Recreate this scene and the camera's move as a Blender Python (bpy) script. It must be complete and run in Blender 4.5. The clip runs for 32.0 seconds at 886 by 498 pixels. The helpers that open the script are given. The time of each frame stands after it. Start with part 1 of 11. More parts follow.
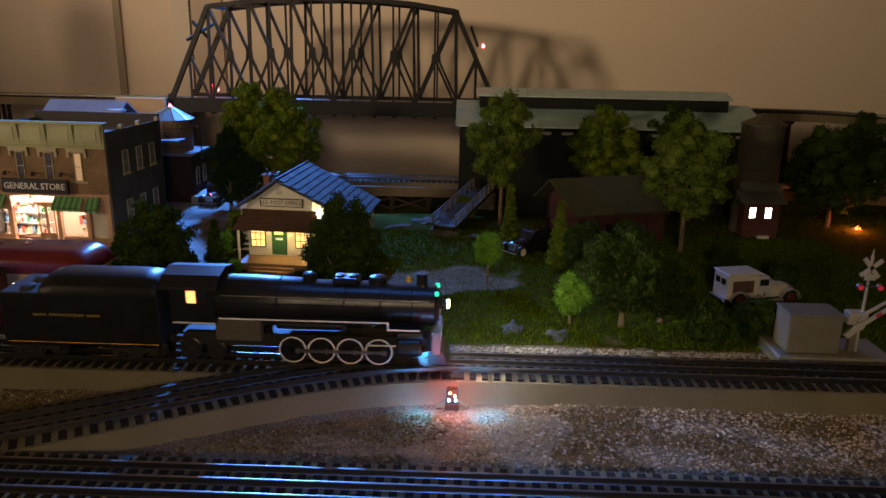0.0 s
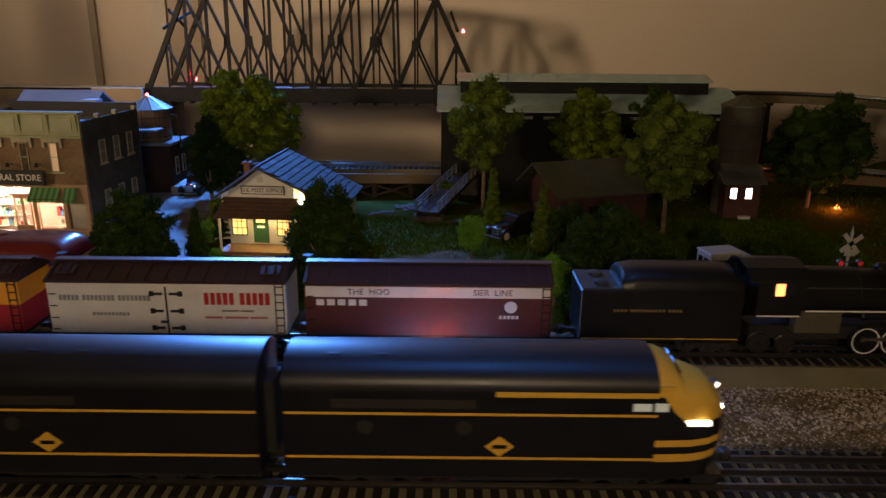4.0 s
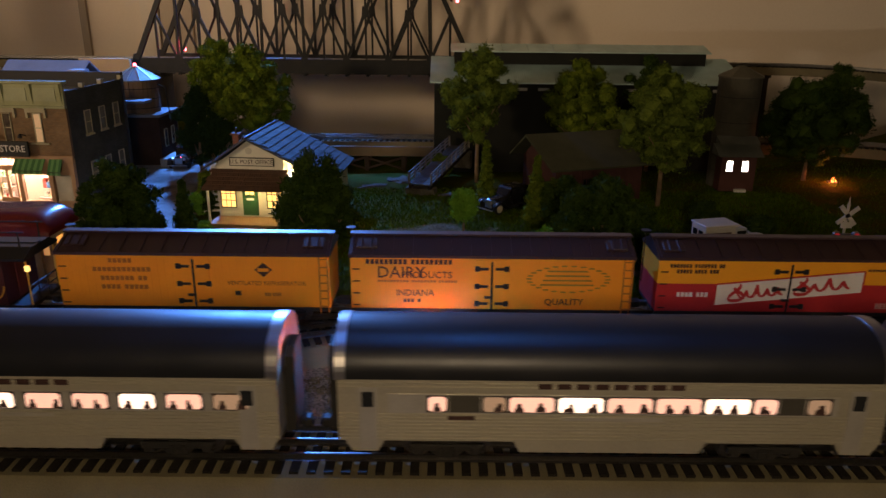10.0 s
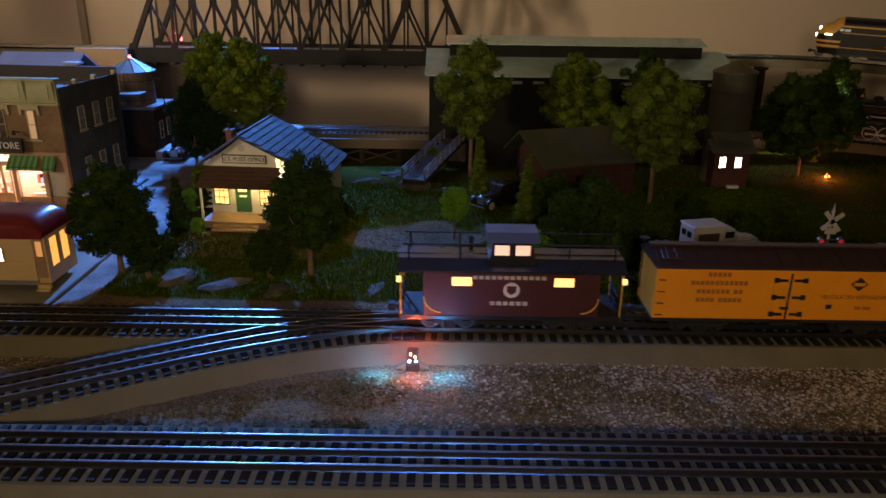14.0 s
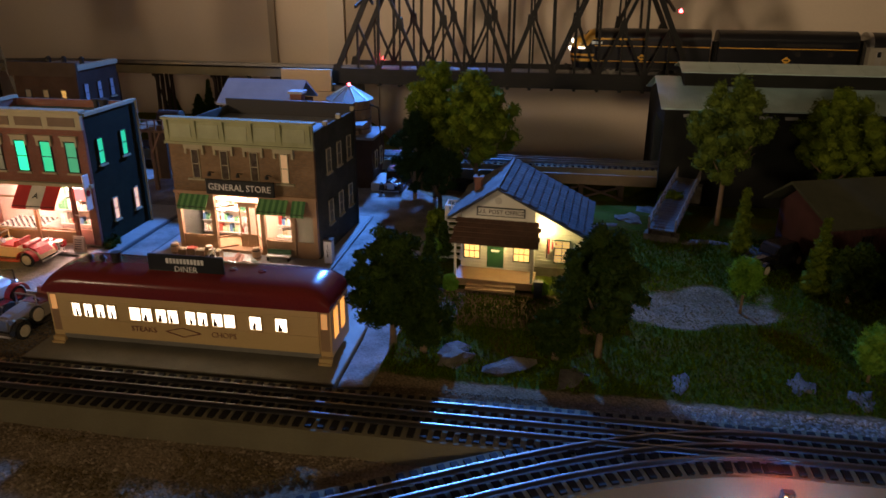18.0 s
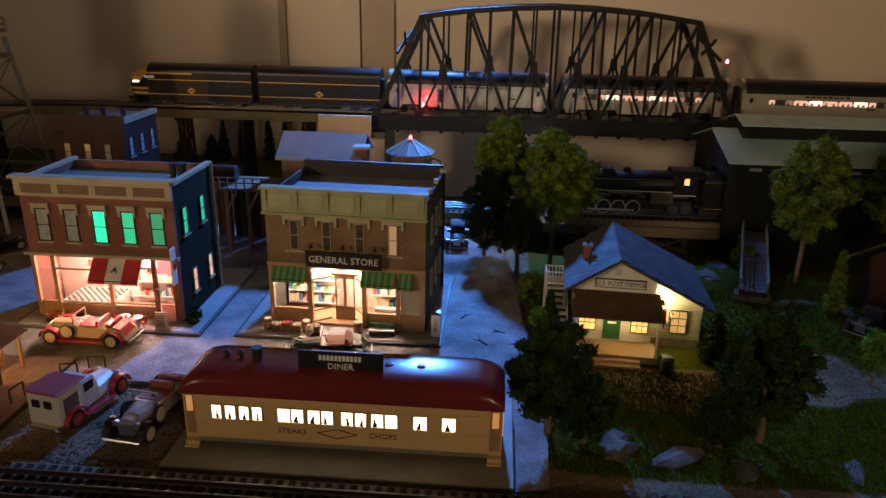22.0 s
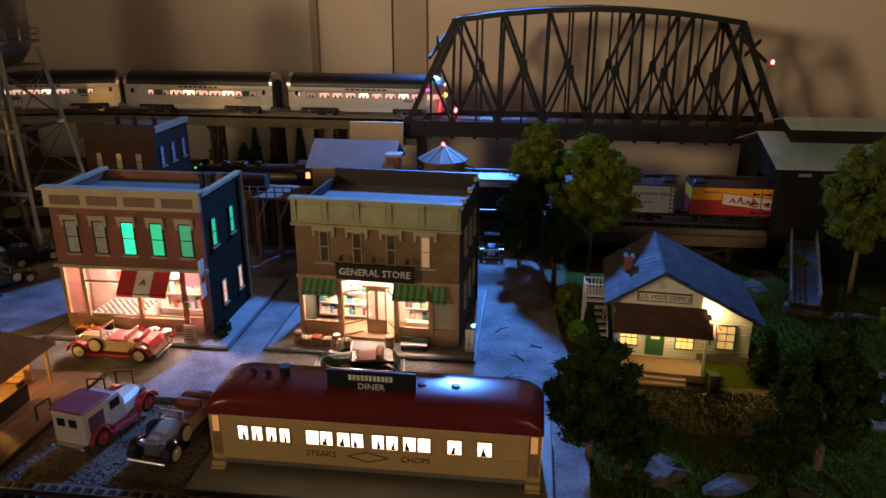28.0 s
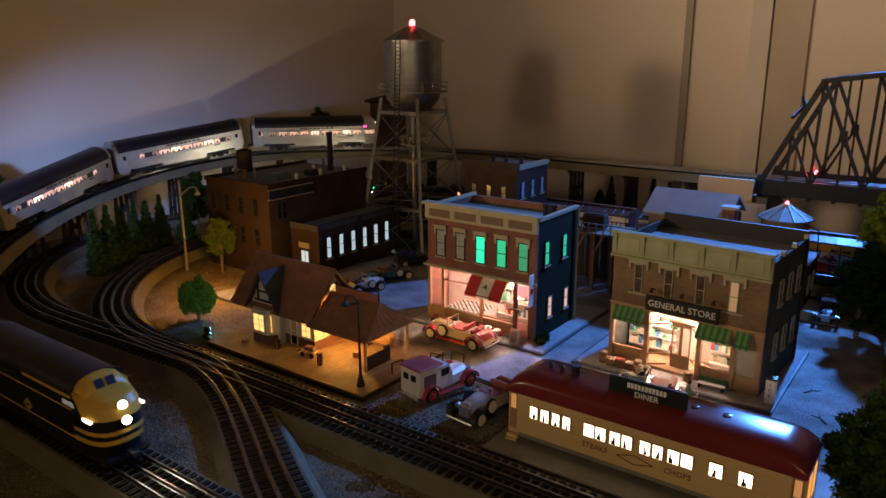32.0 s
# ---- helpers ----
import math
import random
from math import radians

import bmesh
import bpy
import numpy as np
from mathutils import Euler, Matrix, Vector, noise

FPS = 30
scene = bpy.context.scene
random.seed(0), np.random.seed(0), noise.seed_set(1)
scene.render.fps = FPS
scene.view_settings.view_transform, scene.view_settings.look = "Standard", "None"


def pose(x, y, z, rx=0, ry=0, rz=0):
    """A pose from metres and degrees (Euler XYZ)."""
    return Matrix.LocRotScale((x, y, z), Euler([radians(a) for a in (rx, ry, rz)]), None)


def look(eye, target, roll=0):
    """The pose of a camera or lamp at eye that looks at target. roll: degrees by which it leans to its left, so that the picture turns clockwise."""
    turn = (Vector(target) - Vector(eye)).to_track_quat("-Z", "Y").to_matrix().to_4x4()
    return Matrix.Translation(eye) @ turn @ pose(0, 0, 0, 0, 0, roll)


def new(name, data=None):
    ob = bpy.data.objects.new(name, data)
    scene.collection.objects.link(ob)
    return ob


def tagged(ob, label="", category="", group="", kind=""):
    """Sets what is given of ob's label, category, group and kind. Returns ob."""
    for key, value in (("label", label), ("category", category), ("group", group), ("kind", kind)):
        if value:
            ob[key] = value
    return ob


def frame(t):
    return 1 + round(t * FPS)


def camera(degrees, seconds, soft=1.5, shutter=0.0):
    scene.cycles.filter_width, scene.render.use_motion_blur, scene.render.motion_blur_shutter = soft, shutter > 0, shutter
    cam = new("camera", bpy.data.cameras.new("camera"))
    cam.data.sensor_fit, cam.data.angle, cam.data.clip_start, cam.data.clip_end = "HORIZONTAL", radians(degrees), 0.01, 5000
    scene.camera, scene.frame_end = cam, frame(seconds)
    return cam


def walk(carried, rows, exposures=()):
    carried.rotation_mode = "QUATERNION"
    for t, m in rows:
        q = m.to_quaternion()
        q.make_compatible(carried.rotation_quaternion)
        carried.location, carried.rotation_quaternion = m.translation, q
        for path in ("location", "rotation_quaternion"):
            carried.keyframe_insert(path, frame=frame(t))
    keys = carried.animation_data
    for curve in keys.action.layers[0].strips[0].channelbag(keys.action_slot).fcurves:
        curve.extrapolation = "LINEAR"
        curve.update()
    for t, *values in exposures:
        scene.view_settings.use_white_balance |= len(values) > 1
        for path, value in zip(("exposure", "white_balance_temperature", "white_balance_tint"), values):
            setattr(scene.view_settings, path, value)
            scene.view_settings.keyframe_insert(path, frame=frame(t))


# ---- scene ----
cam = camera(62.6, 32.0, shutter=0.35)
PATH = [
    (0, (0.018, 0.033, 0.306), (-0.034, 1.954, -0.25), 1.1),
    (0.5, (0.017, 0.027, 0.302), (-0.029, 1.948, -0.254), 0.9),
    (1, (0.018, 0.027, 0.302), (-0.022, 1.949, -0.248), 0.7),
    (1.5, (0.018, 0.028, 0.305), (-0.015, 1.951, -0.244), 0.4),
    (2, (0.02, 0.03, 0.306), (-0.012, 1.952, -0.247), 0.4),
    (2.5, (0.021, 0.031, 0.303), (-0.004, 1.952, -0.253), 0.4),
    (3, (0.021, 0.033, 0.303), (0.006, 1.951, -0.263), 0.4),
    (3.5, (0.018, 0.033, 0.301), (0.01, 1.949, -0.274), 0.5),
    (5.5, (0.022, 0.038, 0.297), (0.015, 1.947, -0.302), 0.4),
    (6, (0.021, 0.038, 0.297), (0.018, 1.945, -0.307), 0.5),
    (6.5, (0.022, 0.037, 0.297), (0.021, 1.942, -0.314), 0.5),
    (7, (0.023, 0.04, 0.295), (0.024, 1.942, -0.322), 0.5),
    (7.5, (0.025, 0.04, 0.295), (0.027, 1.941, -0.328), 0.5),
    (8, (0.026, 0.04, 0.295), (0.032, 1.938, -0.334), 0.5),
    (8.5, (0.026, 0.038, 0.294), (0.036, 1.936, -0.336), 0.6),
    (9, (0.029, 0.042, 0.294), (0.034, 1.937, -0.344), 0.5),
    (9.5, (0.026, 0.043, 0.293), (0.028, 1.937, -0.349), 0.5),
    (10, (0.024, 0.044, 0.292), (0.028, 1.937, -0.354), 0.6),
    (10.5, (0.027, 0.048, 0.289), (0.036, 1.941, -0.357), 0.7),
    (11, (0.03, 0.05, 0.289), (0.039, 1.943, -0.356), 0.8),
    (11.5, (0.031, 0.05, 0.291), (0.042, 1.942, -0.355), 0.9),
    (12, (0.029, 0.049, 0.291), (0.059, 1.942, -0.354), 1.1),
    (12.5, (0.034, 0.05, 0.294), (0.084, 1.942, -0.355), 1.3),
    (13, (0.034, 0.052, 0.294), (0.087, 1.938, -0.37), 1.3),
    (13.5, (0.039, 0.051, 0.296), (0.069, 1.932, -0.383), 1.0),
    (14, (0.038, 0.045, 0.316), (0.037, 1.92, -0.38), 0.8),
    (14.5, (0.028, 0.033, 0.325), (-0.01, 1.91, -0.363), 0.9),
    (15, (0.007, 0.023, 0.333), (-0.092, 1.897, -0.36), 1.0),
    (15.5, (-0.044, 0.028, 0.338), (-0.182, 1.895, -0.364), 1.0),
    (17.5, (-0.161, 0.121, 0.356), (-0.388, 1.966, -0.381), 0.3),
    (18, (-0.165, 0.143, 0.367), (-0.459, 1.985, -0.353), 0.2),
    (18.5, (-0.179, 0.153, 0.379), (-0.523, 1.998, -0.313), 0.2),
    (19, (-0.211, 0.167, 0.384), (-0.551, 2.019, -0.291), 0.2),
    (19.5, (-0.243, 0.179, 0.39), (-0.527, 2.037, -0.29), 0.2),
    (20, (-0.28, 0.19, 0.394), (-0.5, 2.056, -0.292), 0.4),
    (20.5, (-0.322, 0.182, 0.402), (-0.504, 2.052, -0.283), 0.6),
    (21, (-0.357, 0.169, 0.411), (-0.509, 2.042, -0.272), 0.9),
    (21.5, (-0.374, 0.166, 0.418), (-0.515, 2.042, -0.263), 1.0),
    (22, (-0.384, 0.173, 0.419), (-0.52, 2.049, -0.26), 1.1),
    (22.5, (-0.385, 0.179, 0.42), (-0.524, 2.056, -0.259), 1.0),
    (23, (-0.384, 0.184, 0.419), (-0.524, 2.061, -0.26), 1.1),
    (23.5, (-0.385, 0.186, 0.42), (-0.525, 2.062, -0.26), 1.2),
    (24, (-0.387, 0.189, 0.419), (-0.526, 2.065, -0.26), 1.3),
    (24.5, (-0.39, 0.197, 0.418), (-0.526, 2.072, -0.264), 1.3),
    (25, (-0.394, 0.208, 0.416), (-0.525, 2.084, -0.267), 1.3),
    (25.5, (-0.394, 0.213, 0.419), (-0.528, 2.087, -0.265), 1.2),
    (27.5, (-0.391, 0.212, 0.417), (-0.556, 2.088, -0.257), 0.5),
    (28, (-0.389, 0.206, 0.417), (-0.614, 2.077, -0.253), 0.1),
    (28.5, (-0.375, 0.191, 0.415), (-0.708, 2.048, -0.248), -0.1),
    (29, (-0.33, 0.167, 0.411), (-0.816, 1.993, -0.245), 0.1),
    (29.5, (-0.299, 0.152, 0.407), (-0.938, 1.935, -0.235), 0.2),
    (30, (-0.293, 0.142, 0.411), (-1.073, 1.874, -0.214), 0.3),
    (30.5, (-0.293, 0.132, 0.412), (-1.195, 1.813, -0.19), 0.3),
    (31, (-0.291, 0.116, 0.415), (-1.288, 1.751, -0.161), 0.2),
    (31.5, (-0.297, 0.116, 0.416), (-1.374, 1.711, -0.129), 0.0),
    (32, (-0.295, 0.115, 0.415), (-1.436, 1.674, -0.105), -0.2),
]
walk(cam, [(t, look(eye, target, roll)) for t, eye, target, roll in PATH], exposures=[(0, 0.3), (3, 0.15), (6, 0.35), (10, 0.2), (13, 0.15), (14, 0.3), (15, 0.45), (17.5, 0.2), (19, 0.0), (20, -0.1), (25, 0.0), (32, -0.1)])

# ---- light ----
world = bpy.data.worlds.new("room_dark")
scene.world = world
world.use_nodes = True
world.node_tree.nodes["Background"].inputs[0].default_value = (0.9, 0.75, 0.6, 1)
world.node_tree.nodes["Background"].inputs[1].default_value = 0.009


def lamp(name, kind, place, power, colour, size=0.05, target=None):
    data = bpy.data.lights.new(name, kind)
    data.energy, data.color = power, colour
    if kind == "AREA":
        data.size = size
    else:
        data.shadow_soft_size = size
    ob = new(name, data)
    ob.matrix_world = look(place, target) if target else pose(*place)
    return ob


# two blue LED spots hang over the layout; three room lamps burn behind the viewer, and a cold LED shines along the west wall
blue = lamp("blue_led_spot", "SPOT", (-0.49, 2.02, 0.68), 135.0, (0.08, 0.29, 1.0), 0.025, (-0.50, 1.0, 0.0))
blue.data.spot_size, blue.data.spot_blend = radians(78), 0.9
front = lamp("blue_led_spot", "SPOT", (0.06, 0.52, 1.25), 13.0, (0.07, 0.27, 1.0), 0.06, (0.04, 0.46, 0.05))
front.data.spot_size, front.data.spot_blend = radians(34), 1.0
shaded = lamp("shaded_room_lamp", "SPOT", (-1.86, -0.78, 0.70), 165.0, (1.0, 0.71, 0.45), 0.13, (0.10, 2.14, 1.20))
shaded.data.spot_size, shaded.data.spot_blend = radians(60), 1.0
tall = lamp("standing_room_lamp", "SPOT", (-0.80, -1.1, 0.60), 33.0, (1.0, 0.73, 0.48), 0.12, (-1.10, 2.14, 1.05))
tall.data.spot_size, tall.data.spot_blend = radians(52), 1.0
lamp("amber_room_lamp", "POINT", (0.06, -0.36, 0.42), 9.5, (1.0, 0.74, 0.45), 0.07)
cold = lamp("cold_led_spot", "SPOT", (-1.42, 0.32, 0.26), 30.0, (0.20, 0.37, 1.0), 0.02, (-1.96, 1.08, 0.13))
cold.data.spot_size, cold.data.spot_blend = radians(44), 1.0

# ---- materials ----
MATS = {}


def mat(name, c1, c2=None, rough=0.6, metal=0.0, scale=40.0, bump=0.15, fine=600.0, emit=0.0, each=0.0, coat=0.0, spec=0.5):
    """A painted, cast or natural surface: two colours mixed at two scales, with fine relief."""
    if name in MATS:
        return MATS[name]
    m = bpy.data.materials.new(name)
    m.use_nodes = True
    nt = m.node_tree
    n, ln = nt.nodes, nt.links
    b = n["Principled BSDF"]
    c2 = c2 or tuple(x * 0.72 for x in c1)
    tc = n.new("ShaderNodeTexCoord")
    n1, n2 = n.new("ShaderNodeTexNoise"), n.new("ShaderNodeTexNoise")
    n1.inputs["Scale"].default_value, n2.inputs["Scale"].default_value = scale, fine
    n1.inputs["Detail"].default_value, n2.inputs["Detail"].default_value = 5, 2
    ln.new(tc.outputs["Object"], n1.inputs["Vector"])
    ln.new(tc.outputs["Object"], n2.inputs["Vector"])
    add = n.new("ShaderNodeMath")
    add.operation = "MULTIPLY_ADD"
    ln.new(n2.outputs["Fac"], add.inputs[0])
    add.inputs[1].default_value = 0.5
    ln.new(n1.outputs["Fac"], add.inputs[2])
    ramp = n.new("ShaderNodeMapRange")
    ramp.inputs["From Min"].default_value, ramp.inputs["From Max"].default_value = 0.5, 1.0
    ln.new(add.outputs[0], ramp.inputs["Value"])
    fac = ramp.outputs[0]
    if each:
        oi = n.new("ShaderNodeObjectInfo")
        e = n.new("ShaderNodeMath")
        e.operation = "MULTIPLY_ADD"
        ln.new(oi.outputs["Random"], e.inputs[0])
        e.inputs[1].default_value = each
        ln.new(fac, e.inputs[2])
        fac = e.outputs[0]
    mix = n.new("ShaderNodeMix")
    mix.data_type = "RGBA"
    ln.new(fac, mix.inputs[0])
    mix.inputs[6].default_value, mix.inputs[7].default_value = (*c1, 1), (*c2, 1)
    ln.new(mix.outputs[2], b.inputs["Base Color"])
    rr = n.new("ShaderNodeMapRange")
    rr.inputs["To Min"].default_value, rr.inputs["To Max"].default_value = max(rough - 0.1, 0.04), min(rough + 0.12, 1)
    ln.new(n1.outputs["Fac"], rr.inputs["Value"])
    ln.new(rr.outputs[0], b.inputs["Roughness"])
    b.inputs["Metallic"].default_value = metal
    b.inputs["Coat Weight"].default_value = coat
    b.inputs["Specular IOR Level"].default_value = spec
    if bump:
        bp = n.new("ShaderNodeBump")
        bp.inputs["Strength"].default_value, bp.inputs["Distance"].default_value = bump, 0.002
        ln.new(n2.outputs["Fac"], bp.inputs["Height"])
        ln.new(bp.outputs[0], b.inputs["Normal"])
    if emit:
        b.inputs["Emission Color"].default_value = (*c1, 1)
        b.inputs["Emission Strength"].default_value = emit
    MATS[name] = m
    return m


WALL = mat("wall_paint", (0.74, 0.64, 0.50), (0.68, 0.58, 0.45), 0.85, scale=1.5, fine=180, bump=0.08)
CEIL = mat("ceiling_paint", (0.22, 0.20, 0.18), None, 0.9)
# tone of the out-of-view walls, set dark to hold down bounced light
UNSEEN_WALL = mat("unseen_wall_darkened", (0.16, 0.13, 0.10), None, 0.9, scale=1.5)
CARPET = mat("carpet", (0.16, 0.13, 0.10), None, 0.95, scale=30)
BENCH = mat("bench_wood", (0.25, 0.17, 0.10), None, 0.7, scale=12)
STEEL = mat("rail_steel", (0.26, 0.25, 0.24), (0.15, 0.14, 0.125), 0.33, 1.0, bump=0.03)
TIE = mat("tie_plastic", (0.022, 0.018, 0.014), (0.012, 0.010, 0.008), 0.7, each=0.4, spec=0.15)
BED = mat("roadbed_plastic", (0.185, 0.160, 0.095), (0.14, 0.120, 0.072), 0.85, scale=25, fine=900, bump=0.15, spec=0.15)
BLACK = mat("black_enamel", (0.012, 0.012, 0.014), (0.02, 0.02, 0.022), 0.3, bump=0.03, coat=0.2)
IRON = mat("black_iron", (0.02, 0.02, 0.02), (0.03, 0.026, 0.022), 0.6, 0.2, spec=0.3)
GLOW_WARM = mat("lamp_glow_warm", (1.0, 0.62, 0.40), None, 0.5, emit=4.0, bump=0)
GLOW_WHITE = mat("lamp_glow_white", (1.0, 0.84, 0.64), None, 0.5, emit=3.2, bump=0)
GLOW_YELLOW = mat("lamp_glow_yellow", (1.0, 0.58, 0.17), None, 0.5, emit=1.6, bump=0)
GLOW_RED = mat("lamp_glow_red", (1.0, 0.05, 0.06), None, 0.5, emit=25.0, bump=0)
GLOW_GREEN = mat("lamp_glow_green", (0.02, 0.75, 0.38), None, 0.5, emit=1.4, bump=0)
GLOW_BLUE = mat("lamp_glow_blue", (0.15, 0.55, 1.0), None, 0.5, emit=25.0, bump=0)

# ---- mesh helpers ----


def box(bm, x0, y0, z0, x1, y1, z1, bevel=0.0):
    v = [bm.verts.new((x, y, z)) for x in (x0, x1) for y in (y0, y1) for z in (z0, z1)]
    f = [bm.faces.new([v[i] for i in q]) for q in ((0, 1, 3, 2), (4, 6, 7, 5), (0, 4, 5, 1), (2, 3, 7, 6), (0, 2, 6, 4), (1, 5, 7, 3))]
    if bevel:
        bmesh.ops.bevel(bm, geom=list({e for q in f for e in q.edges}), offset=bevel, segments=1, affect="EDGES", profile=0.5)
    return bm


def prism(bm, pts, a, b, axis="x"):
    """A flat outline pushed from a to b along an axis; the outline is given in the other two axes."""
    def at(p, q):
        return {"x": (q, p[0], p[1]), "y": (p[0], q, p[1]), "z": (p[0], p[1], q)}[axis]
    lo, hi = [bm.verts.new(at(p, a)) for p in pts], [bm.verts.new(at(p, b)) for p in pts]
    n = len(pts)
    bm.faces.new(lo)
    bm.faces.new(hi[::-1])
    for i in range(n):
        bm.faces.new((lo[i], hi[i], hi[(i + 1) % n], lo[(i + 1) % n]))
    return bm


def rod(bm, a, b, r, r2=None, n=8):
    """A round bar from a to b, tapering from r to r2."""
    a, b = Vector(a), Vector(b)
    r2 = r if r2 is None else r2
    d = b - a
    q = d.to_track_quat("Z", "Y")
    lo, hi = [], []
    for i in range(n):
        c, s = math.cos(2 * math.pi * i / n), math.sin(2 * math.pi * i / n)
        lo.append(bm.verts.new(a + q @ Vector((c * r, s * r, 0))))
        hi.append(bm.verts.new(b + q @ Vector((c * r2, s * r2, 0))))
    bm.faces.new(lo[::-1])
    bm.faces.new(hi)
    for i in range(n):
        bm.faces.new((lo[i], lo[(i + 1) % n], hi[(i + 1) % n], hi[i]))
    return bm


def bar(bm, a, b, w, h):
    """A square bar from a to b, w wide and h high."""
    a, b = Vector(a), Vector(b)
    d = (b - a)
    q = d.to_track_quat("X", "Z")
    L = d.length
    v = [bm.verts.new(a + q @ Vector((x, y, z))) for x in (0, L) for y in (-w / 2, w / 2) for z in (-h / 2, h / 2)]
    for f in ((0, 1, 3, 2), (4, 6, 7, 5), (0, 4, 5, 1), (2, 3, 7, 6), (0, 2, 6, 4), (1, 5, 7, 3)):
        bm.faces.new([v[i] for i in f])
    return bm


def lathe(bm, prof, c=(0, 0, 0), n=16, axis="z", hollow=False):
    """A turned shape from (radius, height) pairs, capped at both ends or closed into a ring."""
    rings = []
    for r, h in prof:
        ring = []
        for i in range(n):
            x, y = r * math.cos(2 * math.pi * i / n), r * math.sin(2 * math.pi * i / n)
            p = {"z": (x, y, h), "x": (h, x, y), "y": (x, h, y)}[axis]
            ring.append(bm.verts.new((p[0] + c[0], p[1] + c[1], p[2] + c[2])))
        rings.append(ring)
    for a, b in zip(rings, rings[1:] + rings[:1] if hollow else rings[1:]):
        for i in range(n):
            bm.faces.new((a[i], a[(i + 1) % n], b[(i + 1) % n], b[i]))
    if not hollow:
        bm.faces.new(rings[0][::-1])
        bm.faces.new(rings[-1])
    return bm


def BM():
    return bmesh.new()


def mesh_of(bm, material, name):
    bmesh.ops.recalc_face_normals(bm, faces=bm.faces)
    me = bpy.data.meshes.new(name)
    bm.to_mesh(me)
    bm.free()
    me.materials.append(material)
    return me


def part(name, bm, material, parent=None, label="", smooth=False, at=None):
    me = mesh_of(bm, material, name)
    if smooth:
        for p in me.polygons:
            p.use_smooth = True
        me.set_sharp_from_angle(angle=radians(38))
    ob = new(name, me)
    if parent is not None:
        ob.parent = parent
    if at is not None:
        ob.matrix_basis = at
    if label:
        tagged(ob, label)
    return ob


def thing(name, label, category, m=None, group="", kind=""):
    ob = new(name)
    ob.empty_display_size = 0.02
    if m is not None:
        ob.matrix_basis = m
    return tagged(ob, label, category, group, kind)


def set_piece(name, bm, material, label, category):
    return tagged(part(name, bm, material), label, category, kind="structure")


# ---- room ----
XL, XR, YF, YB, ZF, ZC = -1.985, 2.7, -1.8, 2.14, -0.95, 1.5
bm = box(BM(), XL - 0.12, YB, ZF, XR + 0.12, YB + 0.12, ZC)
set_piece("wall_north", bm, WALL, "tan painted plaster wall behind the layout", "wall")
bm = box(BM(), XL - 0.12, YF, ZF, XL, YB, ZC)
set_piece("wall_west", bm, WALL, "tan painted plaster wall beside the layout", "wall")
# east and south walls stay out of view; their darkness only limits bounce
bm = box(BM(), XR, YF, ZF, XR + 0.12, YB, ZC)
set_piece("wall_east", bm, UNSEEN_WALL, "unseen east wall, darkened to bounce less light", "wall")
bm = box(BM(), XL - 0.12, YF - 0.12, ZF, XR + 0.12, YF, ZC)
set_piece("wall_south", bm, UNSEEN_WALL, "unseen wall behind the viewer, darkened to bounce less light", "wall")
bm = box(BM(), XL - 0.12, YF - 0.12, ZF - 0.1, XR + 0.12, YB + 0.12, ZF)
set_piece("floor", bm, CARPET, "dark brown carpet floor", "floor")
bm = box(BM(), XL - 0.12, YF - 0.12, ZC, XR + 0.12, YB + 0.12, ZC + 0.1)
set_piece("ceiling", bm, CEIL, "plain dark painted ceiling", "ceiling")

# ---- layout table ----
TX0, TX1, TY0, TY1 = -1.98, 1.75, 0.3, 1.97
table = thing("layout_table", "long wooden bench carrying the model railway", "table", pose(0, 0, 0))
part("tabletop", box(BM(), TX0, TY0, -0.16, TX1, TY1, -0.12), BENCH, table)
part("fascia", box(BM(), TX0, TY0 - 0.02, -0.18, TX1, TY0, 0.0), BENCH, table)
for x in (TX0 + 0.1, -0.3, TX1 - 0.1):
    for y in (TY0 + 0.1, TY1 - 0.1):
        part("leg", box(BM(), x - 0.04, y - 0.04, ZF, x + 0.04, y + 0.04, -0.16), BENCH, table)



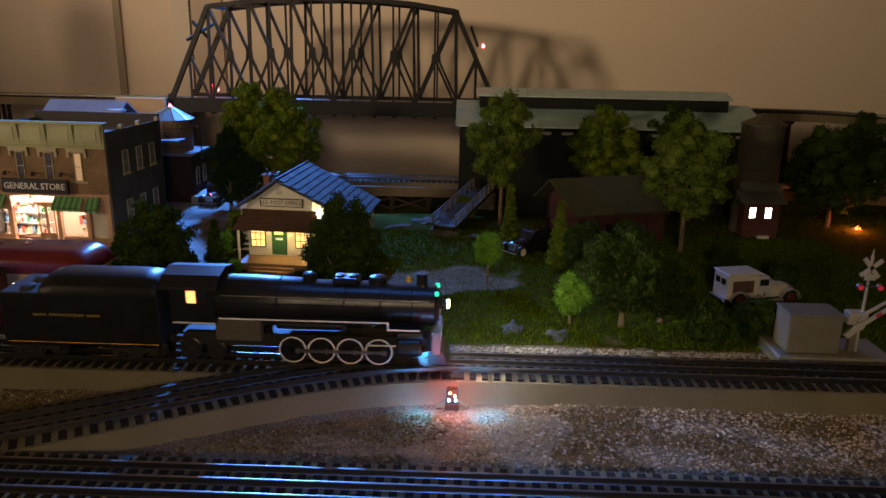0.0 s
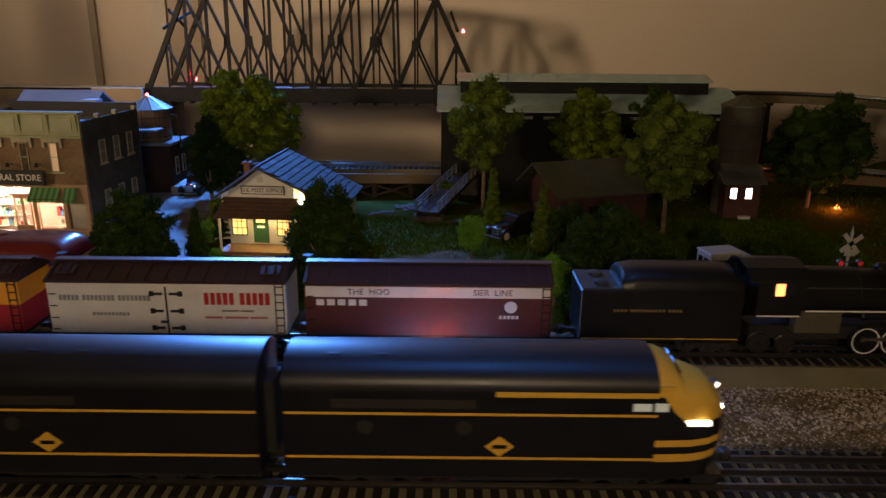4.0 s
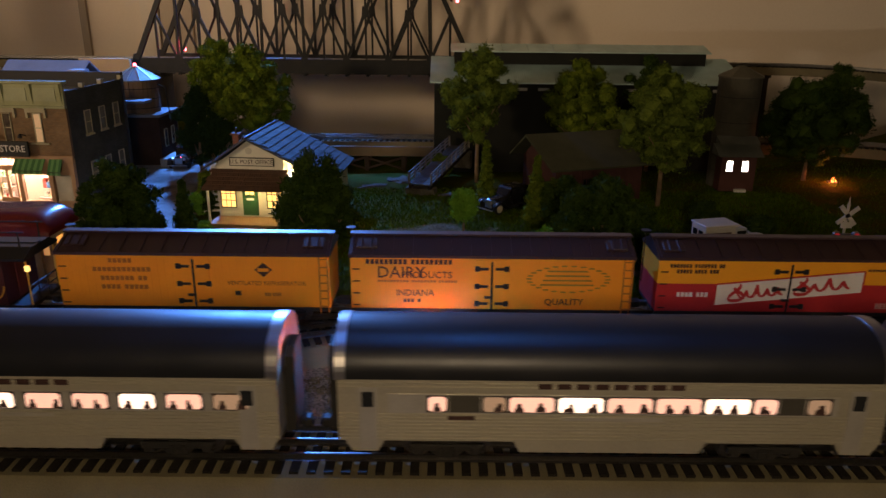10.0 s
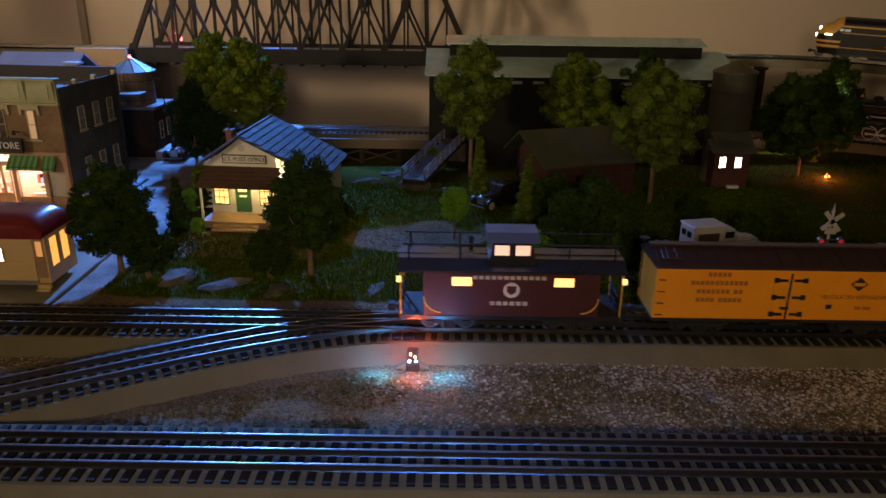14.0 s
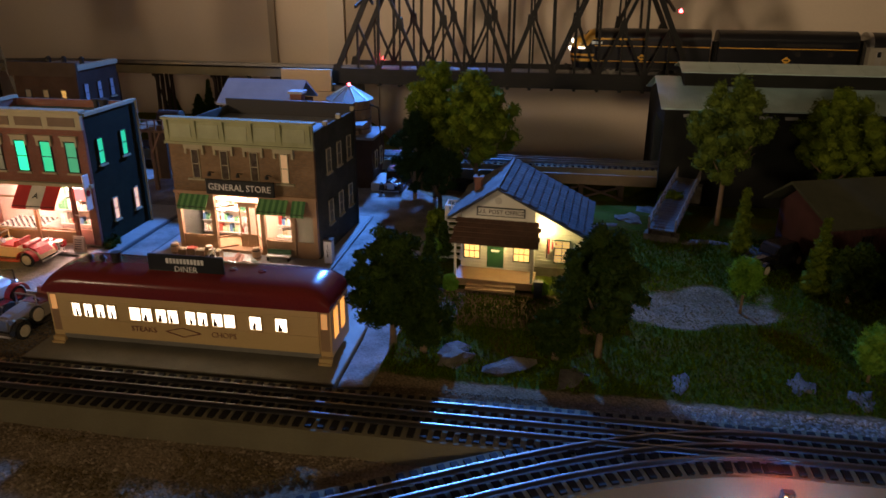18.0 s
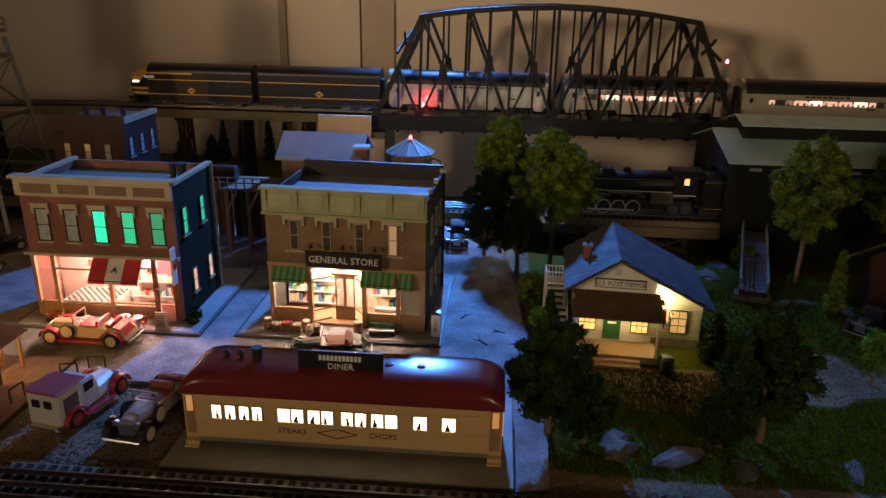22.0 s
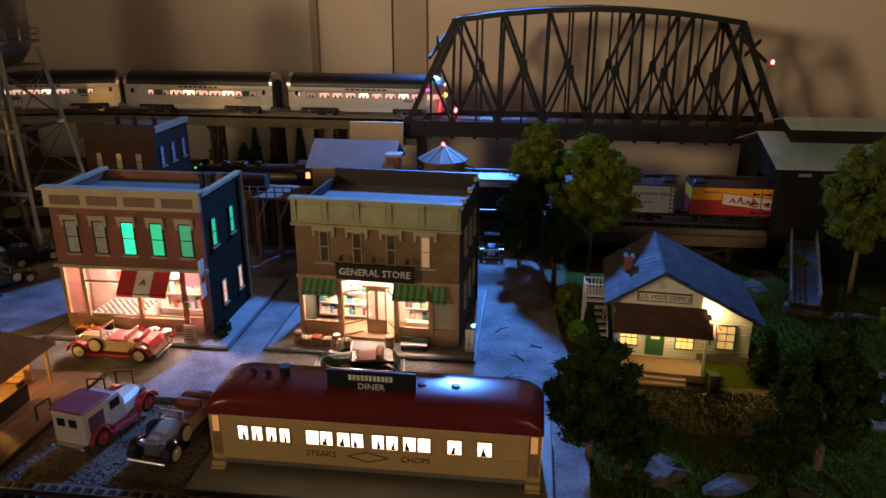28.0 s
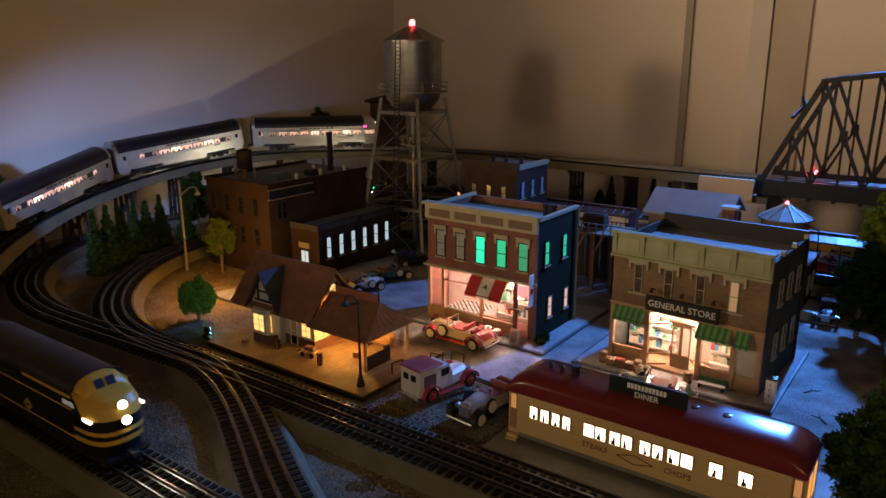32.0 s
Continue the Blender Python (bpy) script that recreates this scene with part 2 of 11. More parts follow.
def ground_material():
    m = bpy.data.materials.new("ground_cover")
    m.use_nodes = True
    n, ln = m.node_tree.nodes, m.node_tree.links
    b = n["Principled BSDF"]
    tc = n.new("ShaderNodeTexCoord")

    def noise_of(scale, detail=6):
        q = n.new("ShaderNodeTexNoise")
        q.inputs["Scale"].default_value, q.inputs["Detail"].default_value = scale, detail
        ln.new(tc.outputs["Object"], q.inputs["Vector"])
        return q.outputs["Fac"]

    def blend(f, c1, c2, lo=0.35, hi=0.65):
        mr, mx = n.new("ShaderNodeMapRange"), n.new("ShaderNodeMix")
        mr.inputs["From Min"].default_value, mr.inputs["From Max"].default_value = lo, hi
        ln.new(f, mr.inputs["Value"])
        mx.data_type = "RGBA"
        ln.new(mr.outputs[0], mx.inputs[0])
        for k, c in ((6, c1), (7, c2)):
            if isinstance(c, tuple):
                mx.inputs[k].default_value = (*c, 1)
            else:
                ln.new(c, mx.inputs[k])
        return mx.outputs[2]
    coarse, fine = noise_of(16), noise_of(420, 3)
    gravel = blend(coarse, blend(fine, (0.15, 0.115, 0.072), (0.30, 0.235, 0.155)), blend(fine, (0.075, 0.058, 0.032), (0.19, 0.145, 0.085)))
    turf = blend(noise_of(22), blend(fine, (0.022, 0.044, 0.002), (0.07, 0.105, 0.005)), blend(fine, (0.040, 0.033, 0.004), (0.10, 0.085, 0.010)))
    at = n.new("ShaderNodeAttribute")
    at.attribute_name = "cover"
    ad = n.new("ShaderNodeMath")
    ad.operation = "ADD"
    ln.new(at.outputs["Fac"], ad.inputs[0])
    sc = n.new("ShaderNodeMath")
    sc.operation = "MULTIPLY_ADD"
    ln.new(noise_of(70), sc.inputs[0])
    sc.inputs[1].default_value, sc.inputs[2].default_value = 0.6, -0.3
    ln.new(sc.outputs[0], ad.inputs[1])
    ln.new(blend(ad.outputs[0], gravel, turf, 0.4, 0.6), b.inputs["Base Color"])
    b.inputs["Roughness"].default_value = 0.95
    b.inputs["Specular IOR Level"].default_value = 0.04
    bp = n.new("ShaderNodeBump")
    bp.inputs["Strength"].default_value, bp.inputs["Distance"].default_value = 0.8, 0.0015
    ln.new(fine, bp.inputs["Height"])
    ln.new(bp.outputs[0], b.inputs["Normal"])
    return m


GRAVEL = ground_material()


def ease(u):
    u = max(0.0, min(1.0, u))
    return u * u * (3 - 2 * u)


def bare_patch(x, y):
    """How far the lawn is worn down to gravel, 0 to 1."""
    d = ((x - 0.008) / 0.10) ** 2 + ((y - 0.945 - 0.25 * x) / 0.062) ** 2 + 0.9 * noise.noise((x * 22, y * 22, 7.0))
    return ease((1.25 - d) / 0.7)


def turf_cover(x, y):
    c = max(0.0, min(1.0, (x + 0.345) / 0.04)) * max(0.0, min(1.0, (y - 0.725) / 0.03))
    if y > 1.5:
        c = 0.7
    dirt = -0.31 < x < -0.10 and 0.855 < y < 0.955
    return c * (0.3 if dirt else 1.0 - 0.62 * bare_patch(x, y))


def ground_height(x, y):
    h = 0.003 * noise.noise((x * 6, y * 6, 0.3)) + 0.0012 * noise.noise((x * 40, y * 40, 2.0))
    if y < 0.45 or y > 1.3:
        h -= 0.001
    cr = max(0.0, 1 - abs(y - 1.42 - 0.1 * x) / 0.14) * max(0.0, min(1, (x + 0.42) / 0.12)) * max(0.0, min(1, (1.0 - x) / 0.3))
    h -= 0.016 * cr
    flat = min(abs(y - 0.455), abs(y - 0.655))
    # the river valley under the bridge falls away behind the rear track
    valley = 0.085 * ease((y - 1.53) / 0.16) * ease((x + 0.66) / 0.12) * ease((1.35 - x) / 0.4)
    return h * min(1, 0.3 + flat / 0.08) - 0.001 - valley


def build_ground():
    me = bpy.data.meshes.new("ground")
    step = 0.01
    nx, ny = int((TX1 - TX0) / step), int((TY1 - TY0) / step)
    vs = [(TX0 + i * step, TY0 + j * step, ground_height(TX0 + i * step, TY0 + j * step)) for j in range(ny + 1) for i in range(nx + 1)]
    fs = [(j * (nx + 1) + i, j * (nx + 1) + i + 1, (j + 1) * (nx + 1) + i + 1, (j + 1) * (nx + 1) + i) for j in range(ny) for i in range(nx)]
    me.from_pydata(vs, [], fs)
    me.materials.append(GRAVEL)
    at = me.attributes.new("cover", "FLOAT", "POINT")
    at.data.foreach_set("value", [turf_cover(v[0], v[1]) for v in vs])
    for p in me.polygons:
        p.use_smooth = True
    return tagged(new("ground", me), "scenic ground of gravel, turf and dirt", "ground", kind="structure")


build_ground()

# ---- tracks ----
RAIL_Z = 0.02


def arc(cx, cy, r, a0, a1, n=40):
    return [(cx + r * math.cos(radians(a0 + (a1 - a0) * i / n)), cy + r * math.sin(radians(a0 + (a1 - a0) * i / n))) for i in range(n + 1)]


class Line:
    """A track's centre line, by length along it."""
    def __init__(self, pts):
        self.p = [Vector(q) for q in pts]
        self.s = [0.0]
        for a, b in zip(self.p, self.p[1:]):
            self.s.append(self.s[-1] + (b - a).length)
        self.length = self.s[-1]

    def at(self, s):
        s = max(0.0, min(self.length, s))
        lo = int(np.searchsorted(self.s, s)) - 1
        lo = max(0, min(lo, len(self.p) - 2))
        u = (s - self.s[lo]) / max(1e-9, self.s[lo + 1] - self.s[lo])
        return self.p[lo].lerp(self.p[lo + 1], u)

    def even(self, step):
        n = max(1, round(self.length / step))
        return [self.at(self.length * i / n) for i in range(n + 1)]


# high line: front straight, a climbing curve, the bridge level, a falling curve
HY, HB, HXR, HXL = 0.455, 1.735, 0.69, -1.27
HR = (HB - HY) / 2
HC = (HY + HB) / 2
flat_pts = [(HXL + (HXR - HXL) * i / 60, HY) for i in range(60)] + arc(HXR, HC, HR, -90, 90, 60) + \
    [(HXR + (HXL - HXR) * i / 60, HB) for i in range(1, 60)] + arc(HXL, HC, HR, 90, 270, 60)
tmp = Line([(x, y, 0) for x, y in flat_pts])
HIGH_Z = 0.165
high_pts = []
for q, s in zip(tmp.p, tmp.s):
    s0 = HXR - HXL
    a = math.pi * HR
    up = ease((s - s0 + 0.15) / (a + 0.1))
    down = ease((s - (2 * s0 + a) - 0.62) / (a - 0.62))
    high_pts.append((q.x, q.y, RAIL_Z + (HIGH_Z - RAIL_Z) * up * (1 - down)))
HIGH = Line(high_pts)
HIGH_ZERO = -HXL  # length along the line at which x = 0 on the front straight

# low line: front straight, right curve, rear straight through the shed, left curve
LY, LB, LXR, LXL = 0.655, 1.46, 0.69, -1.205
LR, LC = (LB - LY) / 2, (LY + LB) / 2
flat_pts = [(LXL + (LXR - LXL) * i / 60, LY) for i in range(60)] + arc(LXR, LC, LR, -90, 90, 50) + \
    [(LXR + (LXL - LXR) * i / 60, LB) for i in range(1, 60)] + arc(LXL, LC, LR, 90, 270, 50)
tmp = Line([(x, y, 0) for x, y in flat_pts])
low_pts = []
for q, s in zip(tmp.p, tmp.s):
    s0, a = LXR - LXL, math.pi * LR
    up = ease((s - s0) / a)
    down = ease((s - 2 * s0 - a) / a)
    low_pts.append((q.x, q.y, RAIL_Z + 0.022 * up * (1 - down)))
LOW = Line(low_pts)
LOW_ZERO = -LXL


def sweep(line, prof, step=0.03, closed=False):
    """A profile of (across, height) pairs swept along a line."""
    bm = BM()
    pts = line.even(step)
    rings = []
    for i, p in enumerate(pts):
        d = pts[min(i + 1, len(pts) - 1)] - pts[max(i - 1, 0)]
        if closed and i in (0, len(pts) - 1):
            d = (pts[1] - pts[0]) + (pts[-1] - pts[-2])
        nrm = Vector((-d.y, d.x, 0)).normalized()
        rings.append([bm.verts.new(p + nrm * a + Vector((0, 0, h))) for a, h in prof])
    n = len(prof)
    for a, b in zip(rings, rings[1:]):
        for i in range(n):
            bm.faces.new((a[i], b[i], b[(i + 1) % n], a[(i + 1) % n]))
    if not closed:
        bm.faces.new(rings[0])
        bm.faces.new(rings[-1][::-1])
    return bm


BED_PROF = [(-0.047, -0.022), (-0.033, -0.0065), (0.033, -0.0065), (0.047, -0.022)]
RAIL_PROF = [(-0.0022, -0.0045), (-0.0006, -0.0038), (-0.0006, -0.0014), (-0.0012, -0.001), (-0.0012, -0.0002), (-0.0007, 0.0),
             (0.0007, 0.0), (0.0012, -0.0002), (0.0012, -0.001), (0.0006, -0.0014), (0.0006, -0.0038), (0.0022, -0.0045)]
tie_bm = box(BM(), -0.0028, -0.0295, -0.0075, 0.0028, 0.0295, -0.0046)
TIE_MESH = mesh_of(tie_bm, TIE, "tie")


def lay_track(name, label, line, closed=False, bed=BED_PROF, near=None, pitch=0.0107, bed_mat=None):
    t = thing(name, label, "track", pose(0, 0, 0))
    if bed:
        part("roadbed", sweep(line, bed, closed=closed), bed_mat or BED, t)
    for off in (-0.016, 0.0, 0.016):
        part("rail", sweep(line, [(a + off, h) for a, h in RAIL_PROF], closed=closed), STEEL, t, smooth=True)
    n = int(line.length / pitch)
    rest = BM()
    for i in range(n):
        s = (i + 0.5) * pitch
        p = line.at(s)
        d = line.at(s + 0.004) - line.at(s - 0.004)
        m = Matrix.LocRotScale(p, d.to_track_quat("X", "Z"), None)
        if near and near(p):
            ob = new("tie", TIE_MESH)
            ob.parent = t
            ob.matrix_basis = m
        else:
            v = [rest.verts.new(m @ Vector((x, y, z))) for x in (-0.0028, 0.0028) for y in (-0.0295, 0.0295) for z in (-0.0075, -0.0046)]
            for f in ((0, 1, 3, 2), (4, 6, 7, 5), (0, 4, 5, 1), (2, 3, 7, 6), (1, 5, 7, 3)):
                rest.faces.new([v[k] for k in f])
    tagged(part("far_tie_bed", rest, TIE, t), kind="stuff")
    return t


lay_track("main_line_track", "three-rail toy train track on grey plastic roadbed, climbing to the bridge", HIGH, True, near=lambda p: p.y < 0.5 and -0.6 < p.x < 0.75)
lay_track("siding_track", "three-rail toy train track on grey plastic roadbed", LOW, True, near=lambda p: p.y < 0.7 and -1.1 < p.x < 0.6)


def s_curve(x0, y0, x1, y1, dz=-0.0006):
    return Line([(x0 + (x1 - x0) * i / 40, y0 + (y1 - y0) * ease(i / 40), RAIL_Z + dz) for i in range(41)])


lay_track("crossover_track", "curved crossover track between the two lines", s_curve(0.02, LY, -0.52, HY))
lay_track("crossover_track", "curved crossover track between the two lines", s_curve(-1.12, LY, -0.60, HY))
outer = Line([(x, y, RAIL_Z - 0.0006) for x, y in [(-1.0, LY), (-1.12, 0.652), (-1.24, 0.645), (-1.34, 0.639)] + arc(-1.44, 1.115, 0.48, -90, -205, 40)])
lay_track("outer_loop_track", "curved three-rail track on grey roadbed round the village", outer)

SILVER = mat("stainless_side", (0.60, 0.57, 0.46), (0.48, 0.45, 0.36), 0.32, 0.55, scale=12, bump=0)
SILVER_FLAT = mat("silver_panel", (0.60, 0.58, 0.53), (0.48, 0.46, 0.42), 0.32, 0.55, bump=0.02)
ROOF_BLACK = mat("roof_black", (0.008, 0.009, 0.011), (0.012, 0.012, 0.014), 0.40, bump=0, spec=0.45)
NAVY = mat("dark_loco_paint", (0.006, 0.007, 0.010), (0.010, 0.010, 0.014), 0.34, bump=0.02, spec=0.3)
GOLD = mat("yellow_paint", (0.72, 0.42, 0.05), (0.62, 0.34, 0.04), 0.4, bump=0.02)
WHITE_PAINT = mat("white_paint", (0.78, 0.76, 0.72), (0.66, 0.64, 0.6), 0.5, bump=0.03)
RED_PAINT = mat("bright_red_paint", (0.50, 0.03, 0.03), (0.40, 0.02, 0.025), 0.45, bump=0.03)
ORANGE = mat("reefer_orange", (0.92, 0.35, 0.008), (0.82, 0.29, 0.006), 0.5, scale=25, bump=0.05)
CREAM_Y = mat("reefer_yellow", (0.92, 0.41, 0.012), (0.84, 0.35, 0.009), 0.5, scale=25, bump=0.05)
OXIDE = mat("oxide_brown", (0.10, 0.022, 0.018), (0.065, 0.016, 0.014), 0.5, scale=25, bump=0.06)
ROOF_OX = mat("oxide_roof", (0.05, 0.024, 0.026), (0.035, 0.02, 0.022), 0.36, scale=30, bump=0.08)
DARKRED = mat("caboose_red", (0.075, 0.014, 0.012), (0.05, 0.010, 0.010), 0.5, scale=25, bump=0.06)
CHROME = mat("bright_metal", (0.66, 0.65, 0.63), (0.5, 0.5, 0.5), 0.3, 1.0, bump=0.01)
PANE_SOFT = mat("coach_pane_soft", (1.0, 0.56, 0.40), None, 0.4, emit=0.8, bump=0)
PANE_DIM = mat("coach_pane_dim", (0.62, 0.40, 0.26), None, 0.4, emit=0.25, bump=0)
PANE_HOT = mat("coach_pane_bright", (1.0, 0.72, 0.54), None, 0.4, emit=1.7, bump=0)
DARK_GLASS = mat("dark_glass", (0.02, 0.022, 0.025), None, 0.08, bump=0)
HEADLIGHT = mat("headlight_glow", (1.0, 0.90, 0.74), None, 0.4, emit=2000.0, bump=0)
NOSE_LIGHT = mat("nose_lamp_glow", (1.0, 0.90, 0.74), None, 0.4, emit=90.0, bump=0)
BAR_DARK = mat("lettering_dark", (0.05, 0.02, 0.015), None, 0.6, bump=0)


def bars(parent, words, x, y, z, h, material, gap=0.35, side=-1, width=0.62):
    """Lettering that is no word: one small plain bar for each character, from x on."""
    bm = BM()
    w = h * width
    cx = x
    for wd in words:
        for _ in range(wd):
            box(bm, cx, y, z, cx + w * 0.72, y + side * 0.00035, z + h)
            cx += w
        cx += w * gap * 2
    return part("lettering", bm, material, parent)


def cut_out(parent, x0, x1, z0, z1, y, side, seed):
    """A plain dark paper shape standing behind a lit pane: a low block with a narrower knob."""
    rng = random.Random(seed)
    w, h = x1 - x0, z1 - z0
    c = x0 + w * rng.uniform(0.28, 0.72)
    a, b, k = w * rng.uniform(0.19, 0.28), w * rng.uniform(0.09, 0.13), h * rng.uniform(0.3, 0.42)
    d = w * rng.uniform(-0.08, 0.08)
    pts = [(c - a, z0), (c + a, z0), (c + a * 0.8, z0 + k * 0.8), (c + d + b, z0 + k), (c + d + b, z0 + k + h * 0.2), (c + d + b * 0.5, z0 + k + h * 0.27),
           (c + d - b * 0.5, z0 + k + h * 0.27), (c + d - b, z0 + k + h * 0.2), (c + d - b, z0 + k), (c - a * 0.8, z0 + k * 0.8)]
    return part("cut_out", prism(BM(), pts, min(y, y + side * 0.0002), max(y, y + side * 0.0002), "y"), BAR_DARK, parent, "plain dark paper cut-out")


def lettering(text, size, material, parent, m, align="CENTER", depth=0.0003, name="lettering"):
    cu = bpy.data.curves.new("word", "FONT")
    cu.body, cu.size, cu.align_x, cu.align_y, cu.extrude = text, size, align, "CENTER", depth
    cu.resolution_u = 2
    ob = bpy.data.objects.new("word", cu)
    scene.collection.objects.link(ob)
    bpy.context.view_layer.update()
    me = bpy.data.meshes.new_from_object(ob)
    bpy.data.objects.remove(ob)
    bpy.data.curves.remove(cu)
    me.name = name
    me.materials.clear()
    me.materials.append(material)
    o = new(name, me)
    o.parent = parent
    o.matrix_basis = m
    return o


# ---- building materials ----


def brickmat(name, c1, c2, mortar, size=0.0045, rough=0.85):
    m = bpy.data.materials.new(name)
    m.use_nodes = True
    n, ln = m.node_tree.nodes, m.node_tree.links
    b = n["Principled BSDF"]
    tc, sep, comb = n.new("ShaderNodeTexCoord"), n.new("ShaderNodeSeparateXYZ"), n.new("ShaderNodeCombineXYZ")
    add = n.new("ShaderNodeMath")
    ln.new(tc.outputs["Object"], sep.inputs[0])
    ln.new(sep.outputs[0], add.inputs[0])
    ln.new(sep.outputs[1], add.inputs[1])
    ln.new(add.outputs[0], comb.inputs[0])
    ln.new(sep.outputs[2], comb.inputs[1])
    br = n.new("ShaderNodeTexBrick")
    br.inputs["Scale"].default_value = 1.0
    br.inputs["Brick Width"].default_value, br.inputs["Row Height"].default_value = size, size * 0.38
    br.inputs["Mortar Size"].default_value = size * 0.05
    br.inputs["Color1"].default_value, br.inputs["Color2"].default_value, br.inputs["Mortar"].default_value = (*c1, 1), (*c2, 1), (*mortar, 1)
    ln.new(comb.outputs[0], br.inputs["Vector"])
    nz = n.new("ShaderNodeTexNoise")
    nz.inputs["Scale"].default_value, nz.inputs["Detail"].default_value = 28, 6
    ln.new(tc.outputs["Object"], nz.inputs["Vector"])
    mr = n.new("ShaderNodeMapRange")
    mr.inputs["From Min"].default_value, mr.inputs["From Max"].default_value = 0.3, 0.7
    mr.inputs["To Min"].default_value, mr.inputs["To Max"].default_value = 0.72, 1.15
    ln.new(nz.outputs["Fac"], mr.inputs["Value"])
    mul = n.new("ShaderNodeVectorMath")
    mul.operation = "SCALE"
    ln.new(br.outputs["Color"], mul.inputs[0])
    ln.new(mr.outputs[0], mul.inputs["Scale"])
    ln.new(mul.outputs[0], b.inputs["Base Color"])
    bp = n.new("ShaderNodeBump")
    bp.inputs["Strength"].default_value, bp.inputs["Distance"].default_value, bp.invert = 0.6, 0.0006, True
    ln.new(br.outputs["Fac"], bp.inputs["Height"])
    ln.new(bp.outputs[0], b.inputs["Normal"])
    b.inputs["Roughness"].default_value = rough
    b.inputs["Specular IOR Level"].default_value = 0.08
    return m


TAN_BRICK = brickmat("tan_brick", (0.24, 0.15, 0.08), (0.19, 0.12, 0.065), (0.17, 0.13, 0.085))
RED_BRICK = brickmat("red_brick", (0.24, 0.085, 0.055), (0.19, 0.065, 0.045), (0.20, 0.15, 0.12))
DARK_BRICK = brickmat("dark_brick", (0.060, 0.033, 0.023), (0.046, 0.027, 0.019), (0.05, 0.040, 0.032))
GREEN_SIDE = brickmat("grey_green_block", (0.085, 0.088, 0.07), (0.065, 0.07, 0.055), (0.055, 0.055, 0.05), 0.007)
STONE_TRIM = mat("stone_trim", (0.36, 0.32, 0.20), (0.28, 0.25, 0.155), 0.8)
GREEN_TRIM = mat("green_cream_cornice", (0.28, 0.29, 0.15), (0.21, 0.22, 0.115), 0.75)
WOOD_TAN = mat("tan_woodwork", (0.36, 0.22, 0.12), (0.28, 0.17, 0.09), 0.6)
ROOF_GREY = mat("flat_roof_grey", (0.20, 0.21, 0.23), (0.14, 0.15, 0.16), 0.8, scale=20)
PLASTER = mat("interior_cream", (0.80, 0.70, 0.60), (0.7, 0.6, 0.5), 0.8)
GREEN_CLOTH = mat("awning_green", (0.05, 0.16, 0.05), (0.035, 0.12, 0.04), 0.8)
PALE_CLOTH = mat("awning_pale_green", (0.13, 0.30, 0.10), (0.10, 0.24, 0.08), 0.8)
RED_CLOTH = mat("awning_red", (0.50, 0.03, 0.03), None, 0.8)
WHITE_CLOTH = mat("awning_white", (0.72, 0.68, 0.58), None, 0.8)
SIGN_BLACK = mat("sign_black", (0.012, 0.014, 0.012), None, 0.4, bump=0)
SIGN_WHITE = mat("sign_lettering", (0.82, 0.80, 0.74), None, 0.5, bump=0)
GREEN_DOOR = mat("green_door_paint", (0.03, 0.11, 0.04), (0.02, 0.085, 0.03), 0.5)
CLAP = mat("white_clapboard", (0.74, 0.71, 0.60), (0.66, 0.63, 0.52), 0.65, scale=25)
SLATE = mat("slate_shingle", (0.090, 0.090, 0.088), (0.055, 0.056, 0.056), 0.75, spec=0.15, each=0.5)
SHINGLE_BROWN = mat("brown_shingle", (0.26, 0.12, 0.06), (0.18, 0.085, 0.045), 0.75, each=0.6)
PORCH_BROWN = mat("dark_brown_shingle", (0.12, 0.06, 0.034), (0.08, 0.042, 0.025), 0.8, each=0.6)
WOOD_DARK = mat("dark_timber", (0.045, 0.03, 0.02), (0.03, 0.02, 0.014), 0.8, scale=50, spec=0.25)
WOOD_MID = mat("weathered_timber", (0.22, 0.14, 0.08), (0.15, 0.095, 0.055), 0.8, scale=50, each=0.4)
DIM_PANE = mat("unlit_pane", (0.22, 0.21, 0.18), (0.15, 0.14, 0.12), 0.15, bump=0)
TIN = mat("corrugated_tin", (0.46, 0.62, 0.61), (0.36, 0.50, 0.49), 0.42, 0.3)
STEEL_DARK = mat("bridge_paint", (0.012, 0.0115, 0.009), (0.007, 0.007, 0.006), 0.5, scale=60, spec=0.22)
CONCRETE = mat("cast_concrete", (0.34, 0.34, 0.33), (0.27, 0.27, 0.26), 0.85, scale=30)
STREET = mat("street_surface", (0.36, 0.355, 0.34), (0.13, 0.125, 0.115), 0.85, scale=26, fine=420, bump=0.8)
GLASS = bpy.data.materials.new("window_glass")
GLASS.use_nodes = True
GLASS.node_tree.nodes["Principled BSDF"].inputs["Transmission Weight"].default_value = 1.0
GLASS.node_tree.nodes["Principled BSDF"].inputs["Roughness"].default_value = 0.03
GLASS.node_tree.nodes["Principled BSDF"].inputs["IOR"].default_value = 1.1


def glass(name, bm, parent):
    o = part(name, bm, GLASS, parent)
    o.visible_shadow = False
    return o


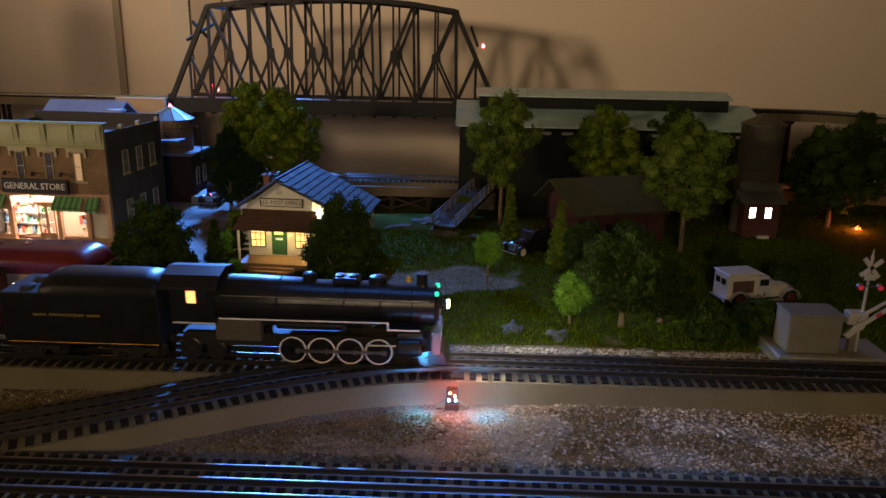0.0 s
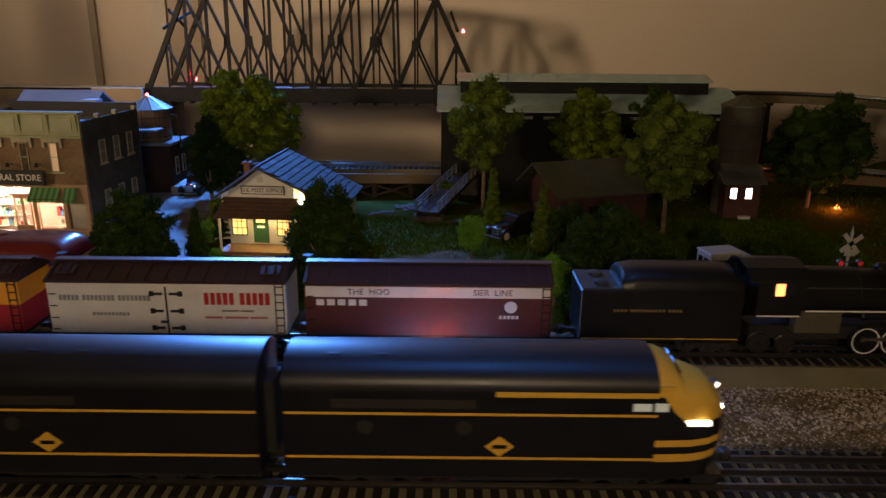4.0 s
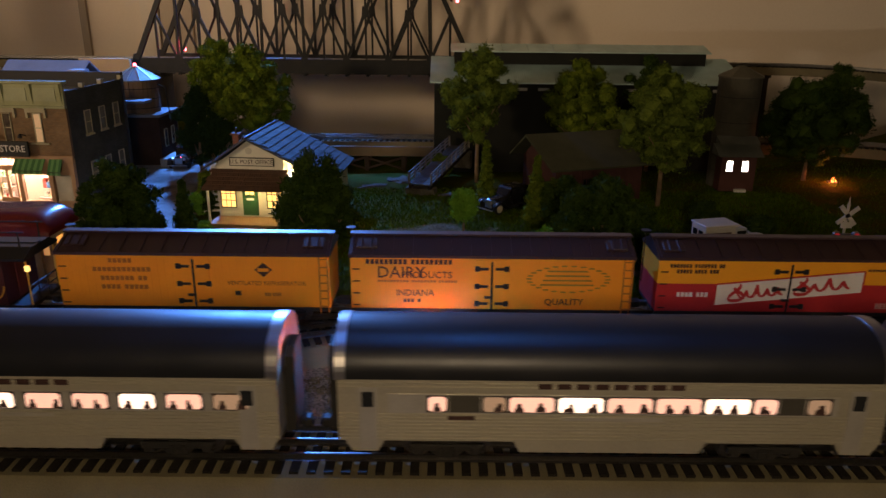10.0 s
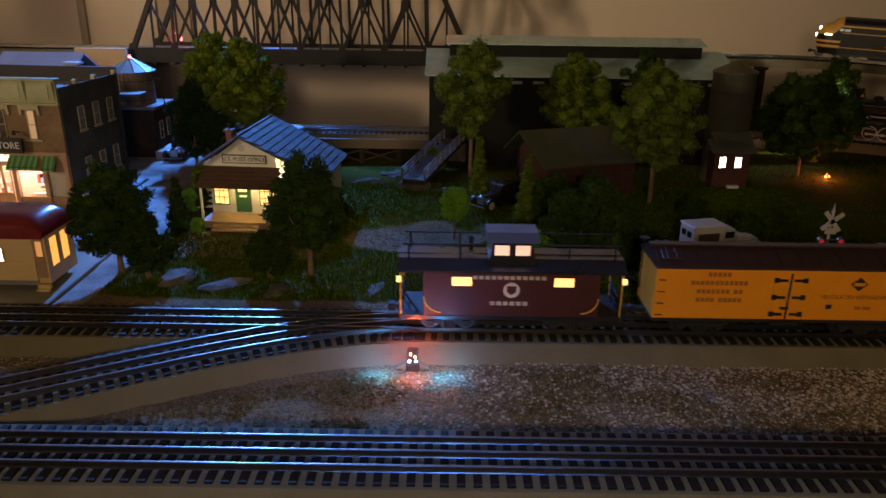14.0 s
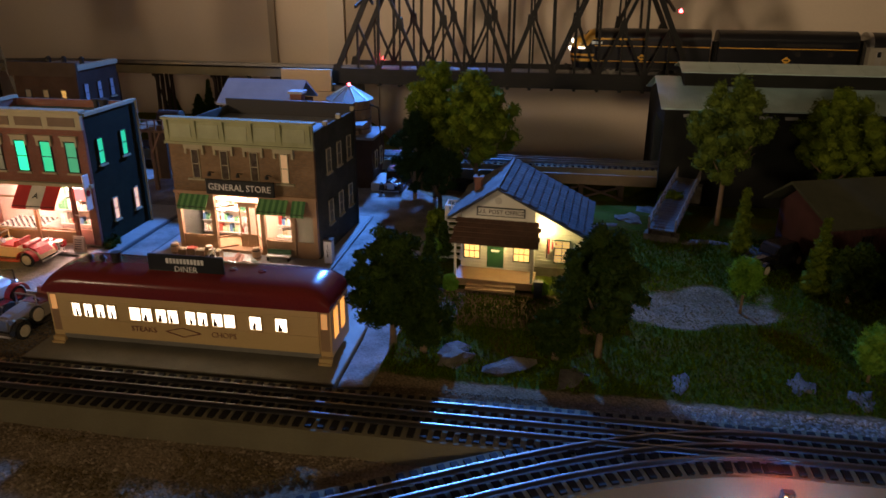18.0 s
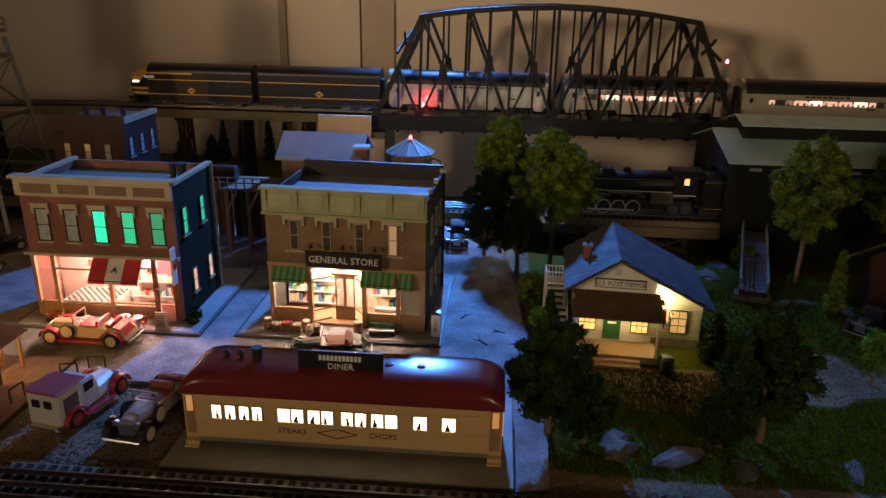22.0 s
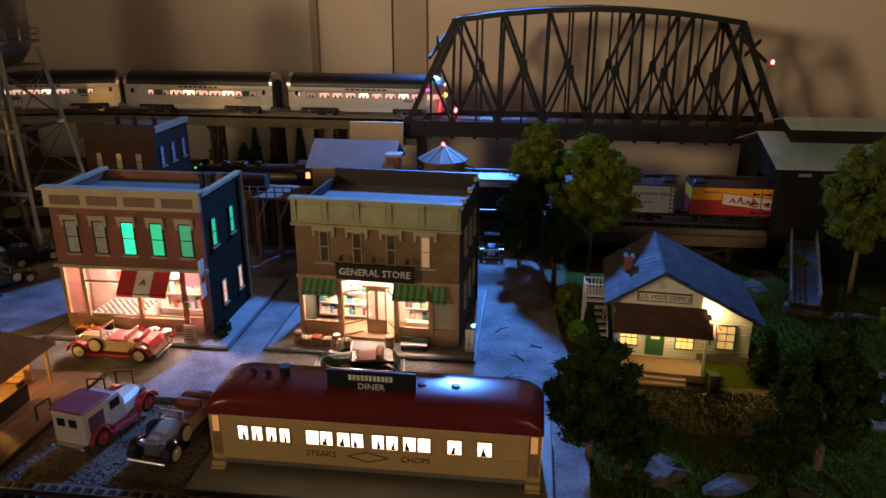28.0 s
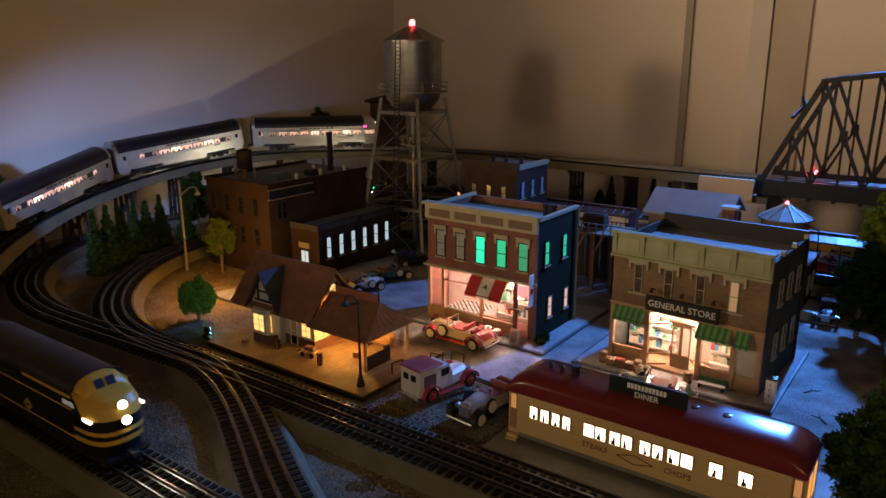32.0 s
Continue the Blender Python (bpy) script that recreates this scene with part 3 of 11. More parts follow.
def sash(parent, x0, z0, x1, z1, y, pane, frame, out=-1, bars_v=1, bars_h=1, hood=None, sill=None, axis="x", name="window", wide=0.004):
    """A sash window on a wall at y (axis x) or x (axis y): frame, bars, pane, hood and sill. out: the way it faces."""
    def bx(bm, a0, c0, d0, a1, c1, d1):
        d0, d1 = min(d0, d1), max(d0, d1)
        return box(bm, a0, y + d0, c0, a1, y + d1, c1) if axis == "x" else box(bm, y + d0, a0, c0, y + d1, a1, c1)
    f = 0.0011
    bm = BM()
    bx(bm, x0 - f, z0 - f, 0, x0, z1 + f, out * 0.0016)
    bx(bm, x1, z0 - f, 0, x1 + f, z1 + f, out * 0.0016)
    bx(bm, x0, z0 - f, 0, x1, z0, out * 0.0016)
    bx(bm, x0, z1, 0, x1, z1 + f, out * 0.0016)
    for i in range(1, bars_v):
        x = x0 + (x1 - x0) * i / bars_v
        bx(bm, x - 0.0004, z0, 0, x + 0.0004, z1, out * 0.0012)
    for i in range(1, bars_h):
        z = z0 + (z1 - z0) * i / bars_h
        bx(bm, x0, z - 0.0005, 0, x1, z + 0.0005, out * 0.0012)
    w = part(name, bm, frame, parent)
    part("pane", bx(BM(), x0, z0, 0.0002 * out, x1, z1, out * 0.0006), pane, w)
    if hood:
        q = BM()
        bx(q, x0 - wide, z1 + 0.002, 0, x1 + wide, z1 + 0.007, out * 0.0035)
        bx(q, x0 - wide - 0.001, z1 + 0.007, 0, x1 + wide + 0.001, z1 + 0.0085, out * 0.005)
        bx(q, x0 - wide, z1 - 0.005, 0, x0 - wide + 0.0032, z1 + 0.002, out * 0.003)
        bx(q, x1 + wide - 0.0032, z1 - 0.005, 0, x1 + wide, z1 + 0.002, out * 0.003)
        part("window_hood", q, hood, w)
    if sill:
        part("window_sill", bx(BM(), x0 - wide + 0.001, z0 - 0.0035, 0, x1 + wide - 0.001, z0 - 0.0012, out * 0.003), sill, w)
    return w


def awning(parent, x0, x1, y, z1, z0, out, mats, n):
    """A striped cloth awning in slanted strips with a hanging edge."""
    aw = part("awning", bar(BM(), (x0, y - out, z0), (x1, y - out, z0), 0.0008, 0.0008), IRON, parent)
    for i in range(n):
        a, b = x0 + (x1 - x0) * i / n, x0 + (x1 - x0) * (i + 1) / n
        part("stripe", prism(BM(), [(y, z1), (y, z1 - 0.001), (y - out + 0.0006, z0 - 0.0005), (y - out + 0.0006, z0 - 0.004), (y - out, z0 - 0.004), (y - out, z0)], a, b, "x"), mats[i % len(mats)], aw)
    return aw


def goods(parent, x0, x1, y0, z0, z1, rows, seed, palette):
    """Shelves stacked with small boxes and jars against a shop's back wall."""
    rng = random.Random(seed)
    for r in range(rows):
        z = z0 + (z1 - z0) * r / rows
        sh = part("shelf", box(BM(), x0, y0 - 0.012, z - 0.0008, x1, y0, z), WHITE_PAINT, parent)
        x = x0 + 0.001
        while x < x1 - 0.004:
            w, hh = rng.uniform(0.0025, 0.006), rng.uniform(0.004, (z1 - z0) / rows * 0.8)
            part("parcel", box(BM(), x, y0 - 0.010, z, x + w, y0 - 0.003, z + hh), palette[rng.randrange(len(palette))], sh)
            x += w + 0.0008


PAL = [mat("goods_red", (0.6, 0.1, 0.07)), mat("goods_blue", (0.12, 0.25, 0.5)), mat("goods_cream", (0.8, 0.7, 0.5)), mat("goods_green", (0.15, 0.4, 0.2)), mat("goods_white", (0.85, 0.82, 0.78))] + [mat("goods_cream", (0.8, 0.7, 0.5)), mat("goods_white", (0.85, 0.82, 0.78))] * 4

# ---- street and pavements ----
bm = prism(BM(), [(-1.36, 0.86), (-0.72, 0.85), (-0.36, 0.865), (-0.354, 0.80), (-0.354, 0.705), (-0.325, 0.71), (-0.318, 0.9), (-0.34, 1.05), (-0.36, 1.3), (-0.45, 1.40), (-0.66, 1.26), (-0.74, 1.4), (-1.2, 1.42), (-1.26, 1.2)], -0.003, 0.0035, "z")
set_piece("road", bm, STREET, "pale worn street of the village", "street")


def pavement(name, x0, y0, x1, y1):
    t = thing(name, "raised grey pavement slab with a dark kerb", "pavement", pose(0, 0, 0), kind="structure")
    n, m = max(2, round((x1 - x0) / 0.03)), max(2, round((y1 - y0) / 0.03))
    for i in range(n):
        for j in range(m):
            a, b = x0 + 0.004 + (x1 - x0 - 0.008) * i / n, y0 + 0.004 + (y1 - y0 - 0.008) * j / m
            part("slab", box(BM(), a + 0.0002, b + 0.0002, 0.0, a + (x1 - x0 - 0.008) / n - 0.0002, b + (y1 - y0 - 0.008) / m - 0.0002, 0.0072), CONCRETE, t)
    for q in ((x0, y0, x1, y0 + 0.004), (x0, y1 - 0.004, x1, y1), (x0, y0 + 0.004, x0 + 0.004, y1 - 0.004), (x1 - 0.004, y0 + 0.004, x1, y1 - 0.004)):
        part("kerb", box(BM(), q[0], q[1], 0.0, q[2], q[3], 0.0066), mat("dark_kerb", (0.10, 0.10, 0.10)), t)


pavement("pavement_store", -0.70, 0.966, -0.442, 1.19)
pavement("pavement_shop", -0.985, 0.962, -0.742, 1.19)
PZ = 0.0072

# ---- general store ----
X0, X1, Y0, Y1 = -0.669, -0.459, 1.0, 1.165
store = thing("general_store", "two-storey tan brick general store with lit shop windows", "building", pose(0, 0, 0))
part("upper_front", box(BM(), X0, Y0, 0.090, X1, Y0 + 0.005, 0.176), TAN_BRICK, store)
part("side_wall", box(BM(), X0, Y0 + 0.005, PZ, X0 + 0.004, Y1, 0.176), GREEN_SIDE, store)
part("side_wall", box(BM(), X1 - 0.004, Y0 + 0.005, PZ, X1, Y1, 0.176), GREEN_SIDE, store)
part("back_wall", box(BM(), X0 + 0.004, Y1 - 0.004, PZ, X1 - 0.004, Y1, 0.172), GREEN_SIDE, store)
part("roof", box(BM(), X0 + 0.004, Y0 + 0.005, 0.160, X1 - 0.004, Y1 - 0.004, 0.164), ROOF_GREY, store, "flat grey roof")
part("upper_floor", box(BM(), X0 + 0.004, Y0 + 0.005, 0.086, X1 - 0.004, Y1 - 0.004, 0.090), PLASTER, store)
part("shop_floor", box(BM(), X0 + 0.004, Y0 + 0.002, PZ, X1 - 0.004, Y1 - 0.004, PZ + 0.004), WOOD_TAN, store)
part("inner_wall", box(BM(), X0 + 0.004, Y0 + 0.055, PZ + 0.004, X1 - 0.004, Y0 + 0.058, 0.086), PLASTER, store)
cn = part("cornice", box(BM(), X0 - 0.002, Y0 - 0.004, 0.158, X1 + 0.002, Y0, 0.186), GREEN_TRIM, store, "pale green panelled cornice")
part("cornice_cap", box(BM(), X0 - 0.004, Y0 - 0.008, 0.186, X1 + 0.004, Y0 + 0.006, 0.1895, 0.0006), GREEN_TRIM, cn)
part("cornice_foot", box(BM(), X0 - 0.003, Y0 - 0.0065, 0.155, X1 + 0.003, Y0, 0.158), GREEN_TRIM, cn)
for i in range(6):
    x = X0 + 0.002 + (X1 - X0 - 0.006) * i / 5
    part("bracket", prism(BM(), [(Y0 - 0.004, 0.158), (Y0 - 0.0075, 0.186), (Y0 - 0.004, 0.186)], x - 0.0012, x + 0.0032, "x"), GREEN_TRIM, cn)
for i in range(5):
    x = X0 + 0.006 + (X1 - X0 - 0.006) * i / 5
    part("panel", box(BM(), x + 0.002, Y0 - 0.0048, 0.164, x + 0.032, Y0 - 0.004, 0.181), mat("cornice_panel", (0.30, 0.32, 0.18)), cn)
for y in (Y0 + 0.05, Y0 + 0.1, Y1 - 0.006):
    part("parapet_step", box(BM(), X1 - 0.005, y - 0.003, 0.176, X1 + 0.001, y + 0.003, 0.182), STONE_TRIM, store)
part("parapet_back", box(BM(), X0, Y1 - 0.006, 0.164, X1, Y1, 0.186), IRON, store)
part("roof_hatch", box(BM(), X0 + 0.06, Y0 + 0.05, 0.164, X0 + 0.085, Y0 + 0.075, 0.170, 0.001), STEEL, store)
for x in (X0 + 0.055, X1 - 0.045):
    part("roof_vent", lathe(BM(), [(0.003, 0.164), (0.003, 0.172), (0.0045, 0.173), (0.001, 0.177)], (x, Y0 + 0.04, 0), 10), STEEL, store)
part("drain_pipe", rod(BM(), (X1 + 0.002, Y1 - 0.01, PZ), (X1 + 0.002, Y1 - 0.01, 0.178), 0.0016), IRON, store)
for i, x in enumerate((-0.631, -0.588, -0.5445, -0.501)):
    sash(store, x - 0.0048, 0.1105, x + 0.0048, 0.147, Y0, mat("dark_curtained_pane", (0.10, 0.075, 0.05), (0.03, 0.024, 0.018), 0.2, scale=160, bump=0) if i != 3 else mat("half_lit_pane", (0.6, 0.38, 0.2), None, 0.3, emit=0.35, bump=0), STONE_TRIM, -1, 1, 2, STONE_TRIM, STONE_TRIM, wide=0.0095)
for y in (1.05, 1.09, 1.13):
    for z in (0.115, 0.045):
        sash(store, y - 0.007, z, y + 0.007, z + 0.03, X1, DIM_PANE, STONE_TRIM, 1, 1, 2, None, STONE_TRIM, axis="y")
part("belt_course", box(BM(), X0 - 0.001, Y0 - 0.003, 0.088, X1 + 0.001, Y0, 0.0925), WOOD_TAN, store)
for x in (-0.669, -0.6165, -0.5425, -0.4975, -0.465):
    part("pilaster", box(BM(), x, Y0 - 0.002, PZ + 0.004, x + 0.006, Y0 + 0.004, 0.088), WOOD_TAN, store)
for a, b in ((-0.663, -0.6165), (-0.5365, -0.4975), (-0.4915, -0.465)):
    part("stall_riser", box(BM(), a, Y0, PZ + 0.004, b, Y0 + 0.004, 0.030), WOOD_TAN, store)
    part("window_header", box(BM(), a, Y0, 0.066, b, Y0 + 0.004, 0.088), WOOD_TAN, store)
    glass("shop_pane", box(BM(), a, Y0 + 0.001, 0.030, b, Y0 + 0.0018, 0.066), store)
part("side_door", box(BM(), -0.4905, Y0 + 0.002, PZ + 0.004, -0.4655, Y0 + 0.0045, 0.066), mat("blind", (0.35, 0.32, 0.26)), store)
dr = part("entrance_door", box(BM(), -0.584, Y0 + 0.016, PZ + 0.004, -0.557, Y0 + 0.0175, 0.017 + PZ), WOOD_TAN, store, "double wooden door with tall panes")
for x in (-0.584, -0.5725, -0.5705, -0.559):
    part("door_stile", box(BM(), x, Y0 + 0.016, 0.024, x + 0.002, Y0 + 0.0175, 0.072), WOOD_TAN, dr)
glass("door_pane", box(BM(), -0.582, Y0 + 0.0165, 0.024, -0.559, Y0 + 0.0169, 0.072), dr)
part("lock_rail", box(BM(), -0.584, Y0 + 0.0155, 0.024, -0.557, Y0 + 0.0178, 0.029), WOOD_TAN, dr)
part("head_rail", box(BM(), -0.584, Y0 + 0.0155, 0.068, -0.557, Y0 + 0.0178, 0.072), WOOD_TAN, dr)
part("transom_bar", box(BM(), -0.589, Y0 + 0.0155, 0.072, -0.552, Y0 + 0.018, 0.0745), WOOD_TAN, dr)
for a, b in (((-0.6105, Y0), (-0.5895, Y0 + 0.016)), ((-0.5425, Y0), (-0.5555, Y0 + 0.016))):
    bm = BM()
    for z in (PZ + 0.006, 0.028, 0.070, 0.086):
        bar(bm, (a[0], a[1], z), (b[0], b[1], z), 0.0016, 0.002)
    part("angled_window_frame", bm, WOOD_TAN, store)
part("door_panel", box(BM(), -0.582, Y0 + 0.0155, PZ + 0.006, -0.5735, Y0 + 0.0165, 0.030), WOOD_TAN, dr)
part("door_panel", box(BM(), -0.569, Y0 + 0.0155, PZ + 0.006, -0.5605, Y0 + 0.0165, 0.030), WOOD_TAN, dr)
goods(store, -0.660, -0.588, Y0 + 0.055, 0.020, 0.084, 4, 11, PAL)
goods(store, -0.540, -0.470, Y0 + 0.055, 0.020, 0.084, 4, 12, PAL)
part("counter", box(BM(), -0.53, Y0 + 0.015, PZ + 0.004, -0.50, Y0 + 0.022, 0.030), WHITE_PAINT, store)
awning(store, -0.660, -0.6165, Y0 - 0.002, 0.088, 0.074, 0.012, (GREEN_CLOTH, PALE_CLOTH), 10)
awning(store, -0.5415, -0.4985, Y0 - 0.002, 0.088, 0.074, 0.012, (GREEN_CLOTH, PALE_CLOTH), 10)
awning(store, -0.4925, -0.4735, Y0 - 0.002, 0.088, 0.072, 0.010, (GREEN_CLOTH, PALE_CLOTH), 5)
sg = part("sign_board", box(BM(), -0.6135, Y0 - 0.012, 0.0925, -0.5135, Y0 - 0.009, 0.1125, 0.0006), SIGN_BLACK, store, "black sign lettered general store")
lettering("GENERAL STORE", 0.0122, SIGN_WHITE, sg, pose(-0.5635, Y0 - 0.0123, 0.1025, 90, 0, 0))
for x in (-0.606, -0.564, -0.522):
    bm = BM()
    rod(bm, (x, Y0, 0.118), (x, Y0 - 0.012, 0.1225), 0.0007, n=6)
    lathe(bm, [(0.0008, 0.1225), (0.0028, 0.119), (0.003, 0.1175)], (x, Y0 - 0.0125, 0), 10)
    part("gooseneck_lamp", bm, IRON, sg)
for x, w in ((-0.632, 0.34), (-0.598, 0.13), (-0.55, 0.10), (-0.512, 0.34)):
    lamp("store_lamp", "POINT", (-0.564 + 0.945 * (x + 0.564), Y0 + 0.032, 0.078), w, (1.0, 0.70, 0.58), 0.005)
store.matrix_world = Matrix.Translation((-0.564, 1.0, 0)) @ Matrix.Rotation(radians(-3), 4, "Z") @ Matrix.Diagonal((0.945, 1, 1, 1)) @ Matrix.Translation((0.564, -1.0, 0))

# ---- brick cafe ----
DARK_SIDE = brickmat("dark_green_painted_brick", (0.020, 0.021, 0.008), (0.015, 0.016, 0.006), (0.012, 0.012, 0.005))
GREEN_MID = mat("lamp_glow_green_soft", (0.03, 0.62, 0.30), None, 0.5, emit=0.75, bump=0)
GREEN_LOW = mat("lamp_glow_green_dim", (0.06, 0.42, 0.22), None, 0.5, emit=0.5, bump=0)
GREY_PANE = mat("curtained_pane_grey", (0.30, 0.34, 0.28), (0.16, 0.18, 0.15), 0.4, scale=120, emit=0.05, bump=0)
X0, X1, Y0, Y1 = -0.972, -0.775, 0.99, 1.117
cafe = thing("brick_cafe", "two-storey red brick corner cafe with green-lit upstairs windows", "building", pose(0, 0, 0))
part("upper_front", box(BM(), X0, Y0, 0.092, X1, Y0 + 0.005, 0.178), RED_BRICK, cafe)
part("side_wall", box(BM(), X0, Y0 + 0.005, PZ, X0 + 0.004, Y1, 0.178), RED_BRICK, cafe)
part("side_wall", box(BM(), X1 - 0.004, Y0 + 0.005, PZ, X1, Y1, 0.178), DARK_SIDE, cafe, "dark green painted side wall")
part("back_wall", box(BM(), X0 + 0.004, Y1 - 0.004, PZ, X1 - 0.004, Y1, 0.178), RED_BRICK, cafe)
part("roof", box(BM(), X0 + 0.004, Y0 + 0.005, 0.164, X1 - 0.004, Y1 - 0.004, 0.168), mat("green_grey_roof", (0.10, 0.17, 0.16)), cafe, "dull green flat roof")
part("upper_floor", box(BM(), X0 + 0.004, Y0 + 0.005, 0.088, X1 - 0.004, Y1 - 0.004, 0.092), PLASTER, cafe)
part("cafe_floor", box(BM(), X0 + 0.004, Y0 + 0.002, PZ, X1 - 0.004, Y1 - 0.004, PZ + 0.003), mat("floor_tile_pale", (0.75, 0.7, 0.62)), cafe)
part("inner_wall", box(BM(), X0 + 0.004, Y0 + 0.05, PZ + 0.003, X1 - 0.004, Y0 + 0.053, 0.088), mat("cafe_wall_pink", (0.80, 0.62, 0.54)), cafe)
cn = part("cornice", box(BM(), X0 - 0.002, Y0 - 0.005, 0.163, X1 + 0.002, Y0, 0.184), STONE_TRIM, cafe, "tan stone cornice with brown panels")
part("cornice_cap", box(BM(), X0 - 0.006, Y0 - 0.010, 0.184, X1 + 0.005, Y0 + 0.006, 0.1875, 0.0006), STONE_TRIM, cn)
for i in range(4):
    x = X0 + 0.004 + (X1 - X0 - 0.004) * i / 4
    part("panel", box(BM(), x + 0.003, Y0 - 0.0058, 0.167, x + 0.042, Y0 - 0.005, 0.178), mat("panel_brown", (0.14, 0.09, 0.05)), cn)
part("parapet_cap", box(BM(), X1 - 0.006, Y0 + 0.006, 0.178, X1 + 0.002, Y1, 0.182), STONE_TRIM, cafe)
part("parapet_cap", box(BM(), X0 - 0.002, Y0 + 0.006, 0.178, X0 + 0.006, Y1, 0.182), STONE_TRIM, cafe)
part("drain_pipe", rod(BM(), (X1 + 0.003, Y1 - 0.004, PZ), (X1 + 0.003, Y1 - 0.004, 0.18), 0.0016), STONE_TRIM, cafe)
for x, z, r in ((-0.80, 0.168, 0.006), (-0.812, 0.168, 0.004)):
    part("chimney_pot", lathe(BM(), [(r, z), (r, z + 0.014), (r * 1.3, z + 0.015), (r * 1.3, z + 0.018), (r * 0.7, z + 0.018)], (x, Y0 + 0.09, 0), 12), IRON, cafe)
for i in range(5):
    x = -0.9463 + 0.0374 * i
    sash(cafe, x - 0.0075, 0.108, x + 0.0075, 0.146, Y0, (GREY_PANE, GREY_PANE, GLOW_GREEN, GREEN_MID, GREEN_LOW)[i], IRON, -1, 1, 2, STONE_TRIM, STONE_TRIM)
for y in (1.02, 1.075):
    sash(cafe, y - 0.006, 0.114, y + 0.006, 0.146, X1, GREEN_MID, IRON, 1, 1, 2, None, STONE_TRIM, axis="y")
for y in (1.033, 1.085):
    sash(cafe, y - 0.005, 0.035, y + 0.005, 0.063, X1, PANE_SOFT, STONE_TRIM, 1, 1, 2, None, STONE_TRIM, axis="y")
part("belt_course", box(BM(), X0 - 0.004, Y0 - 0.006, 0.0895, X1 + 0.003, Y0, 0.0935), STONE_TRIM, cafe)
for x in (-0.972, -0.945, -0.872, -0.812, -0.786):
    part("pilaster", box(BM(), x, Y0 - 0.001, PZ + 0.003, x + (0.011 if x > -0.79 else 0.005), Y0 + 0.004, 0.0895), RED_BRICK if x > -0.82 else WOOD_TAN, cafe)
for a, b, z0, z1 in ((-0.940, -0.872, 0.026, 0.068), (-0.940, -0.872, 0.072, 0.088), (-0.867, -0.812, 0.030, 0.088), (-0.967, -0.945, 0.028, 0.070)):
    part("frame_bar", box(BM(), a, Y0, z0 - 0.002, b, Y0 + 0.003, z0), WOOD_TAN, cafe)
    glass("shop_pane", box(BM(), a, Y0 + 0.001, z0, b, Y0 + 0.0018, z1), cafe)
for a, b in ((-0.967, -0.945), (-0.940, -0.872), (-0.867, -0.812)):
    part("stall_riser", box(BM(), a, Y0 + 0.0005, PZ + 0.003, b, Y0 + 0.0035, 0.026), WOOD_TAN, cafe)
part("side_door", box(BM(), -0.805, Y0 + 0.001, PZ + 0.003, -0.788, Y0 + 0.004, 0.030), mat("cafe_door_pink", (0.75, 0.35, 0.3)), cafe)
glass("door_pane", box(BM(), -0.805, Y0 + 0.001, 0.030, -0.788, Y0 + 0.002, 0.066), cafe)
tr = part("transom", box(BM(), -0.805, Y0 + 0.001, 0.070, -0.788, Y0 + 0.003, 0.086), mat("pink_glow", (1.0, 0.22, 0.22), None, 0.4, emit=1.6, bump=0), cafe, "glowing pink transom pane")
awning(cafe, -0.887, -0.822, Y0 - 0.001, 0.089, 0.066, 0.020, (RED_CLOTH, WHITE_CLOTH, RED_CLOTH), 3)
lettering("A", 0.012, SIGN_BLACK, cafe, pose(-0.8545, Y0 - 0.0125, 0.0775, 38, 0, 0))
part("raised_floor", box(BM(), -0.940, Y0 + 0.004, PZ + 0.003, -0.872, Y0 + 0.050, 0.028), WHITE_PAINT, cafe, "white floor of the shop window")
bm = BM()
for i in range(15):
    for j in range(10):
        if (i + j) % 2:
            x, y = -0.9385 + i * 0.0044, Y0 + 0.005 + j * 0.0044
            box(bm, x, y, 0.028, x + 0.0036, y + 0.0036, 0.0284)
tagged(part("floor_check", bm, IRON, cafe, "small black tiles of the checkered floor"), kind="stuff")
part("wall_sign", box(BM(), -0.925, Y0 + 0.047, 0.058, -0.885, Y0 + 0.049, 0.066), mat("goods_red", (0.6, 0.1, 0.07)), cafe)
goods(cafe, -0.865, -0.80, Y0 + 0.05, 0.024, 0.084, 3, 5, PAL)
bs = part("blade_sign", box(BM(), X1 - 0.003, Y0 - 0.016, 0.062, X1 - 0.001, Y0 - 0.003, 0.108, 0.0006), WHITE_PAINT, cafe, "hanging white blade sign")
part("sign_disc", lathe(BM(), [(0.004, X1 - 0.001), (0.004, X1 - 0.0004)], (0, Y0 - 0.0095, 0.084), 14, "x"), RED_PAINT, bs)
bars(cafe, (1, 1, 1, 1, 1, 1), -0.808, Y0 - 0.001, 0.05, 0.0016, WHITE_PAINT, gap=0.2)
lamp("cafe_lamp", "POINT", (-0.885, Y0 + 0.03, 0.080), 0.6, (1.0, 0.68, 0.58), 0.006)
lamp("cafe_lamp", "POINT", (-0.825, Y0 + 0.03, 0.080), 0.4, (1.0, 0.58, 0.5), 0.006)
cafe.matrix_world = Matrix.Translation((-0.868, 0, 0)) @ Matrix.Diagonal((0.975, 1, 1.045, 1)) @ Matrix.Translation((0.8735, 0, 0))
bd = thing("menu_board", "small cream menu board on the pavement", "sign", pose(-0.795, 0.974, PZ))
part("board", prism(BM(), [(-0.004, 0), (0.0, 0.021), (0.002, 0.021), (0.004, 0)], -0.0075, 0.0075, "x"), mat("board_cream", (0.7, 0.55, 0.42)), bd)
bm = BM()
for k in range(5):
    box(bm, -0.005, -0.0036 + k * 0.0006, 0.004 + k * 0.003, 0.005, -0.0042 + k * 0.0006, 0.005 + k * 0.003)
part("lettering", bm, BAR_DARK, bd)

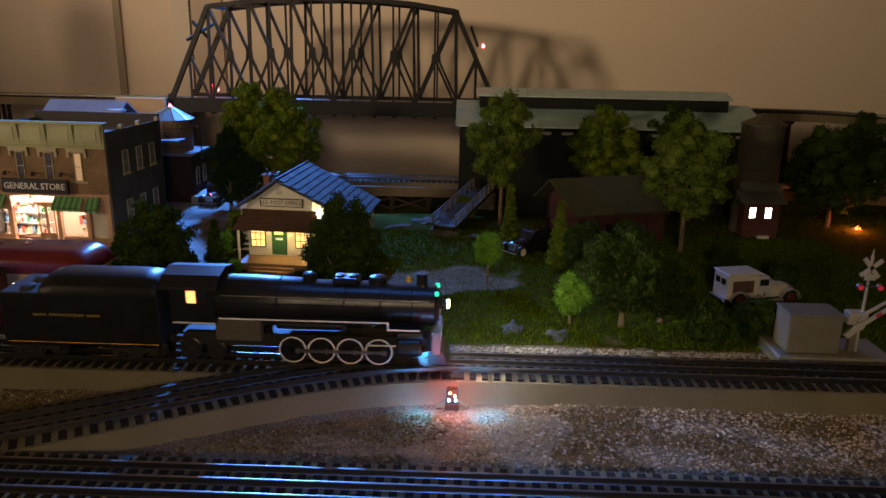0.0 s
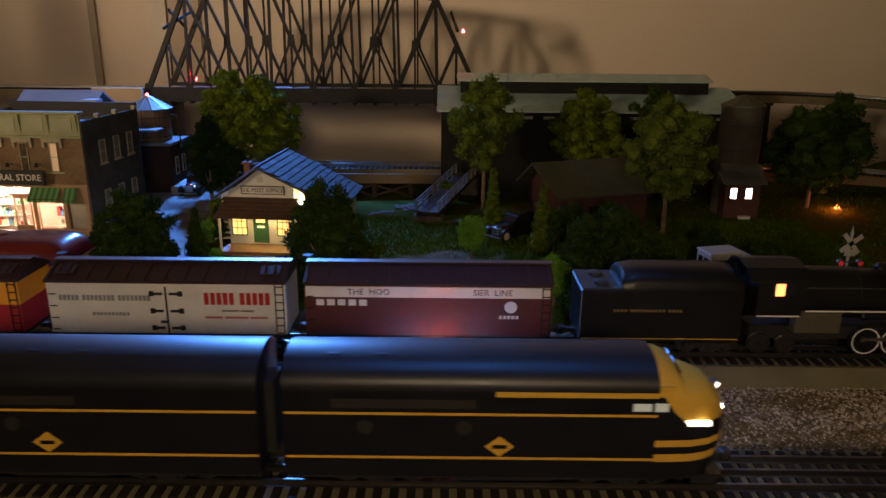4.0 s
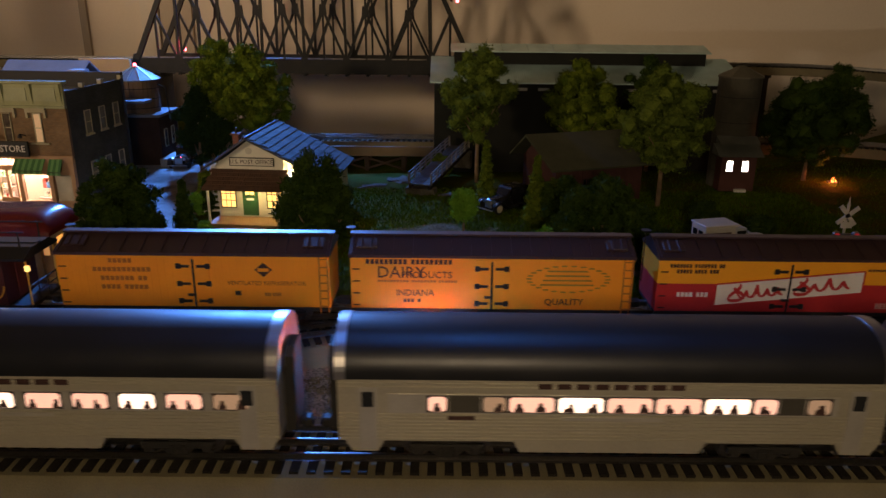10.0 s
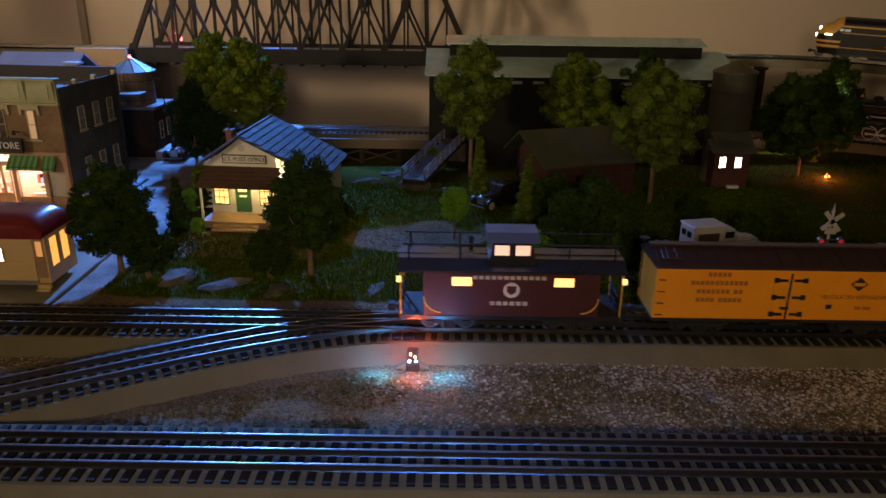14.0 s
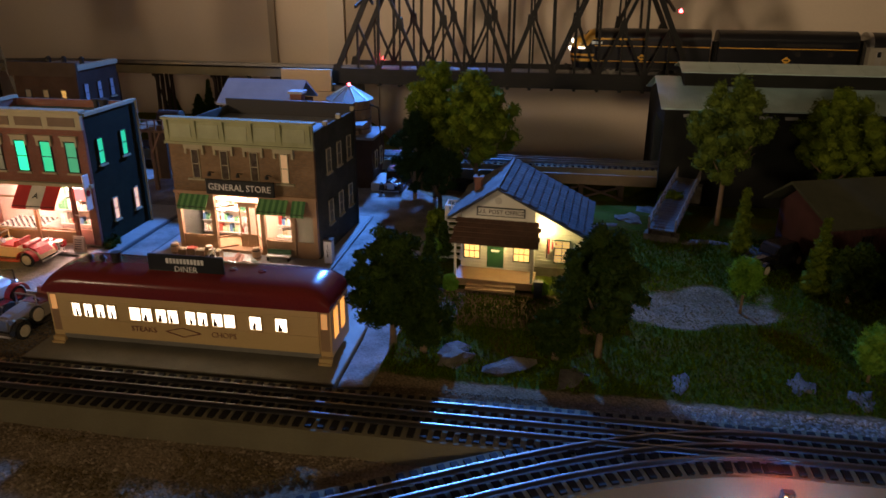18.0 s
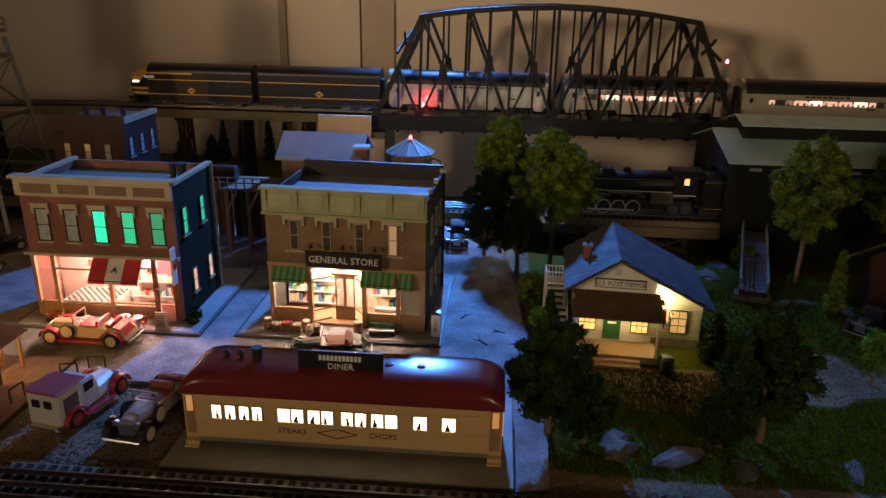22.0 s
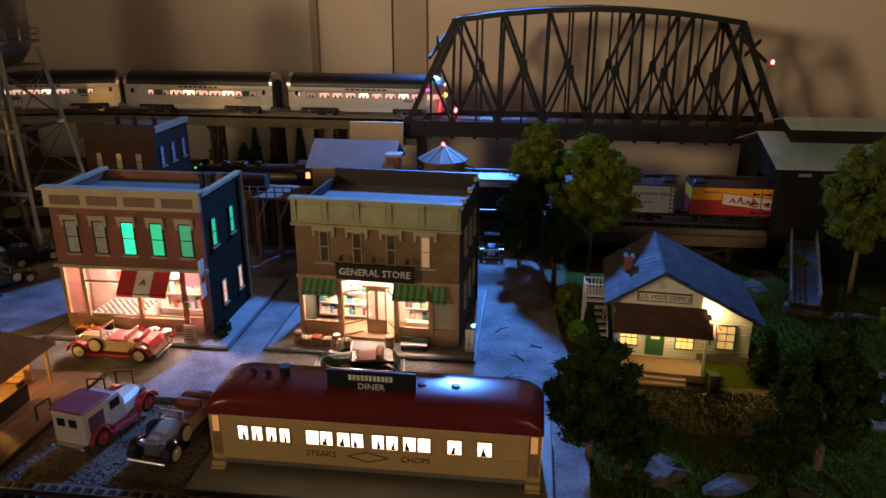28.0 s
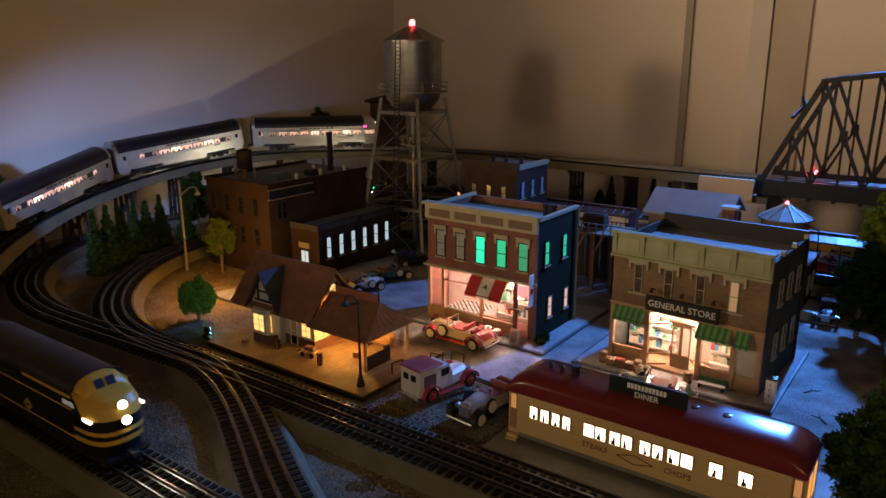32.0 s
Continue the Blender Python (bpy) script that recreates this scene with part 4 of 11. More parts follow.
# ---- brick warehouse beyond ----
X0, X1, Y0, Y1 = -1.19, -0.96, 1.36, 1.40
far = thing("brick_warehouse", "dark red brick building with flat roof", "building", pose(0, 0, 0))
part("wall", box(BM(), -1.108, 1.30, 0, -0.988, 1.42, 0.20), DARK_BRICK, far)
part("cornice", box(BM(), -1.113, 1.295, 0.190, -0.983, 1.30, 0.214), WOOD_DARK, far)
part("parapet_cap", box(BM(), -0.996, 1.30, 0.20, -0.984, 1.42, 0.208), STONE_TRIM, far)
part("roof", box(BM(), -1.104, 1.302, 0.20, -0.997, 1.418, 0.202), ROOF_GREY, far)
for i in range(3):
    sash(far, -1.090 + 0.034 * i, 0.140, -1.080 + 0.034 * i, 0.166, 1.30, DIM_PANE, IRON, -1, 1, 2, None, STONE_TRIM)
for y in (1.322, 1.36, 1.398):
    sash(far, y - 0.006, 0.145, y + 0.006, 0.175, -0.988, mat("bluish_pane", (0.35, 0.38, 0.45)), IRON, 1, 1, 2, None, STONE_TRIM, axis="y")
for x in (-1.08, -1.05, -1.015):
    part("roof_vent", lathe(BM(), [(0.004, 0.202), (0.004, 0.212), (0.006, 0.213), (0.002, 0.217)], (x, 1.36, 0), 10), IRON, far)

# ---- post office ----
post = thing("post_office", "small white clapboard post office with grey shingled roof", "building", pose(0, 0, 0))
gx, ex, ey0, ey1 = -0.2325, 0.0505, 0.997, 1.134
EZ, AZ = 0.082, 0.1195
RX, RZ = -0.119, 0.0635
part("front_wall", prism(BM(), [(gx - 0.046, 0.008), (gx + 0.046, 0.008), (gx + 0.046, 0.0925), (gx, AZ - 0.004), (gx - 0.046, EZ)], ey0, ey0 + 0.004, "y"), CLAP, post)
part("back_wall", prism(BM(), [(gx - 0.046, 0.004), (gx + 0.046, 0.004), (gx + 0.046, 0.0925), (gx, AZ - 0.004), (gx - 0.046, EZ)], ey1 - 0.006, ey1 - 0.002, "y"), CLAP, post)
part("side_wall", box(BM(), gx - 0.046, ey0 + 0.004, 0.004, gx - 0.043, ey1 - 0.006, EZ), CLAP, post)
part("side_wall", box(BM(), gx + 0.043, ey0 + 0.004, 0.004, gx + 0.046, ey1 - 0.006, 0.0925), CLAP, post)
bm = BM()
for k in range(16):
    z = 0.010 + k * 0.0044
    half = 0.046 if z < EZ - 0.002 else 0.0
    if half:
        box(bm, gx - 0.0462, ey0 - 0.0006, z, gx + 0.0462, ey0, z + 0.0012)
        box(bm, gx - 0.0468, ey0, z, gx - 0.046, ey1 - 0.004, z + 0.0012)
tagged(part("clapboard_siding", bm, CLAP, post), kind="stuff")


def shingle_slope(parent, a, b, c, d, n, m, material, th=0.0012, name="shingle"):
    """Shingles laid over a slope a-b (eave) to d-c (ridge), n along, m up."""
    a, b, c, d = Vector(a), Vector(b), Vector(c), Vector(d)
    nrm = (b - a).cross(d - a).normalized()
    if nrm.z < 0:
        nrm = -nrm
    part("roof_deck", slab_of([a, b, c, d], nrm * -0.002), material, parent)
    for j in range(m):
        for i in range(n):
            off = 0.5 if j % 2 else 0.0
            u0, u1 = max(0, (i + off) / n), min(1, (i + off + 0.94) / n)
            if u0 >= 1:
                continue
            v0, v1 = j / m, min(1, (j + 1.15) / m)
            q = [a.lerp(b, u0).lerp(d.lerp(c, u0), v0), a.lerp(b, u1).lerp(d.lerp(c, u1), v0), a.lerp(b, u1).lerp(d.lerp(c, u1), v1), a.lerp(b, u0).lerp(d.lerp(c, u0), v1)]
            q[0] += nrm * th
            q[1] += nrm * th
            part(name, slab_of([p + nrm * 0.0002 for p in q], nrm * 0.0005), material, parent)


def slab_of(q, up):
    bm = BM()
    lo, hi = [bm.verts.new(p) for p in q], [bm.verts.new(p + up) for p in q]
    bm.faces.new(lo[::-1])
    bm.faces.new(hi)
    for i in range(len(q)):
        k = (i + 1) % len(q)
        bm.faces.new((lo[i], lo[k], hi[k], hi[i]))
    return bm


rf = part("roof", bar(BM(), (gx, ey0 - 0.012, AZ + 0.0012), (gx, ey1 + 0.004, AZ + 0.0012), 0.003, 0.0016), SLATE, post, "grey blue shingled gable roof")
shingle_slope(rf, (gx - 0.062, ey1 + 0.004, 0.0775), (gx - 0.062, ey0 - 0.012, 0.0775), (gx, ey0 - 0.012, AZ), (gx, ey1 + 0.004, AZ), 12, 8, SLATE)
shingle_slope(rf, (RX, ey0 - 0.012, RZ), (RX, ey1 + 0.004, RZ), (gx, ey1 + 0.004, AZ), (gx, ey0 - 0.012, AZ), 14, 12, SLATE)
wing = part("side_wing", box(BM(), gx + 0.046, 1.014, 0.006, -0.126, 1.12, 0.060), CLAP, post, "lean-to wing with green window")
bm = BM()
for k in range(10):
    box(bm, gx + 0.047, 1.0134, 0.016 + k * 0.0044, -0.1265, 1.014, 0.0172 + k * 0.0044)
tagged(part("clapboard_siding", bm, CLAP, wing), kind="stuff")
part("wing_gable", prism(BM(), [(gx + 0.046, 0.060), (-0.126, 0.060), (-0.126, 0.0635), (gx + 0.046, 0.0925)], 1.014, 1.018, "y"), CLAP, post)
sash(post, -0.162, 0.020, -0.144, 0.049, 1.014, mat("po_dim_pane", (0.9, 0.55, 0.2), None, 0.3, emit=0.6, bump=0), GREEN_DOOR, -1, 2, 3)
st = part("stone_footing", box(BM(), gx + 0.046, 1.012, 0.0, -0.125, 1.1205, 0.012), mat("field_stone", (0.30, 0.26, 0.18), (0.18, 0.15, 0.10), 0.9, scale=120, bump=0.8), post)
for a, b, in ((-0.274, -0.255), (-0.211, -0.192)):
    sash(post, a, 0.024, b, 0.052, ey0, GLOW_YELLOW, GREEN_DOOR, -1, 3, 3)
dr = part("door", box(BM(), -0.245, ey0 - 0.0015, 0.013, -0.224, ey0, 0.055), GREEN_DOOR, post, "dark green panelled door")
sash(dr, -0.2405, 0.042, -0.2285, 0.052, ey0 - 0.0015, GLOW_YELLOW, GREEN_DOOR, -1, 2, 2)
part("letter_slot", box(BM(), -0.2395, ey0 - 0.002, 0.034, -0.2295, ey0 - 0.0015, 0.037), SIGN_WHITE, dr)
pc = part("porch_roof", slab_of([Vector((gx - 0.049, 0.9965, 0.074)), Vector((gx + 0.051, 0.9965, 0.074)), Vector((gx + 0.055, 0.957, 0.056)), Vector((gx - 0.053, 0.957, 0.056))], Vector((0, 0, 0.001))), PORCH_BROWN, post, "brown shingled porch roof")
for j in range(5):
    for i in range(14):
        u = (i + 0.5 * (j % 2)) / 14
        y0, y1 = 0.957 + 0.0395 * j / 5, 0.957 + 0.0395 * (j + 1.1) / 5
        x = gx - 0.052 + 0.104 * u
        part("shingle", slab_of([Vector((x, y0, 0.0585 + 0.018 * j / 5)), Vector((x + 0.007, y0, 0.0585 + 0.018 * j / 5)), Vector((x + 0.007, min(y1, 0.9965), 0.0575 + 0.018 * (j + 1.1) / 5)), Vector((x, min(y1, 0.9965), 0.0575 + 0.018 * (j + 1.1) / 5))], Vector((0, 0, 0.0007))), PORCH_BROWN, pc)
part("porch_floor", box(BM(), gx - 0.048, 0.957, 0.002, gx + 0.050, 0.997, 0.011), WOOD_TAN, post)
for k in range(2):
    part("porch_step", box(BM(), gx - 0.03, 0.957 - 0.007 * (k + 1), 0.002, gx + 0.03, 0.957 - 0.007 * k, 0.0075 - 0.003 * k), WOOD_TAN, post)
for x in (gx - 0.046, gx + 0.048):
    part("porch_post", box(BM(), x - 0.0013, 0.9595, 0.011, x + 0.0013, 0.9621, 0.058), CLAP, post)
sg = part("sign_board", box(BM(), gx - 0.0265, ey0 - 0.002, 0.081, gx + 0.0335, ey0, 0.0925), SIGN_BLACK, post, "white sign lettered U.S. post office")
part("sign_face", box(BM(), gx - 0.0253, ey0 - 0.0026, 0.0822, gx + 0.0323, ey0 - 0.002, 0.0913), mat("sign_cream", (0.74, 0.71, 0.60)), sg)
lettering("U.S. POST OFFICE", 0.0075, BAR_DARK, sg, pose(gx + 0.0035, ey0 - 0.0027, 0.0868, 90, 0, 0))
part("gable_vent", lathe(BM(), [(0.0045, ey0 - 0.0008), (0.0045, ey0)], (gx, 0, 0.101), 14, "y"), mat("vent_cream", (0.6, 0.56, 0.46)), post)
ch = part("chimney", box(BM(), gx - 0.040, 1.05, 0.08, gx - 0.031, 1.06, 0.112, 0.0006), RED_BRICK, post, "small red brick chimney")
part("chimney_cap", box(BM(), gx - 0.042, 1.048, 0.112, gx - 0.029, 1.062, 0.1145), RED_BRICK, ch)
part("stove_pipe", rod(BM(), (gx - 0.0355, 1.055, 0.1145), (gx - 0.0355, 1.055, 0.122), 0.0014), IRON, ch)
lt = part("porch_lamp", lathe(BM(), [(0.0012, 0.072), (0.0026, 0.069), (0.002, 0.0665)], (-0.181, 1.006, 0), 10), GLOW_WHITE, post, "bright bare porch lamp")
lamp("post_office_lamp", "POINT", (-0.176, 1.0, 0.066), 0.10, (1.0, 0.75, 0.32), 0.003)
lamp("porch_light", "POINT", (gx, 0.980, 0.052), 0.045, (1.0, 0.70, 0.26), 0.004)
post.matrix_world = Matrix.Translation((gx, ey0, 0)) @ Matrix.Rotation(radians(-4), 4, "Z") @ Matrix.Translation((-gx, -ey0, 0))
stp = thing("side_stairs", "cream wooden stairs with railing at the side wall", "stairs", pose(-0.298, 1.075, 0.004))
for k in range(7):
    part("tread", box(BM(), -0.012, -0.045 + k * 0.007, k * 0.006 + 0.004, 0.014, -0.037 + k * 0.007, k * 0.006 + 0.0055), CLAP, stp)
for x in (-0.012, 0.014):
    part("stringer", bar(BM(), (x, -0.045, 0.003), (x, 0.006, 0.046), 0.0014, 0.004), CLAP, stp)
part("landing", box(BM(), -0.014, 0.004, 0.044, 0.016, 0.03, 0.0465), CLAP, stp)
for x, y in ((-0.013, 0.005), (-0.013, 0.029), (0.015, 0.029)):
    part("landing_post", box(BM(), x - 0.001, y - 0.001, -0.002, x + 0.001, y + 0.001, 0.062), CLAP, stp)
for a, b in (((-0.013, 0.005), (-0.013, 0.029)), ((-0.013, 0.029), (0.015, 0.029)), ((-0.013, 0.005), (0.012, 0.005))):
    part("handrail", bar(BM(), (*a, 0.061), (*b, 0.061), 0.0014, 0.0014), CLAP, stp)
    for k in range(1, 6):
        part("baluster", rod(BM(), (a[0] + (b[0] - a[0]) * k / 6, a[1] + (b[1] - a[1]) * k / 6, 0.0465), (a[0] + (b[0] - a[0]) * k / 6, a[1] + (b[1] - a[1]) * k / 6, 0.061), 0.0006, n=5), CLAP, stp)

# ---- diner ----
DX0, DX1, DY0, DY1 = -0.664, -0.368, 0.737, 0.800
CREAM = mat("diner_cream", (0.62, 0.44, 0.20), (0.54, 0.37, 0.16), 0.45, scale=12, bump=0.03)
DRED = mat("diner_red", (0.17, 0.022, 0.02), (0.12, 0.016, 0.015), 0.22, scale=12, bump=0.02, spec=0.3)
diner = thing("diner", "cream dining-car diner with dark red roof and lit windows", "building", pose(0, 0, 0))
part("body", box(BM(), DX0 + 0.012, DY0, 0.018, DX1 - 0.012, DY1, 0.066), CREAM, diner)
for x0, x1 in ((DX0, DX0 + 0.013), (DX1 - 0.013, DX1)):
    v = part("vestibule", box(BM(), x0, DY0 + 0.003, 0.014, x1, DY1 - 0.003, 0.066), CREAM, diner)
    part("vestibule_door", box(BM(), x0 + 0.002, DY0 + 0.0022, 0.02, x1 - 0.002, DY0 + 0.003, 0.062), WOOD_TAN, v)
    part("door_pane", box(BM(), x0 + 0.0035, DY0 + 0.0016, 0.044, x1 - 0.0035, DY0 + 0.0022, 0.060), mat("diner_dim_pane", (0.9, 0.42, 0.14), None, 0.4, emit=0.4, bump=0), v)
    part("step", box(BM(), x0, DY0 - 0.001, 0.009, x1, DY0 + 0.003, 0.0135), CREAM, v)
    part("step", box(BM(), x0, DY0 - 0.004, 0.006, x1, DY0 - 0.001, 0.0095), CREAM, v)
part("end_pane", box(BM(), DX1, DY0 + 0.012, 0.03, DX1 + 0.0006, DY0 + 0.024, 0.06), mat("amber_pane", (1.0, 0.42, 0.08), None, 0.4, emit=1.0, bump=0), diner)
part("end_pane", box(BM(), DX1, DY0 + 0.034, 0.03, DX1 + 0.0006, DY0 + 0.046, 0.06), mat("amber_pane", (1.0, 0.42, 0.08)), diner)
bm = BM()
rings = []
for x, k in ((DX0 - 0.001, 0.30), (DX0 + 0.004, 0.62), (DX0 + 0.012, 0.88), (DX0 + 0.024, 1.0), (DX1 - 0.024, 1.0), (DX1 - 0.012, 0.88), (DX1 - 0.004, 0.62), (DX1 + 0.001, 0.30)):
    ring = []
    for i in range(15):
        a = math.pi * i / 14
        ring.append(bm.verts.new((x, (DY0 + DY1) / 2 - 0.0345 * math.copysign(abs(math.cos(a)) ** 0.6, math.cos(a)), 0.065 + 0.0225 * k * math.sin(a) ** 0.55)))
    rings.append(ring)
for a, b in zip(rings, rings[1:]):
    for i in range(15):
        bm.faces.new((a[i], a[(i + 1) % 15], b[(i + 1) % 15], b[i]))
bm.faces.new(rings[0])
bm.faces.new(rings[-1][::-1])
rf = part("roof", bm, DRED, diner, "glossy dark red rounded roof", smooth=True)
part("eave_trim", box(BM(), DX0, DY0 - 0.0012, 0.0635, DX1, DY0, 0.066), DRED, diner)


def dpx(p):
    return -0.661 + (p - 318) * 0.291 / 572


for a, b in ((368, 385), (393, 411), (419, 436), (443, 460), (490, 512), (515, 536), (545, 566), (570, 590), (606, 626), (631, 650), (660, 681), (685, 706), (736, 759), (787, 810)):
    sash(diner, dpx(a), 0.0395, dpx(b), 0.0535, DY0, GLOW_WHITE, CREAM, -1, 1, 1)
    if a not in (490, 685):
        cut_out(diner, dpx(a) + 0.001, dpx(b) - 0.001, 0.0405, 0.0525, DY0 - 0.0021, -1, a)
part("belt_rail", box(BM(), DX0 + 0.012, DY0 - 0.0008, 0.0355, DX1 - 0.012, DY0, 0.0365), CREAM, diner)
part("belt_rail", box(BM(), DX0 + 0.012, DY0 - 0.0006, 0.056, DX1 - 0.012, DY0, 0.0568), CREAM, diner)
part("skirt", box(BM(), DX0 + 0.012, DY0 + 0.002, 0.012, DX1 - 0.012, DY1 - 0.002, 0.018), mat("skirt_grey", (0.2, 0.19, 0.17)), diner)
BROWN_L = mat("brown_lettering", (0.16, 0.04, 0.02), None, 0.5, bump=0)
lettering("STEAKS", 0.0082, BROWN_L, diner, pose(dpx(514), DY0 - 0.0002, 0.0295, 90, 0, 0))
lettering("CHOPS", 0.0082, BROWN_L, diner, pose(dpx(680), DY0 - 0.0002, 0.0295, 90, 0, 0))
pts = [(dpx(560), 0.0295), (dpx(596), 0.0245), (dpx(633), 0.0295), (dpx(596), 0.0345)]
for a, b in zip(pts, pts[1:] + pts[:1]):
    part("diamond_line", bar(BM(), (a[0], DY0 - 0.0003, a[1]), (b[0], DY0 - 0.0003, b[1]), 0.0006, 0.0008), BROWN_L, diner)
part("base_slab", box(BM(), DX0 - 0.012, 0.703, -0.002, DX1 + 0.012, 0.86, 0.0075, 0.001), mat("slab_olive_grey", (0.22, 0.20, 0.15), None, 0.6), diner, "olive grey plastic base")
sg = part("sign_board", box(BM(), -0.5575, 0.7545, 0.0845, -0.4785, 0.757, 0.1045, 0.0005), SIGN_BLACK, diner, "black roof sign lettered diner")
lettering("DINER", 0.0085, SIGN_WHITE, sg, pose(-0.518, 0.7543, 0.0895, 90, 0, 0))
bars(sg, (11,), -0.538, 0.7545, 0.0955, 0.0052, SIGN_WHITE, width=0.70)
for x in (-0.549, -0.487):
    part("sign_leg", box(BM(), x - 0.0012, 0.7555, 0.076, x + 0.0012, 0.758, 0.0845), IRON, sg)
    part("sign_foot", lathe(BM(), [(0.0045, 0.0825), (0.0045, 0.0845), (0.002, 0.0855)], (x, 0.757, 0), 10), IRON, sg)
part("smoke_stack", lathe(BM(), [(0.0048, 0.080), (0.0045, 0.0955), (0.0052, 0.096), (0.0052, 0.098), (0.003, 0.098)], (-0.600, 0.768, 0), 14), IRON, diner)
for x in (-0.629, -0.6155):
    part("roof_vent", lathe(BM(), [(0.002, 0.082), (0.002, 0.090), (0.004, 0.0905), (0.001, 0.094)], (x, 0.768, 0), 10), IRON, diner)
for x in (-0.475, -0.445):
    part("roof_disc", lathe(BM(), [(0.004, 0.0865), (0.004, 0.0882), (0.002, 0.0886)], (x, 0.768, 0), 14), DRED, diner)

# ---- country station ----
pf = thing("station_platform", "low plank platform beside the rails", "platform", pose(0, 0, 0))
part("platform_base", box(BM(), -1.165, 0.716, -0.002, -0.858, 0.885, 0.0055), WOOD_DARK, pf)
n = 44
for i in range(n):
    x = -1.165 + 0.307 * i / n
    part("plank", box(BM(), x + 0.0002, 0.716, 0.0055, x + 0.307 / n - 0.0002, 0.885, 0.0075), WOOD_MID, pf)
stn = thing("country_station", "small white station with brown shingled gable roof", "building", pose(0, 0, 0.0075))
SX0, SX1, SY0, SY1 = -1.140, -1.008, 0.782, 0.862
part("wall", box(BM(), SX0, SY0, 0.0, SX1, SY1, 0.055), mat("station_white", (0.60, 0.58, 0.53)), stn)
part("wainscot", box(BM(), SX0 - 0.0006, SY0 - 0.0006, 0.0, SX1 + 0.0006, SY0 + 0.02, 0.014), mat("station_brown", (0.14, 0.06, 0.035)), stn)
part("end_wall", box(BM(), SX1, SY0 + 0.004, 0.0, SX1 + 0.0008, SY1, 0.014), mat("station_brown", (0.14, 0.06, 0.035)), stn)
RYM, RZ = 0.822, 0.112
rf = part("roof", bar(BM(), (SX0 - 0.03, RYM, RZ), (SX1 + 0.008, RYM, RZ), 0.003, 0.002), SHINGLE_BROWN, stn, "steep brown shingled roof")
shingle_slope(rf, (SX0 - 0.03, 0.766, 0.046), (SX1 + 0.008, 0.766, 0.046), (SX1 + 0.008, RYM, RZ), (SX0 - 0.03, RYM, RZ), 16, 10, SHINGLE_BROWN)
shingle_slope(rf, (SX1 + 0.008, 0.878, 0.046), (SX0 - 0.03, 0.878, 0.046), (SX0 - 0.03, RYM, RZ), (SX1 + 0.008, RYM, RZ), 10, 6, SHINGLE_BROWN)
for x in (SX0, SX1 - 0.003):
    part("gable", prism(BM(), [(SY0, 0.055), (SY1, 0.055), (RYM, RZ - 0.006)], x, x + 0.003, "x"), mat("gable_tan", (0.33, 0.20, 0.11)), stn)
part("gable_clock", lathe(BM(), [(0.0075, SX1), (0.0075, SX1 + 0.0012)], (0, RYM, 0.082), 18, "x"), GLOW_YELLOW, stn, "round lit yellow gable window")
cl = part("clock_rim", lathe(BM(), [(0.0088, SX1), (0.0088, SX1 + 0.0016), (0.0074, SX1 + 0.0016), (0.0074, SX1)], (0, RYM, 0.082), 18, "x"), IRON, stn)
for a in (0, 60, 120):
    c_, s_ = 0.007 * math.cos(radians(a)), 0.007 * math.sin(radians(a))
    part("clock_bar", bar(BM(), (SX1 + 0.0016, RYM - c_, 0.082 - s_), (SX1 + 0.0016, RYM + c_, 0.082 + s_), 0.0007, 0.0007), IRON, cl)
# front cross gable with bay window
BX0, BX1 = -1.128, -1.068
part("bay_gable", prism(BM(), [(BX0, 0.0), (BX1, 0.0), (BX1, 0.055), ((BX0 + BX1) / 2, 0.100), (BX0, 0.055)], 0.772, SY0, "y"), mat("station_white", (0.60, 0.58, 0.53)), stn)
xm = (BX0 + BX1) / 2
shingle_slope(rf, (BX0 - 0.006, 0.822, 0.047), (BX0 - 0.006, 0.764, 0.047), (xm, 0.764, 0.104), (xm, 0.822, 0.104), 6, 9, SLATE)
shingle_slope(rf, (BX1 + 0.006, 0.764, 0.047), (BX1 + 0.006, 0.822, 0.047), (xm, 0.822, 0.104), (xm, 0.764, 0.104), 6, 9, SLATE)
bm = BM()
for a, b in (((xm - 0.012, 0.058), (xm - 0.012, 0.083)), ((xm + 0.012, 0.058), (xm + 0.012, 0.083)), ((xm - 0.02, 0.060), (xm + 0.02, 0.060)), ((xm - 0.012, 0.074), (xm + 0.012, 0.074))):
    bar(bm, (a[0], 0.7712, a[1]), (b[0], 0.7712, b[1]), 0.0016, 0.003)
part("half_timber", bm, SIGN_BLACK, stn, "black half timbering")
bay = part("bay", prism(BM(), [(BX0 + 0.006, 0.772), (BX0 + 0.016, 0.760), (BX1 - 0.016, 0.760), (BX1 - 0.006, 0.772)], 0.0, 0.050, "z"), mat("station_white", (0.60, 0.58, 0.53)), stn)
part("bay_foot", prism(BM(), [(BX0 + 0.005, 0.772), (BX0 + 0.0155, 0.7592), (BX1 - 0.0155, 0.7592), (BX1 - 0.005, 0.772)], 0.0, 0.013, "z"), mat("station_brown", (0.14, 0.06, 0.035)), bay)
sash(bay, BX0 + 0.019, 0.018, BX1 - 0.019, 0.043, 0.760, GLOW_YELLOW, CLAP, -1, 2, 3)
sash(bay, BX1 - 0.0145, 0.018, BX1 - 0.0085, 0.043, 0.766, GLOW_YELLOW, CLAP, -1, 1, 3)
sash(stn, -1.055, 0.002, -1.043, 0.042, SY0, mat("station_door", (0.45, 0.40, 0.32)), CLAP, -1, 1, 2, name="door")
sash(stn, -1.032, 0.018, -1.015, 0.044, SY0, GLOW_YELLOW, CLAP, -1, 2, 3)
sash(stn, 0.80, 0.018, 0.815, 0.044, SX1, GLOW_YELLOW, CLAP, 1, 3, 3, axis="y")
